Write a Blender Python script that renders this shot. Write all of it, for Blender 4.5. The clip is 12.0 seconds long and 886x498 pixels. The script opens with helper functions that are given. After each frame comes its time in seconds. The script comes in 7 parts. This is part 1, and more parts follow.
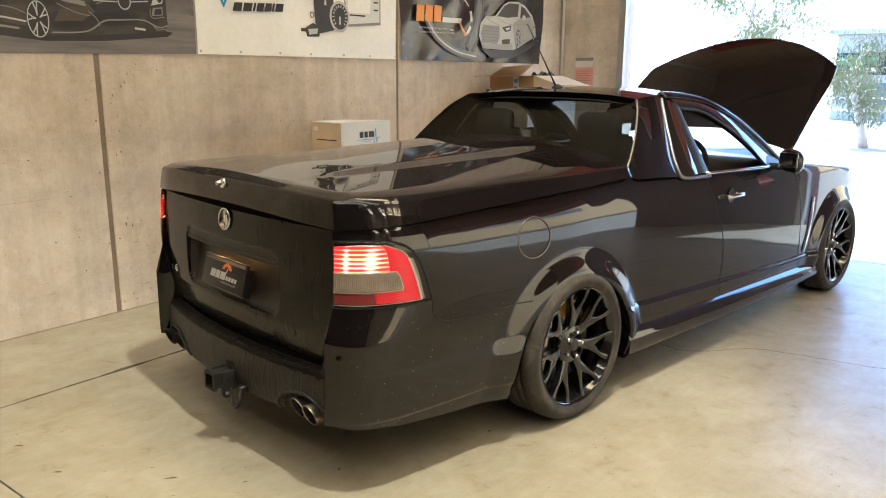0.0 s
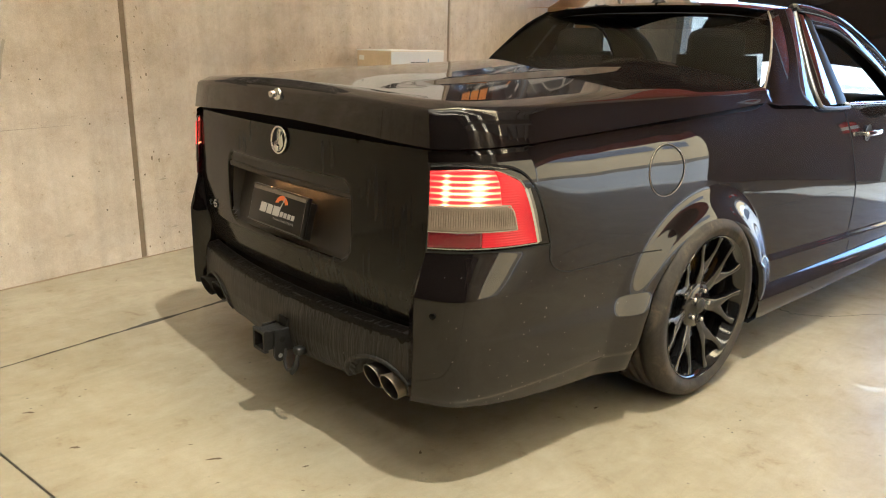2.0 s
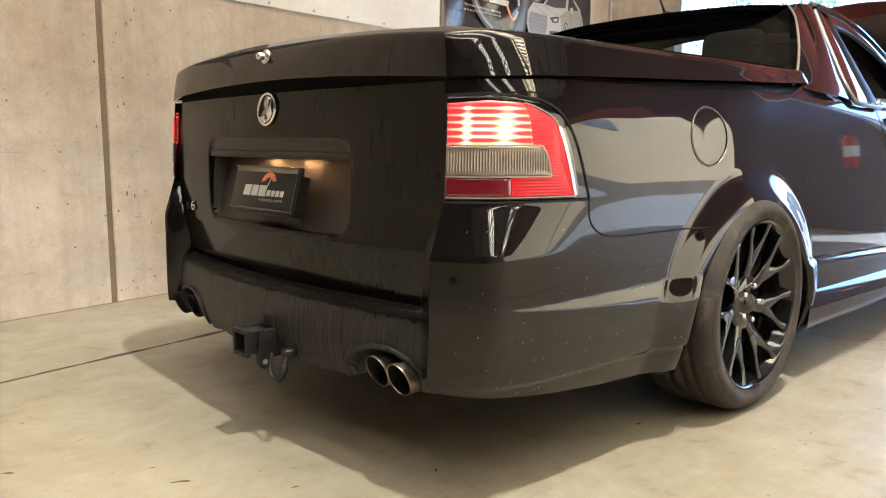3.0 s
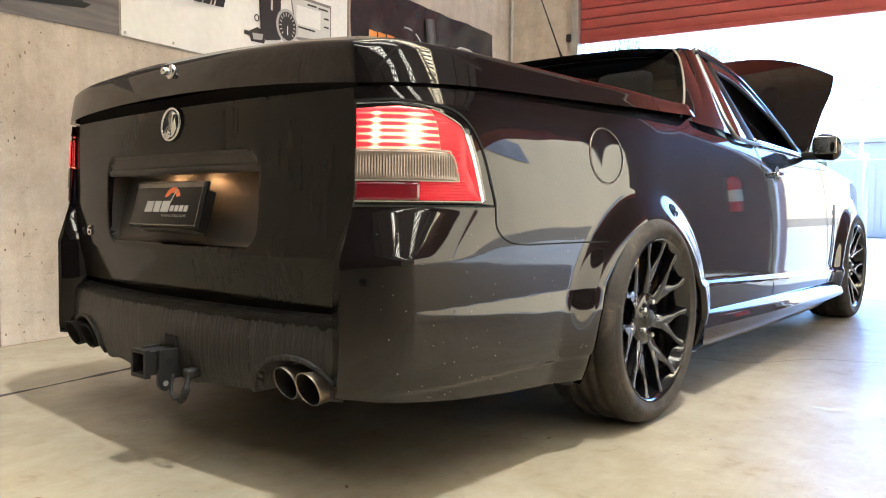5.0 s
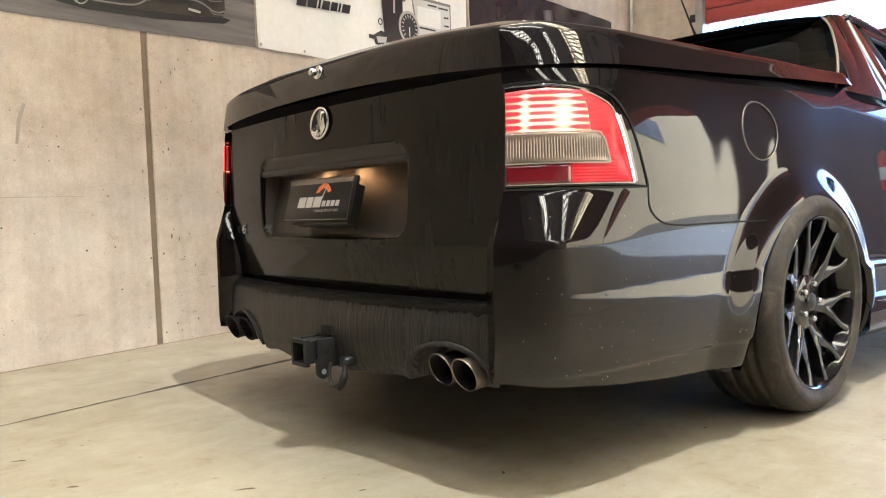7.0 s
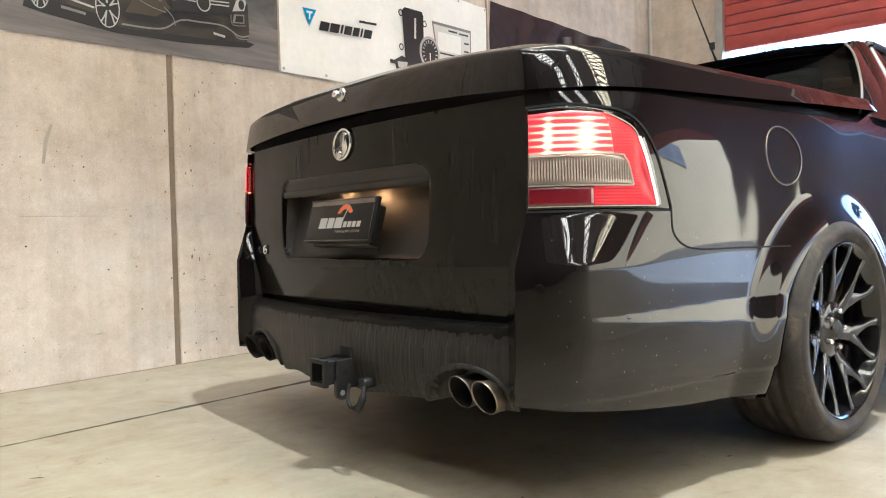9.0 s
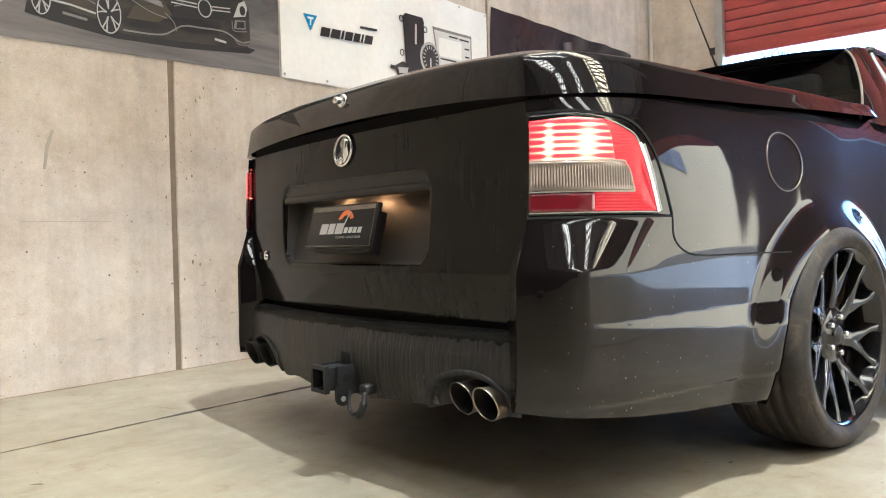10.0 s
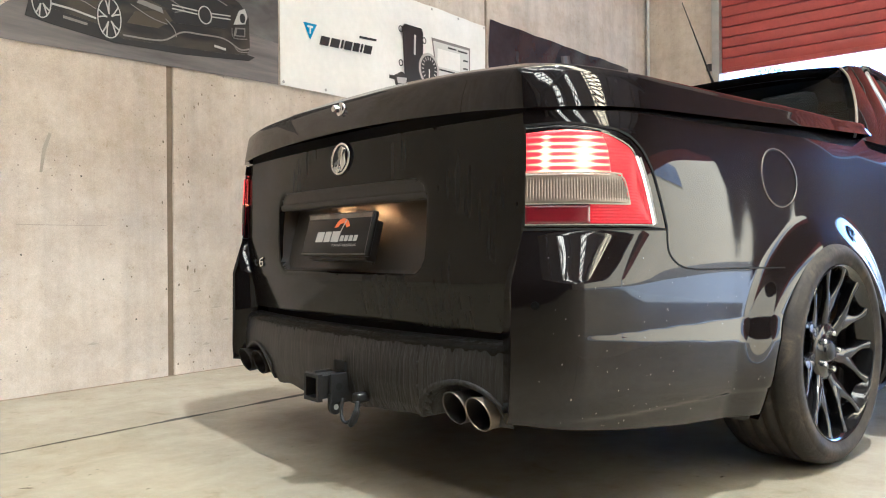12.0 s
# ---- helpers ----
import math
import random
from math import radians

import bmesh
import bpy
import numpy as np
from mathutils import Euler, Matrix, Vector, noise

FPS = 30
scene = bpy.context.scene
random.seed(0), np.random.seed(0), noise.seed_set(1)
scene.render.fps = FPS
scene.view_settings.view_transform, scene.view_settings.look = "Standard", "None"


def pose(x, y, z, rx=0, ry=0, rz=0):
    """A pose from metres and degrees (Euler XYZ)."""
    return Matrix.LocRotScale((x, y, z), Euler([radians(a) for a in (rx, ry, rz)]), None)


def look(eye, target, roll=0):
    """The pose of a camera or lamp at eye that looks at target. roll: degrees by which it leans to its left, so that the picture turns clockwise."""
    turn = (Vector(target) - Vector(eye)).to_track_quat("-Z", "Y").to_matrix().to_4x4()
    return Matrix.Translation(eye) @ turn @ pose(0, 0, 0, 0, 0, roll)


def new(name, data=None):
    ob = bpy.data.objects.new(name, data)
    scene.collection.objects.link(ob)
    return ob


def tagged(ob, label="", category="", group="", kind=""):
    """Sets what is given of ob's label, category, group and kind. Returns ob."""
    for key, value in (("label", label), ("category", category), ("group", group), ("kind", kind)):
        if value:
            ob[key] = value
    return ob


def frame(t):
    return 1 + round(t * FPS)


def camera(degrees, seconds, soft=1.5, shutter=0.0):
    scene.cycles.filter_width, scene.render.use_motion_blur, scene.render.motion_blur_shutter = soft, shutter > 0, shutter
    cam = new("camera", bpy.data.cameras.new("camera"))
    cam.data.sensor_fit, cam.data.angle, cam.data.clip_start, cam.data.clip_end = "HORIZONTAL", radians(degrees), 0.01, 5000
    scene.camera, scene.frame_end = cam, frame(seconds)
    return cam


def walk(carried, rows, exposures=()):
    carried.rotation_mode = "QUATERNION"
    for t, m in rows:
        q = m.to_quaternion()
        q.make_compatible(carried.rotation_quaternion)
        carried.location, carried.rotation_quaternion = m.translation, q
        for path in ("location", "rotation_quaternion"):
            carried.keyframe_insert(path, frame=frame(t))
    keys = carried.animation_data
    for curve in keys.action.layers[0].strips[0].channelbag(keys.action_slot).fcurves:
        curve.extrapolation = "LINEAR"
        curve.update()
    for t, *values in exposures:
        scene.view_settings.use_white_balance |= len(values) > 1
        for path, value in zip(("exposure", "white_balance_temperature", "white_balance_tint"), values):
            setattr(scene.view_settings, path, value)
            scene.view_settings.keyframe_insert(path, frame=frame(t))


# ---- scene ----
cam = camera(61.5, 12.0, soft=1.1)
PATH = [
    (0, (2.662, -1.305, 1.418), (1.251, 0.043, 0.979), 0.3),
    (0.5, (2.663, -1.302, 1.417), (1.251, 0.04, 0.966), 0.4),
    (1, (2.56, -1.331, 1.377), (1.144, 0.003, 0.913), 0.7),
    (1.5, (2.344, -1.258, 1.284), (0.933, 0.057, 0.753), 0.8),
    (2, (2.071, -1.135, 1.208), (0.652, 0.164, 0.661), 1.1),
    (2.5, (1.878, -1.074, 0.992), (0.433, 0.234, 0.544), 0.5),
    (3, (1.835, -1.021, 0.797), (0.4, 0.344, 0.519), 0.3),
    (3.5, (1.848, -1.016, 0.711), (0.502, 0.449, 0.51), 1.3),
    (3.7, (1.85, -1.015, 0.694), (0.532, 0.479, 0.515), 1.5),
    (5.3, (1.849, -1.043, 0.667), (0.584, 0.502, 0.557), 0.3),
    (5.5, (1.847, -1.04, 0.662), (0.563, 0.489, 0.547), -0.1),
    (6, (1.804, -1.077, 0.645), (0.448, 0.388, 0.523), -1.1),
    (6.5, (1.792, -1.089, 0.644), (0.338, 0.278, 0.522), -2.1),
    (7, (1.79, -1.095, 0.641), (0.3, 0.234, 0.531), -2.0),
    (9, (1.78, -1.101, 0.633), (0.26, 0.198, 0.591), -1.4),
    (9.5, (1.78, -1.1, 0.634), (0.259, 0.199, 0.598), -1.4),
    (10, (1.779, -1.102, 0.636), (0.259, 0.196, 0.607), -1.4),
    (10.5, (1.782, -1.103, 0.636), (0.263, 0.197, 0.615), -1.2),
    (11, (1.783, -1.103, 0.633), (0.265, 0.2, 0.619), -1.0),
    (11.5, (1.782, -1.105, 0.634), (0.267, 0.201, 0.625), -0.6),
    (12, (1.782, -1.106, 0.634), (0.27, 0.203, 0.633), -0.4),
]
walk(cam, [(t, look(eye, target, roll)) for t, eye, target, roll in PATH],
     [(0.0, 2.84, 4700, 7), (1.5, 2.88, 4760, 7), (2.5, 3.03, 4700, 8), (3.0, 3.10, 4560, 10), (3.5, 3.14, 4420, 10), (5.5, 3.18, 4450, 10),
      (6.5, 3.22, 4430, 10), (7.0, 3.24, 4400, 10), (9.0, 3.29, 4200, 10), (12.0, 3.29, 4160, 10)])

# ---- world, sun and large lights ----
world = bpy.data.worlds.new("sky")
scene.world = world
world.use_nodes = True
wn = world.node_tree.nodes
sky = wn.new("ShaderNodeTexSky")
sky.sky_type, sky.sun_disc = "NISHITA", False
sky.sun_elevation, sky.sun_rotation = radians(58), radians(-30)
world.node_tree.links.new(sky.outputs[0], wn["Background"].inputs[0])
wn["Background"].inputs[1].default_value = 0.15

sun_data = bpy.data.lights.new("sun", "SUN")
sun_data.energy, sun_data.angle, sun_data.color = 4.2, radians(0.5), (1.0, 0.95, 0.86)
sun = new("sun", sun_data)
sun.matrix_world = look((-11.0, 15.0, 22.0), (0.0, 6.0, 0.0))

# the beam of the high-bay lamp that hangs beside the car
beam_data = bpy.data.lights.new("high_bay_beam", "SPOT")
beam_data.energy, beam_data.color, beam_data.shadow_soft_size = 290.0, (1.0, 0.76, 0.44), 0.04
beam_data.spot_size, beam_data.spot_blend = radians(49), 0.60
beam = new("high_bay_beam", beam_data)
BAY = Vector((2.00, 0.33, 6.25))
beam.matrix_world = look(BAY, (0.40, 0.20, 0.0))

ROOM = pose(-1.923, 0, 0, 0, 0, 9.17)      # room axes: x from the side wall, y along it, z up


# ---- building helpers ----
def material(name, color, rough=0.5, metal=0.0, grain=0.0, scale=20.0, bump=0.0, coat=0.0, spread=0.0, fleck=None):
    """A surface with two scales of variation in colour, gloss and relief."""
    m = bpy.data.materials.new(name)
    m.use_nodes = True
    nt = m.node_tree
    p = nt.nodes["Principled BSDF"]
    p.inputs["Roughness"].default_value, p.inputs["Metallic"].default_value = rough, metal
    p.inputs["Coat Weight"].default_value, p.inputs["Coat Roughness"].default_value = coat, 0.03
    p.inputs["Base Color"].default_value = (*color, 1)
    if grain or bump or spread:
        tc = nt.nodes.new("ShaderNodeTexCoord")
        fine, broad = nt.nodes.new("ShaderNodeTexNoise"), nt.nodes.new("ShaderNodeTexNoise")
        fine.inputs["Scale"].default_value, fine.inputs["Detail"].default_value = scale * 8, 6
        broad.inputs["Scale"].default_value, broad.inputs["Detail"].default_value = scale * 0.6, 5
        for n in (fine, broad):
            nt.links.new(tc.outputs["Object"], n.inputs["Vector"])
        add = nt.nodes.new("ShaderNodeMath")
        add.operation = "MULTIPLY_ADD"
        add.inputs[1].default_value = 0.4
        nt.links.new(fine.outputs["Fac"], add.inputs[0])
        half = nt.nodes.new("ShaderNodeMath")
        half.operation, half.inputs[1].default_value = "MULTIPLY", 0.6
        nt.links.new(broad.outputs["Fac"], half.inputs[0])
        nt.links.new(half.outputs[0], add.inputs[2])
        if grain:
            ramp = nt.nodes.new("ShaderNodeValToRGB")
            lo, hi = [tuple(max(0.0, c * (1 + k * grain)) for c in color) for k in (-1, 1)]
            ramp.color_ramp.elements[0].position, ramp.color_ramp.elements[1].position = 0.3, 0.7
            ramp.color_ramp.elements[0].color, ramp.color_ramp.elements[1].color = (*lo, 1), (*hi, 1)
            nt.links.new(add.outputs[0], ramp.inputs["Fac"])
            nt.links.new(ramp.outputs["Color"], p.inputs["Base Color"])
        if spread:
            mr = nt.nodes.new("ShaderNodeMapRange")
            mr.inputs[1].default_value, mr.inputs[2].default_value = 0.3, 0.7
            mr.inputs[3].default_value, mr.inputs[4].default_value = max(0.0, rough - spread), min(1.0, rough + spread)
            nt.links.new(add.outputs[0], mr.inputs[0])
            nt.links.new(mr.outputs[0], p.inputs["Roughness"])
        if bump:
            b = nt.nodes.new("ShaderNodeBump")
            b.inputs["Strength"].default_value, b.inputs["Distance"].default_value = bump, 0.01
            nt.links.new(add.outputs[0], b.inputs["Height"])
            nt.links.new(b.outputs["Normal"], p.inputs["Normal"])
    return m


def glowing(name, color, strength):
    m = material(name, color, 0.4)
    p = m.node_tree.nodes["Principled BSDF"]
    p.inputs["Emission Color"].default_value, p.inputs["Emission Strength"].default_value = (*color, 1), strength
    return m


def clear(name, tint, rough=0.0):
    m = material(name, tint, rough)
    p = m.node_tree.nodes["Principled BSDF"]
    p.inputs["Transmission Weight"].default_value, p.inputs["IOR"].default_value = 1.0, 1.02
    p.inputs["Coat Weight"].default_value, p.inputs["Coat Roughness"].default_value = 0.5, 0.0
    return m


def thing(name, label, category, at=(0, 0, 0), group="", kind=""):
    ob = new(name)
    ob.empty_display_size = 0.05
    ob.matrix_world = Matrix.Translation(at)
    return tagged(ob, label, category, group, kind)


def part(name, data, mat, parent=None, label="", smooth=True, kind=""):
    """Links a bmesh, or (vertices, faces), as one mesh object; its coordinates are those of the world."""
    me = bpy.data.meshes.new(name)
    if isinstance(data, bmesh.types.BMesh):
        data.to_mesh(me)
        data.free()
    else:
        me.from_pydata([tuple(v) for v in data[0]], [], [tuple(f) for f in data[1]])
    if smooth:
        me.polygons.foreach_set("use_smooth", [True] * len(me.polygons))
    for one in mat if isinstance(mat, (list, tuple)) else (mat,):
        me.materials.append(one)
    ob = new(name, me)
    if parent:
        ob.parent = parent
        up = parent.matrix_basis.copy()
        while parent.parent:
            up, parent = parent.parent.matrix_basis @ parent.matrix_parent_inverse @ up, parent.parent
        ob.matrix_parent_inverse = up.inverted()
    return tagged(ob, label, kind=kind)


def edged(ob, degrees=35):
    """Sharp edges where faces meet at more than that angle."""
    ob.data.set_sharp_from_angle(angle=radians(degrees))
    return ob


def box(x0, x1, y0, y1, z0, z1, bevel=0.0, m=None, seg=2, bm=None):
    own = bm or bmesh.new()
    made = bmesh.ops.create_cube(own, size=1.0, matrix=Matrix.LocRotScale(
        ((x0 + x1) / 2, (y0 + y1) / 2, (z0 + z1) / 2), None, (x1 - x0, y1 - y0, z1 - z0)))["verts"]
    if bevel:
        edges = list({e for v in made for e in v.link_edges})
        made = list({v for f in bmesh.ops.bevel(own, geom=edges, offset=bevel, segments=seg, affect="EDGES", profile=0.5)["faces"] for v in f.verts} | {v for v in made if v.is_valid})
    if m:
        bmesh.ops.transform(own, matrix=m, verts=[v for v in made if v.is_valid])
    return own


def lathe(profile, n=48, m=None, closed=False):
    """Turns (radius, height) pairs round z."""
    vs, fs = [], []
    for i in range(n):
        a = 2 * math.pi * i / n
        vs += [(r * math.cos(a), r * math.sin(a), h) for r, h in profile]
    k = len(profile)
    for i in range(n):
        for j in range(k if closed else k - 1):
            a, b = i * k + j, ((i + 1) % n) * k + j
            c, d = ((i + 1) % n) * k + (j + 1) % k, i * k + (j + 1) % k
            fs.append((a, b, c, d))
    if m:
        vs = [m @ Vector(v) for v in vs]
    return vs, fs


def tube(points, radius, sides=8, caps=True, flat=1.0):
    """A round rod along points; radius may be a list."""
    pts = [Vector(p) for p in points]
    rs = [float(r) for r in radius] if isinstance(radius, (list, tuple)) else [float(radius)] * len(pts)
    vs, fs, side = [], [], None
    for i, p in enumerate(pts):
        along = (pts[min(i + 1, len(pts) - 1)] - pts[max(i - 1, 0)]).normalized()
        if side is None:
            side = along.orthogonal().normalized()
        side = (side - along * side.dot(along)).normalized()
        up = along.cross(side)
        for k in range(sides):
            a = 2 * math.pi * k / sides
            vs.append(p + rs[i] * (math.cos(a) * side + flat * math.sin(a) * up))
    for i in range(len(pts) - 1):
        for k in range(sides):
            l = (k + 1) % sides
            fs.append((i * sides + k, i * sides + l, (i + 1) * sides + l, (i + 1) * sides + k))
    if caps:
        fs += [tuple(range(sides))[::-1], tuple((len(pts) - 1) * sides + k for k in range(sides))]
    return vs, fs


def merged(*pieces):
    vs, fs = [], []
    for v, f in pieces:
        fs += [tuple(i + len(vs) for i in one) for one in f]
        vs += list(v)
    return vs, fs


def moved(m, piece):
    return [m @ Vector(v) for v in piece[0]], piece[1]


def mirrored(piece):
    return [(-v[0], v[1], v[2]) for v in piece[0]], [tuple(reversed(f)) for f in piece[1]]


def grid(fn, nu, nv):
    """A sheet of fn(i / nu, j / nv)."""
    vs = [fn(i / nu, j / nv) for i in range(nu + 1) for j in range(nv + 1)]
    k = nv + 1
    return vs, [(i * k + j, (i + 1) * k + j, (i + 1) * k + j + 1, i * k + j + 1) for i in range(nu) for j in range(nv)]


def curve(points, n):
    """n + 1 places along a smooth line through the points."""
    P = np.array(points, float)
    out = []
    for t in np.linspace(0, len(P) - 1, n + 1):
        i = min(int(t), len(P) - 2)
        f = t - i
        a, b, c, d = P[max(i - 1, 0)], P[i], P[i + 1], P[min(i + 2, len(P) - 1)]
        out.append(0.5 * (2 * b + (c - a) * f + (2 * a - 5 * b + 4 * c - d) * f**2 + (3 * b - a - 3 * c + d) * f**3))
    return np.array(out)


def plate(points, y0, y1):
    """A flat slab: an outline in (x, z), from y0 to y1."""
    n = len(points)
    vs = [(x, y, z) for y in (y0, y1) for x, z in points]
    fs = [tuple(range(n)), tuple(range(2 * n - 1, n - 1, -1))]
    fs += [(i, i + n, (i + 1) % n + n, (i + 1) % n) for i in range(n)]
    return vs, fs


def smoothstep(a, b, x):
    t = np.clip((x - a) / (b - a), 0, 1)
    return t * t * (3 - 2 * t)


def chain(nt, kind, vector=None, **values):
    """A node with its inputs set."""
    n = nt.nodes.new(kind)
    for key, v in values.items():
        n.inputs[key].default_value = v
    if vector:
        nt.links.new(vector, n.inputs["Vector"])
    return n


def ramped(nt, value, stops):
    r = nt.nodes.new("ShaderNodeValToRGB")
    while len(r.color_ramp.elements) < len(stops):
        r.color_ramp.elements.new(0.5)
    for e, (at, c) in zip(r.color_ramp.elements, stops):
        e.position, e.color = at, (*c, 1) if isinstance(c, tuple) else (c, c, c, 1)
    nt.links.new(value, r.inputs["Fac"])
    return r.outputs["Color"]


def blended(nt, a, b, fac=1.0, how="MULTIPLY"):
    m = nt.nodes.new("ShaderNodeMix")
    m.data_type, m.blend_type = "RGBA", how
    if isinstance(fac, float):
        m.inputs[0].default_value = fac
    else:
        nt.links.new(fac, m.inputs[0])
    nt.links.new(a, m.inputs[6])
    nt.links.new(b, m.inputs[7])
    return m.outputs[2]


def stretched(nt, scale):
    tc, mp = nt.nodes.new("ShaderNodeTexCoord"), nt.nodes.new("ShaderNodeMapping")
    mp.inputs["Scale"].default_value = scale
    nt.links.new(tc.outputs["Object"], mp.inputs["Vector"])
    return mp.outputs[0]


def streaked(m, lo, hi, scale):
    """Run-down dirt: streaks along z over broad patches."""
    nt = m.node_tree
    p = nt.nodes["Principled BSDF"]
    fine = chain(nt, "ShaderNodeTexNoise", stretched(nt, scale), Scale=1.0, Detail=5.0)
    broad = chain(nt, "ShaderNodeTexNoise", stretched(nt, (5, 5, 5)), Scale=1.0, Detail=4.0)
    c = ramped(nt, fine.outputs["Fac"], [(0.36, lo), (0.66, hi)])
    c = blended(nt, c, ramped(nt, broad.outputs["Fac"], [(0.35, 0.35), (0.65, 1.0)]))
    nt.links.new(c, p.inputs["Base Color"])


def weathered(name, color, rough, grain, scale, streaks, bump, patchy=1.0, pores=0.40):
    """Cast concrete: clouds, stains, water streaks, pores and sandy grain."""
    m = material(name, color, rough)
    nt = m.node_tree
    p = nt.nodes["Principled BSDF"]
    here = stretched(nt, (1, 1, 1))
    cloud = chain(nt, "ShaderNodeTexNoise", here, Scale=scale, Detail=7.0, Roughness=0.62, Distortion=0.4)
    blotch = chain(nt, "ShaderNodeTexNoise", here, Scale=scale * 5, Detail=8.0, Roughness=0.7)
    sand = chain(nt, "ShaderNodeTexNoise", here, Scale=170.0, Detail=4.0, Roughness=0.8)
    pore = chain(nt, "ShaderNodeTexVoronoi", here, Scale=34.0)
    some = chain(nt, "ShaderNodeTexNoise", here, Scale=2.2, Detail=3.0)
    lo, hi = [tuple(c * (1 + k * grain * w) for c, w in zip(color, (0.85, 1.0, 1.25))) for k in (-1, 1)]
    c = ramped(nt, cloud.outputs["Fac"], [(0.32, lo), (0.66, hi)] if patchy > 0.5 else [(0.12, lo), (0.88, hi)])
    c = blended(nt, c, ramped(nt, blotch.outputs["Fac"], [(0.24, (0.80, 0.76, 0.70)), (0.56, 1.0), (0.78, 1.04)]), patchy)
    c = blended(nt, c, ramped(nt, sand.outputs["Fac"], [(0.30, 0.84), (0.68, 1.08)]))
    scab = chain(nt, "ShaderNodeTexNoise", here, Scale=19.0, Detail=10.0, Roughness=0.78, Distortion=0.3)
    c = blended(nt, c, ramped(nt, scab.outputs["Fac"], [(0.30, (0.64, 0.58, 0.48)), (0.39, (0.93, 0.91, 0.87)), (0.58, 1.0), (0.70, 1.07)]))
    dots = ramped(nt, pore.outputs["Distance"], [(0.08, pores), (0.15, 1.0)])
    where = ramped(nt, some.outputs["Fac"], [(0.50, 0.0), (0.60, 1.0)])
    c = blended(nt, c, dots, where)
    if streaks:
        run = chain(nt, "ShaderNodeTexNoise", stretched(nt, (7.0, 7.0, 0.30)), Scale=1.0, Detail=5.0, Roughness=0.6)
        c = blended(nt, c, ramped(nt, run.outputs["Fac"], [(0.35, 1 - streaks), (0.58, 1.0)]))
        lift = chain(nt, "ShaderNodeTexNoise", stretched(nt, (0.5, 0.5, 3.5)), Scale=1.0, Detail=4.0)
        c = blended(nt, c, ramped(nt, lift.outputs["Fac"], [(0.34, 0.90), (0.50, 1.0)]))
    nt.links.new(c, p.inputs["Base Color"])
    r = nt.nodes.new("ShaderNodeMapRange")
    r.inputs[1].default_value, r.inputs[2].default_value, r.inputs[3].default_value, r.inputs[4].default_value = 0.3, 0.7, rough - 0.07, rough + 0.10
    if patchy > 0.5:
        nt.links.new(blotch.outputs["Fac"], r.inputs[0])
        nt.links.new(r.outputs[0], p.inputs["Roughness"])
    b = nt.nodes.new("ShaderNodeBump")
    b.inputs["Strength"].default_value, b.inputs["Distance"].default_value = bump, 0.006
    nt.links.new(sand.outputs["Fac"], b.inputs["Height"])
    nt.links.new(b.outputs["Normal"], p.inputs["Normal"])
    return m


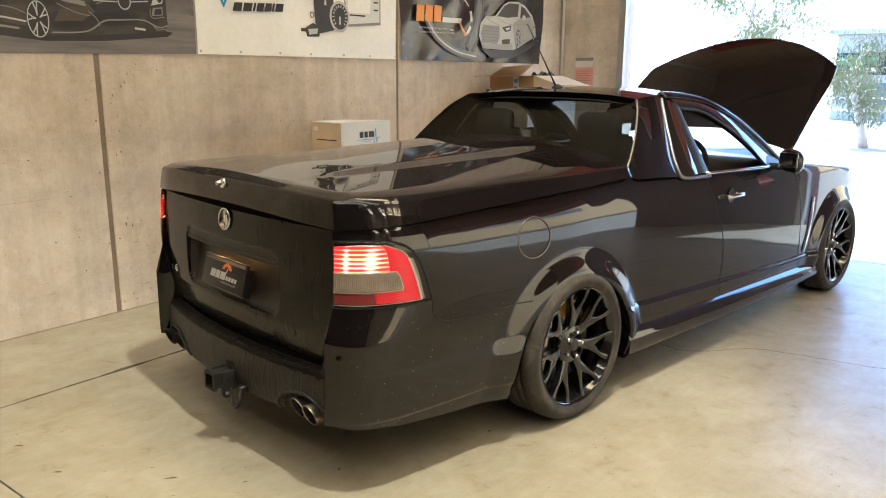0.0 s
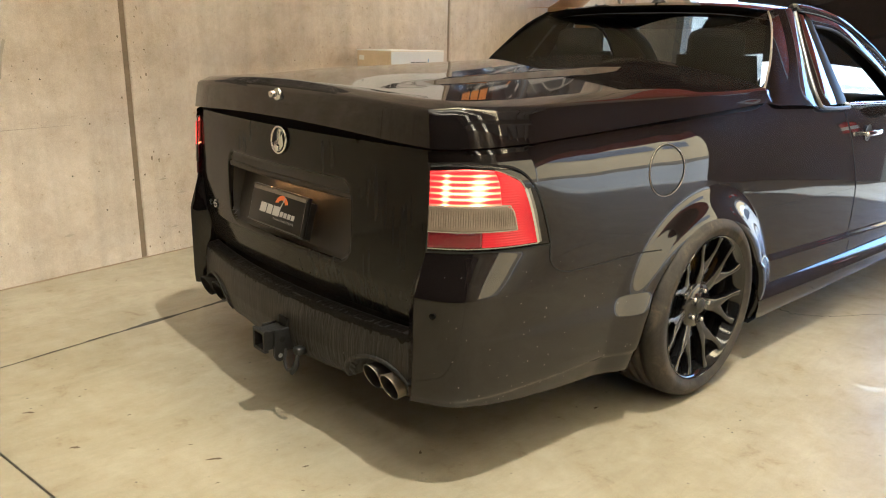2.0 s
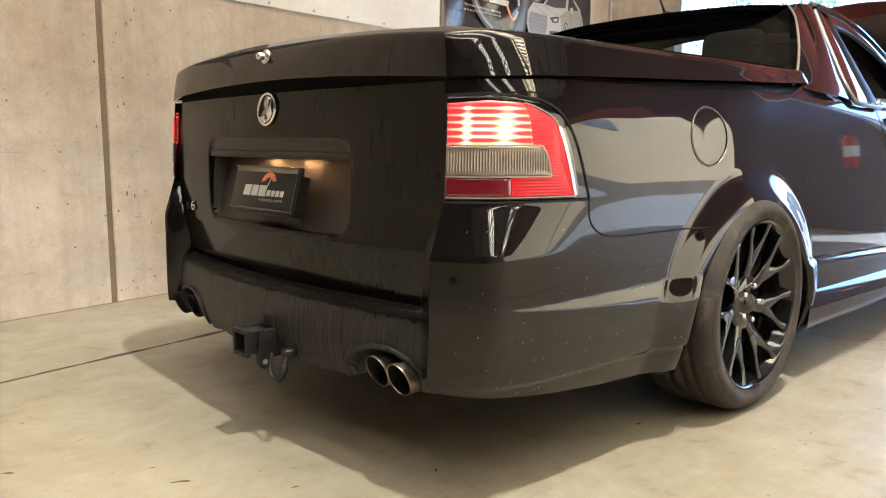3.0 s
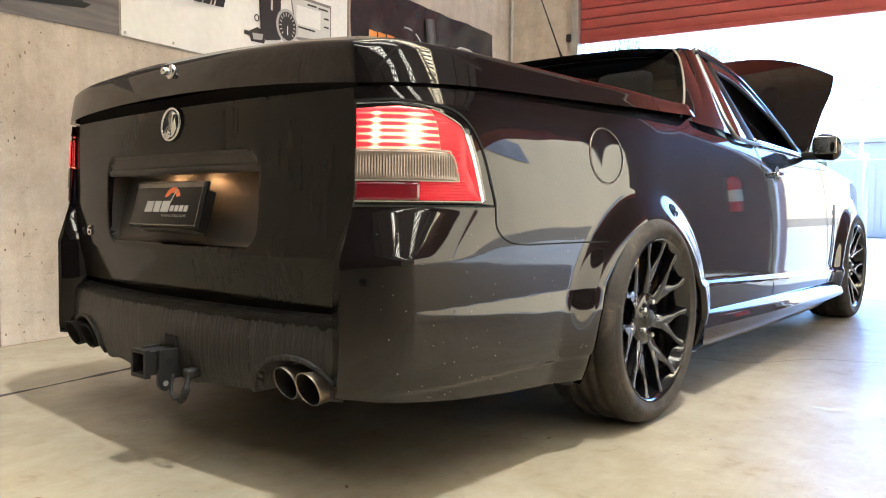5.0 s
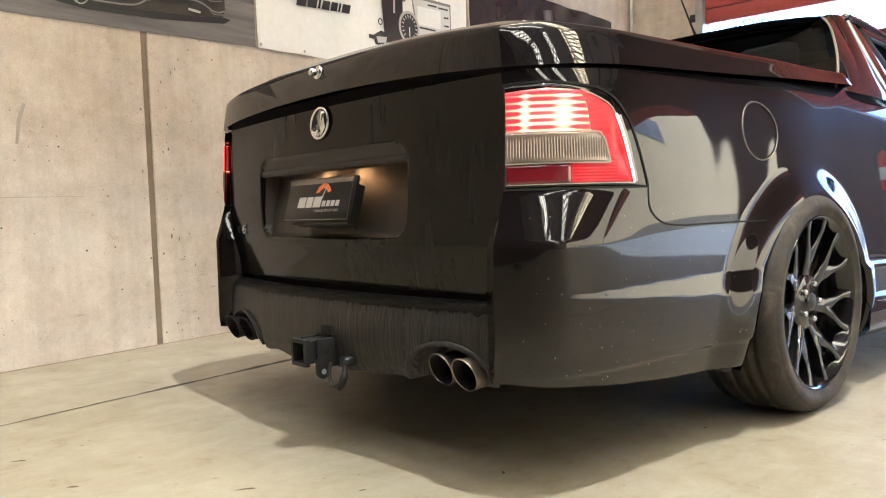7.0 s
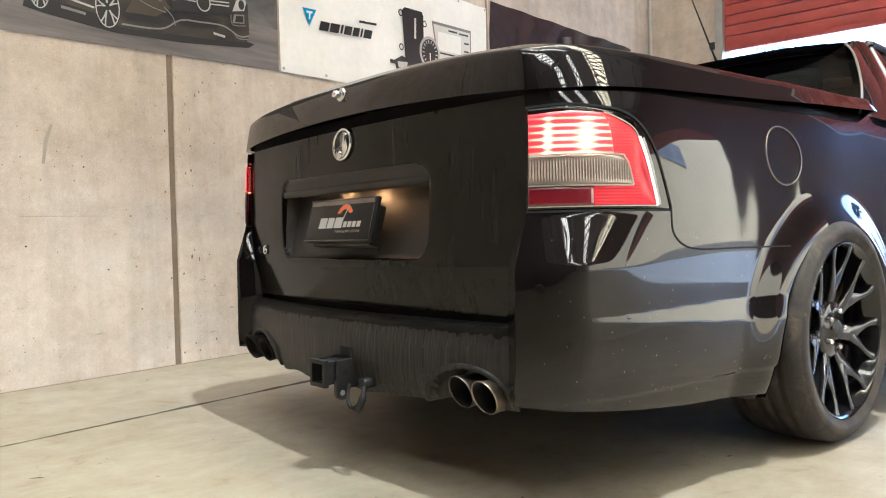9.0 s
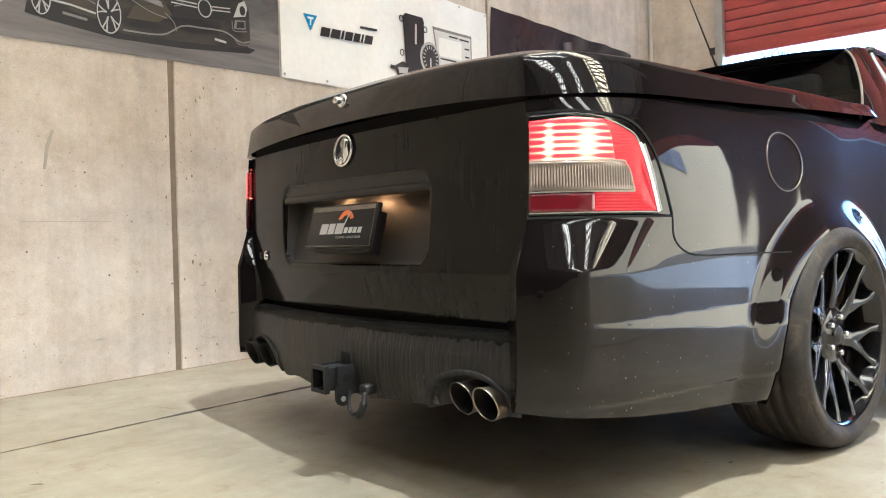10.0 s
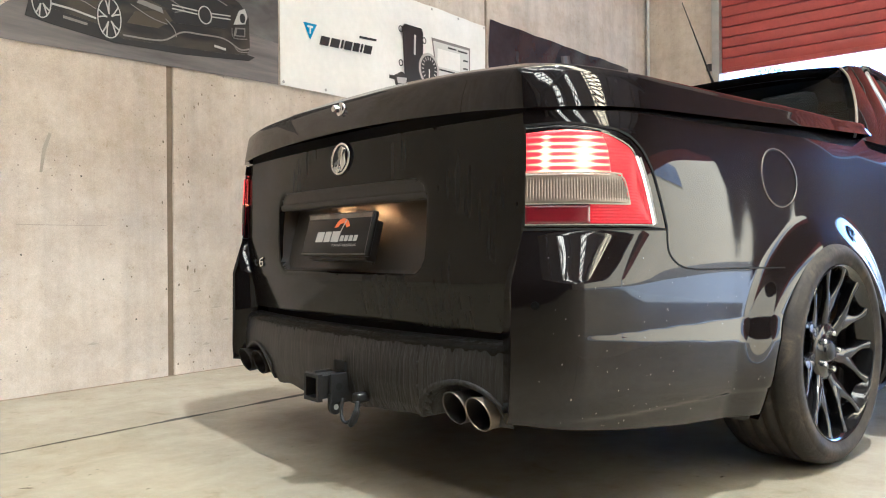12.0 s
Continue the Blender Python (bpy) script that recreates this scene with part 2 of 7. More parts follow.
def worn_floor(name, color):
    """Sealed concrete: trowel clouds, brown stains, dark specks, scuffs and a coat that is worn in patches."""
    m = material(name, color, 0.34)
    nt = m.node_tree
    p = nt.nodes["Principled BSDF"]
    here = stretched(nt, (1, 1, 1))
    cloud = chain(nt, "ShaderNodeTexNoise", here, Scale=1.6, Detail=8.0, Roughness=0.62, Distortion=0.6)
    blotch = chain(nt, "ShaderNodeTexNoise", here, Scale=7.0, Detail=9.0, Roughness=0.72, Distortion=0.3)
    trowel = chain(nt, "ShaderNodeTexNoise", stretched(nt, (9, 2.2, 1)), Scale=2.0, Detail=6.0, Roughness=0.7, Distortion=1.2)
    sand = chain(nt, "ShaderNodeTexNoise", here, Scale=240.0, Detail=3.0, Roughness=0.8)
    speck = chain(nt, "ShaderNodeTexVoronoi", here, Scale=26.0)
    some = chain(nt, "ShaderNodeTexNoise", here, Scale=5.0, Detail=4.0, Roughness=0.7)
    lo, hi = tuple(c * k for c, k in zip(color, (0.82, 0.80, 0.74))), tuple(c * k for c, k in zip(color, (1.12, 1.13, 1.16)))
    c = ramped(nt, cloud.outputs["Fac"], [(0.28, lo), (0.70, hi)])
    c = blended(nt, c, ramped(nt, blotch.outputs["Fac"], [(0.27, (0.60, 0.53, 0.42)), (0.41, (0.91, 0.89, 0.85)), (0.60, 1.0), (0.78, 1.08)]))
    c = blended(nt, c, ramped(nt, trowel.outputs["Fac"], [(0.34, 0.92), (0.60, 1.03)]))
    c = blended(nt, c, ramped(nt, sand.outputs["Fac"], [(0.30, 0.88), (0.68, 1.06)]))
    dots = ramped(nt, speck.outputs["Distance"], [(0.07, 0.25), (0.12, 1.0)])
    c = blended(nt, c, dots, ramped(nt, some.outputs["Fac"], [(0.53, 0.0), (0.60, 1.0)]))
    nt.links.new(c, p.inputs["Base Color"])
    r = nt.nodes.new("ShaderNodeMapRange")
    r.inputs[1].default_value, r.inputs[2].default_value, r.inputs[3].default_value, r.inputs[4].default_value = 0.34, 0.66, 0.54, 0.42
    nt.links.new(blotch.outputs["Fac"], r.inputs[0])
    nt.links.new(r.outputs[0], p.inputs["Roughness"])
    worn = nt.nodes.new("ShaderNodeMapRange")
    worn.inputs[1].default_value, worn.inputs[2].default_value, worn.inputs[3].default_value, worn.inputs[4].default_value = 0.38, 0.62, 0.04, 0.12
    nt.links.new(blotch.outputs["Fac"], worn.inputs[0])
    nt.links.new(worn.outputs[0], p.inputs["Coat Weight"])
    p.inputs["Coat Roughness"].default_value = 0.15
    relief = chain(nt, "ShaderNodeTexNoise", here, Scale=46.0, Detail=7.0, Roughness=0.72)
    b = nt.nodes.new("ShaderNodeBump")
    b.inputs["Strength"].default_value, b.inputs["Distance"].default_value = 0.24, 0.006
    nt.links.new(relief.outputs["Fac"], b.inputs["Height"])
    nt.links.new(b.outputs["Normal"], p.inputs["Normal"])
    return m


# ---- materials ----
PAINT = material("black_mica_paint", (0.0042, 0.0030, 0.0033), 0.45, 0.0, 0.15, 3.0, 0.0, 1.0, 0.05)
PAINT.node_tree.nodes["Principled BSDF"].inputs["Specular IOR Level"].default_value = 0.04
PAINT.node_tree.nodes["Principled BSDF"].inputs["Coat IOR"].default_value = 1.53
DUSTY = material("dusty_black_paint", (0.0085, 0.0075, 0.0070), 0.5, 0.0, 0.0, 3.0, 0.0, 0.6)
streaked(DUSTY, (0.0026, 0.0026, 0.0028), (0.0062, 0.0062, 0.0066), (70, 70, 4.0))
DUSTY.node_tree.nodes["Principled BSDF"].inputs["Specular IOR Level"].default_value = 0.04
DUSTY.node_tree.nodes["Principled BSDF"].inputs["Coat IOR"].default_value = 1.48
DUSTY.node_tree.nodes["Principled BSDF"].inputs["Coat Roughness"].default_value = 0.10
VALANCE = material("dusty_black_plastic", (0.020, 0.018, 0.016), 0.50)
streaked(VALANCE, (0.010, 0.0094, 0.0092), (0.034, 0.0310, 0.0285), (85, 85, 5.0))
nt = VALANCE.node_tree
pleat = chain(nt, "ShaderNodeTexNoise", stretched(nt, (62, 62, 5.5)), Scale=1.0, Detail=4.0, Roughness=0.55, Distortion=0.6)
fold = nt.nodes.new("ShaderNodeBump")
fold.inputs["Strength"].default_value, fold.inputs["Distance"].default_value = 0.75, 0.012
place, parts_ = nt.nodes.new("ShaderNodeTexCoord"), nt.nodes.new("ShaderNodeSeparateXYZ")
nt.links.new(place.outputs["Object"], parts_.inputs[0])
fade = nt.nodes.new("ShaderNodeMapRange")
fade.inputs[1].default_value, fade.inputs[2].default_value, fade.inputs[3].default_value, fade.inputs[4].default_value = -0.05, 0.32, 0.15, 1.0
nt.links.new(parts_.outputs["X"], fade.inputs[0])
nt.links.new(blended(nt, pleat.outputs["Fac"], fade.outputs[0]), fold.inputs["Height"])
nt.links.new(fold.outputs["Normal"], nt.nodes["Principled BSDF"].inputs["Normal"])
GRIME = material("wet_black_grime", (0.0022, 0.0021, 0.002), 0.45, 0.0, 0.4, 30.0, 0.5)
GRIME.node_tree.nodes["Principled BSDF"].inputs["Specular IOR Level"].default_value = 0.15
TRIM = material("black_plastic_trim", (0.012, 0.012, 0.012), 0.45, 0.0, 0.3, 20.0, 0.1)
GAP = material("dark_panel_gap", (0.004, 0.004, 0.004), 0.8)
RUBBER = material("worn_tyre_rubber", (0.050, 0.041, 0.032), 0.75, 0.0, 0.45, 14.0, 0.3, 0.0, 0.1)
nt = RUBBER.node_tree
mud = chain(nt, "ShaderNodeTexNoise", stretched(nt, (1, 1, 1)), Scale=9.0, Detail=7.0, Roughness=0.68, Distortion=0.8)
nt.links.new(ramped(nt, mud.outputs["Fac"], [(0.38, (0.020, 0.018, 0.0165)), (0.54, (0.038, 0.032, 0.026)), (0.72, (0.090, 0.070, 0.047))]), nt.nodes["Principled BSDF"].inputs["Base Color"])
RIM = material("gloss_black_alloy", (0.0050, 0.0050, 0.0056), 0.22, 0.0, 0.2, 20.0, 0.0, 1.0)
RIM.node_tree.nodes["Principled BSDF"].inputs["Specular IOR Level"].default_value = 0.15
CHROME = material("chrome", (0.75, 0.75, 0.76), 0.12, 1.0, 0.05, 30.0)
STEEL = material("heat_stained_steel", (0.30, 0.255, 0.20), 0.45, 1.0, 0.30, 30.0, 0.15, 0.0, 0.12)
SOOTY_STEEL = material("sooty_steel", (0.16, 0.14, 0.12), 0.5, 1.0, 0.35, 30.0, 0.15, 0.0, 0.12)
SOOT = material("sooty_metal", (0.02, 0.018, 0.016), 0.6, 0.3, 0.3, 30.0, 0.2)
RUSTY = material("worn_black_steel", (0.029, 0.029, 0.030), 0.55, 0.6, 0.5, 30.0, 0.4, 0.0, 0.15)
CABIN = material("dark_cabin_fabric", (0.010, 0.010, 0.010), 0.85, 0.0, 0.3, 30.0, 0.2)
GLASS = clear("tinted_window_glass", (0.055, 0.062, 0.060))
CLEARGLASS = clear("clear_windscreen_glass", (0.80, 0.84, 0.82))
DARKGLASS = material("dark_privacy_glass", (0.006, 0.006, 0.007), 0.05, 0.0, 0.0, 1, 0, 1.0)
DISC = material("brake_disc_steel", (0.30, 0.28, 0.26), 0.35, 1.0, 0.2, 30.0, 0.1)
YELLOW = material("yellow_brake_paint", (0.36, 0.20, 0.015), 0.4, 0.0, 0.2, 20.0)
CONCRETE = weathered("cast_concrete", (0.630, 0.560, 0.478), 0.85, 0.13, 1.3, 0.15, 0.50)
FLOORING = worn_floor("sealed_concrete_floor", (0.290, 0.262, 0.202))
SEALANT = material("joint_sealant", (0.20, 0.155, 0.105), 0.8, 0.0, 0.25, 12.0, 0.3)
DARK_JOINT = material("dirty_floor_joint", (0.05, 0.045, 0.04), 0.9, 0.0, 0.3, 20.0, 0.3)
SHUTTER = material("red_shutter_paint", (0.33, 0.055, 0.040), 0.5, 0.0, 0.18, 5.0, 0.1, 0.0, 0.1)
GALV = material("galvanised_steel", (0.42, 0.42, 0.41), 0.45, 0.8, 0.15, 12.0, 0.1, 0.0, 0.1)
CARD = material("brown_cardboard", (0.42, 0.27, 0.13), 0.85, 0.0, 0.12, 10.0, 0.15)
WHITECARD = material("white_coated_card", (0.72, 0.72, 0.70), 0.6, 0.0, 0.06, 8.0, 0.1)

# ---- the room ----
def slab_in_room(name, x0, x1, y0, y1, z0, z1, mat, parent=None, bevel=0.0, label=""):
    ob = part(name, box(x0, x1, y0, y1, z0, z1, bevel, ROOM), mat, parent, label, smooth=False)
    return ob


END, JAMB, DOOR_W, HIGH, WIDE, BACK = 5.93, 0.80, 4.1, 6.6, 16.0, -8.0

# floor: slabs with open joints over a dark bed
floor = thing("floor", "pale sealed concrete workshop floor with dirty joints", "floor", kind="structure")
slab_in_room("joint_bed", -0.3, WIDE, BACK, END + 0.1, -0.12, -0.012, DARK_JOINT, floor)
for x0, x1 in ((0, 0.914), (0.924, 5.0), (5.008, 9.0), (9.008, 13.0), (13.008, WIDE)):
    for y0, y1 in ((BACK, -1.041), (-1.033, 4.745), (4.753, END)):
        slab_in_room("slab", x0, x1, y0, y1, -0.10, 0.0, FLOORING, floor)

# side wall: cast panels with sealed joints
wall_west = thing("wall_west", "cast concrete panel wall with sealed vertical joints", "wall", kind="structure")
edges = [BACK - 0.2, -2.40, 0.326, 3.018, END + 0.2]
for a, b in zip(edges, edges[1:]):
    slab_in_room("panel", -0.18, 0.0, a + 0.016, b - 0.016, -0.1, HIGH, CONCRETE, wall_west, 0.006)
for a in edges[1:-1]:
    slab_in_room("sealant_strip", -0.17, -0.009, a - 0.016, a + 0.016, -0.1, HIGH, SEALANT, wall_west)

# end wall with the roller door
PIER_RED = material("dark_red_pier_paint", (0.065, 0.021, 0.021), 0.6, 0.0, 0.2, 3.0, 0.1)
wall_north = thing("wall_north", "cast concrete end wall beside the roller door", "wall", kind="structure")
slab_in_room("panel", 0.0, JAMB, END, END + 0.18, -0.1, HIGH, CONCRETE, wall_north, 0.006)
slab_in_room("pier", JAMB + DOOR_W, 7.5, END, END + 0.18, -0.1, HIGH, PIER_RED, wall_north, 0.006)
slab_in_room("panel", 15.85, WIDE, END, END + 0.18, -0.1, HIGH, CONCRETE, wall_north, 0.006)
slab_in_room("lintel", 7.5, 15.85, END, END + 0.18, 3.2, HIGH, PIER_RED, wall_north, 0.006)
slab_in_room("lintel", JAMB, JAMB + DOOR_W, END, END + 0.18, 4.7, HIGH, CONCRETE, wall_north, 0.006)

wall_east = thing("wall_east", "cast concrete wall with a wide open doorway", "wall", kind="structure")
slab_in_room("panel", WIDE, WIDE + 0.18, BACK - 0.2, -1.3, -0.1, HIGH, CONCRETE, wall_east)
slab_in_room("lintel", WIDE, WIDE + 0.18, -1.3, END + 0.2, 4.4, HIGH, PIER_RED, wall_east)
# unseen rear wall, coloured dark so the tailgate reflects little light
wall_south = thing("wall_south", "plain dark rear wall of the workshop, out of view", "wall", kind="structure")
slab_in_room("panel", -0.2, WIDE + 0.2, BACK - 0.2, BACK, -0.1, HIGH, material("dark_rear_wall", (0.024, 0.023, 0.022), 0.8, 0.0, 0.4, 1.5, 0.2), wall_south)
roof = box(-0.2, WIDE + 0.2, BACK - 0.2, END + 0.2, HIGH, HIGH + 0.12, 0, ROOM)
for k in range(9):
    if k != 4:
        box(-0.1, WIDE + 0.1, -6.9 + 1.5 * k, -6.78 + 1.5 * k, HIGH - 0.20, HIGH - 0.004, 0, ROOM, bm=roof)
for k in range(3):
    box(2.0 + 5.4 * k, 2.18 + 5.4 * k, BACK, END, HIGH - 0.55, HIGH - 0.21, 0, ROOM, bm=roof)
tagged(part("ceiling", roof, material("roof_sheet", (0.33, 0.285, 0.255), 0.7, 0.0, 0.15, 2.0, 0.1), smooth=False), "pale sheet roof lining on steel purlins", "ceiling", kind="structure")

# roller door, rolled up to head height and a half
door = thing("roller_door", "half-raised red steel roller shutter door with ribbed slats", "roller door", tuple(ROOM @ Vector((3, END, 2.42))))
h = 0.105
for k in range(22):
    z = 2.44 + k * h
    prof = [(0.0, z), (0.016, z + 0.006), (0.020, z + 0.03), (0.020, z + h - 0.03), (0.016, z + h - 0.008), (0.0, z + h - 0.002)]
    vs, fs = [], []
    for x in (JAMB - 0.01, JAMB + DOOR_W + 0.01):
        vs += [(x, END + 0.05 - d, zz) for d, zz in prof] + [(x, END + 0.062, zz) for d, zz in reversed(prof)]
    n = 2 * len(prof)
    fs = [(i, (i + 1) % n, (i + 1) % n + n, i + n) for i in range(n)] + [tuple(range(n))[::-1], tuple(range(n, 2 * n))]
    edged(part("slat", moved(ROOM, (vs, fs)), SHUTTER, door), 50)
part("bottom_rail", box(JAMB, JAMB + DOOR_W, END + 0.025, END + 0.075, 2.40, 2.445, 0.006, ROOM), SHUTTER, door, smooth=False)
for x in (JAMB - 0.075, JAMB + DOOR_W):
    part("guide_rail", box(x, x + 0.075, END - 0.05, END + 0.09, 0.0, 4.7, 0.004, ROOM), GALV, door, "galvanised guide channel", smooth=False)

# fire extinguisher on the pier between the doors
fx, fy = 5.35, END - 0.095
ext = thing("fire_extinguisher", "red fire extinguisher hung on the pier between doors", "fire extinguisher", tuple(ROOM @ Vector((fx, END, 0.75))))
EXT_RED = material("extinguisher_red", (0.55, 0.02, 0.02), 0.25, 0.0, 0.1, 12, 0, 0.6)
part("cylinder", moved(ROOM @ pose(fx, fy, 0.75), lathe([(0.0, 0.0), (0.07, 0.0), (0.08, 0.012), (0.08, 0.40), (0.065, 0.45), (0.03, 0.48), (0.025, 0.50), (0.0, 0.50)], 32)), EXT_RED, ext)
part("valve", box(fx - 0.02, fx + 0.02, fy - 0.05, fy + 0.03, 1.25, 1.30, 0.006, ROOM), TRIM, ext)
part("hose", moved(ROOM, tube(curve([(fx + 0.02, fy, 1.27), (fx + 0.10, fy - 0.02, 1.22), (fx + 0.11, fy - 0.03, 1.05), (fx + 0.09, fy - 0.03, 0.90)], 20), 0.011, 8)), TRIM, ext)
part("label_band", moved(ROOM @ pose(fx, fy, 0.88), lathe([(0.0808, 0.0), (0.0808, 0.16)], 32)), WHITECARD, ext)
part("wall_bracket", box(fx - 0.03, fx + 0.03, fy + 0.06, END - 0.001, 1.0, 1.2, 0.003, ROOM), GALV, ext, smooth=False)

# second roller door, rolled further up
upper = thing("roller_door", "raised red steel roller shutter over the second opening", "roller door", tuple(ROOM @ Vector((9, END, 2.58))))
for k in range(5):
    part("slat", box(7.5, 15.85, END + 0.03, END + 0.06, 2.58 + k * 0.125, 2.70 + k * 0.125, 0.006, ROOM), SHUTTER, upper, smooth=False)

# runs of wired rooflight across the bay
ROOF_GLOW = glowing("yellowed_rooflight", (1.0, 0.68, 0.30), 3.5)
PALE_GLOW = glowing("faded_rooflight", (1.0, 0.74, 0.40), 3.1)
MESH_STEEL = material("brown_mesh_steel", (0.10, 0.07, 0.04), 0.6, 0.5)
for y0, y1, step, glow in ((0.45, 1.75, 0.30, ROOF_GLOW), (-2.25, -1.60, 0.42, PALE_GLOW), (-5.35, -4.55, 0.42, PALE_GLOW)):
    rooflight = thing("rooflight", "yellowed translucent rooflight strip behind safety mesh", "rooflight", tuple(ROOM @ Vector((4, y0, HIGH))), "rooflights")
    part("panel", box(0.6, 15.9, y0, y1, HIGH - 0.022, HIGH - 0.002, 0, ROOM), glow, rooflight, "glowing yellowed sheet", smooth=False)
    bars = []
    for k in range(int(15.1 / step)):
        x = 0.6 + step * k
        for d in (0, step):
            bars.append(tube([(x + d, y0, HIGH - 0.05), (x + step - d, y1, HIGH - 0.05)], 0.1 * step, 4))
    part("safety_mesh", moved(ROOM, merged(*bars)), MESH_STEEL, rooflight, kind="stuff")

# conduit in the corner
tagged(part("conduit", moved(ROOM, tube([(0.035, END - 0.03, 0.0), (0.035, END - 0.03, HIGH)], 0.016, 10)), material("grey_pvc", (0.55, 0.54, 0.50), 0.5, 0.0, 0.1, 10)), "pale grey plastic conduit up the wall corner", "conduit")

TUBE_GLOW = glowing("warm_lamp_bulb", (1.0, 0.86, 0.64), 12.0)

# high-bay lamp over the tray, whose beam draws the car's shadow
bay = thing("high_bay_lamp", "spun metal high-bay lamp hung from the roof", "lamp", tuple(BAY))
part("reflector", moved(Matrix.Translation(BAY), lathe([(0.05, 0.21), (0.10, 0.19), (0.16, 0.10), (0.19, 0.012), (0.193, 0.012), (0.163, 0.103), (0.103, 0.195), (0.05, 0.215)], 40, closed=True)), GALV, bay)
part("ballast_box", moved(Matrix.Translation(BAY), lathe([(0.0, 0.20), (0.08, 0.20), (0.085, 0.21), (0.085, 0.27), (0.0, 0.27)], 24)), TRIM, bay)
part("bulb", moved(Matrix.Translation(BAY), lathe([(0.0, 0.06), (0.03, 0.07), (0.045, 0.11), (0.035, 0.17), (0.02, 0.20)], 20)), TUBE_GLOW, bay, "glowing warm bulb")
part("hanger", (lambda p: tube([p + Vector((0, 0, 0.27)), (p.x, p.y, HIGH)], 0.006, 6))(BAY), GALV, bay)

# ---- outside ----
tagged(part("ground", moved(ROOM, ([(-400, END + 0.1, -0.02), (WIDE + 0.1, END + 0.1, -0.02), (WIDE + 0.1, -60, -0.02), (400, -60, -0.02), (400, 900, -0.02), (WIDE + 0.1, 900, -0.02), (-400, 900, -0.02)], [(0, 1, 5, 6), (1, 2, 3, 4, 5)])), material("yard_concrete", (0.25, 0.215, 0.155), 0.85, 0.0, 0.12, 1.2, 0.2), smooth=False), "sunlit pale concrete yard outside the door", "ground", kind="structure")


# marks on the floor: a hairline crack, drips, scraps, dried spots and a damp spot
CRACK = material("dark_crack", (0.05, 0.042, 0.033), 0.9)
rnd = random.Random(4)
line = [(x, y + rnd.uniform(-0.010, 0.010)) for x, y in curve([(2.45, 1.78), (2.93, 1.83), (3.03, 1.81), (3.18, 1.91), (3.36, 2.09), (3.66, 2.14), (3.95, 2.19), (4.6, 2.33), (5.6, 2.44)], 130)]
vs, fs = [], []
for x, y in line:
    w = rnd.uniform(0.0016, 0.0042)
    vs += [(x, y - w, 0.0012), (x, y + w, 0.0012)]
fs = [(2 * i, 2 * i + 1, 2 * i + 3, 2 * i + 2) for i in range(len(line) - 1)]
part("floor_crack", moved(ROOM, (vs, fs)), CRACK, floor, smooth=False)


# dirt packed along the joints
def packed(points, width, seed, mat=DARK_JOINT):
    q = random.Random(seed)
    vs, w, off = [], width, 0.0
    n = len(points)
    ax, ay = points[-1][0] - points[0][0], points[-1][1] - points[0][1]
    l = math.hypot(ax, ay)
    for x, y in points:
        w = min(max(w + q.uniform(-0.45, 0.45) * width, 0.25 * width), 1.7 * width)
        off = 0.8 * off + q.uniform(-0.2, 0.2) * width
        vs += [(x - ay / l * (w + off), y + ax / l * (w + off), 0.0010), (x + ay / l * (w - off), y - ax / l * (w - off), 0.0010)]
    return part("joint_dirt", moved(ROOM, (vs, [(2 * i, 2 * i + 1, 2 * i + 3, 2 * i + 2) for i in range(n - 1)])), mat, floor, smooth=False)


packed([(0.919, -3.0 + 0.03 * k) for k in range(200)], 0.0115, 1)
packed([(0.0 + 0.03 * k, -1.037) for k in range(220)], 0.0050, 2)
packed([(0.006, -3.0 + 0.05 * k) for k in range(178)], 0.012, 3, SEALANT)


def blot(x, y, r, mat, name, seed, flat=0.6, turn=0.0):
    q = random.Random(seed)
    n = 40
    ph = [q.uniform(0, 6.28) for _ in range(4)]
    far = [1 + 0.28 * math.sin(2 * t + ph[0]) + 0.20 * math.sin(3 * t + ph[1]) + 0.12 * math.sin(5 * t + ph[2]) + 0.08 * math.sin(9 * t + ph[3]) for t in np.linspace(0, 2 * math.pi, n + 1)[:-1]]
    ring = [(r * d * math.cos(2 * math.pi * k / n), flat * r * d * math.sin(2 * math.pi * k / n)) for k, d in enumerate(far)]
    m = ROOM @ pose(x, y, 0.0015, 0, 0, turn)
    return part(name, moved(m, ([(a, b, 0) for a, b in ring], [tuple(range(n))])), mat, floor, smooth=False)


STAIN = material("old_oil_stain", (0.20, 0.175, 0.125), 0.35, 0, 0.2, 20)
SCRAP = material("dry_leaf_scrap", (0.075, 0.055, 0.032), 0.8, 0, 0.3, 40)
# shiny damp spot, coloured paler than the floor for its gleam
PALE_SPOT = material("pale_damp_spot", (0.40, 0.385, 0.31), 0.15)
blot(3.448, 1.165, 0.036, PALE_SPOT, "damp_spot", 1, 0.9)
for k in range(46):
    x, y = rnd.uniform(2.2, 5.2), rnd.uniform(-2.0, 2.4)
    blot(x, y, rnd.uniform(0.003, 0.010), STAIN if k % 3 else SCRAP, "stain" if k % 3 else "scrap", k + 20, rnd.uniform(0.3, 0.8), rnd.uniform(0, 180))
for k in range(30):
    blot(rnd.uniform(0.15, 2.4), rnd.uniform(-1.8, 0.2), rnd.uniform(0.002, 0.007), SCRAP if k % 2 else STAIN, "scrap" if k % 2 else "stain", k + 90, rnd.uniform(0.3, 0.8), rnd.uniform(0, 180))
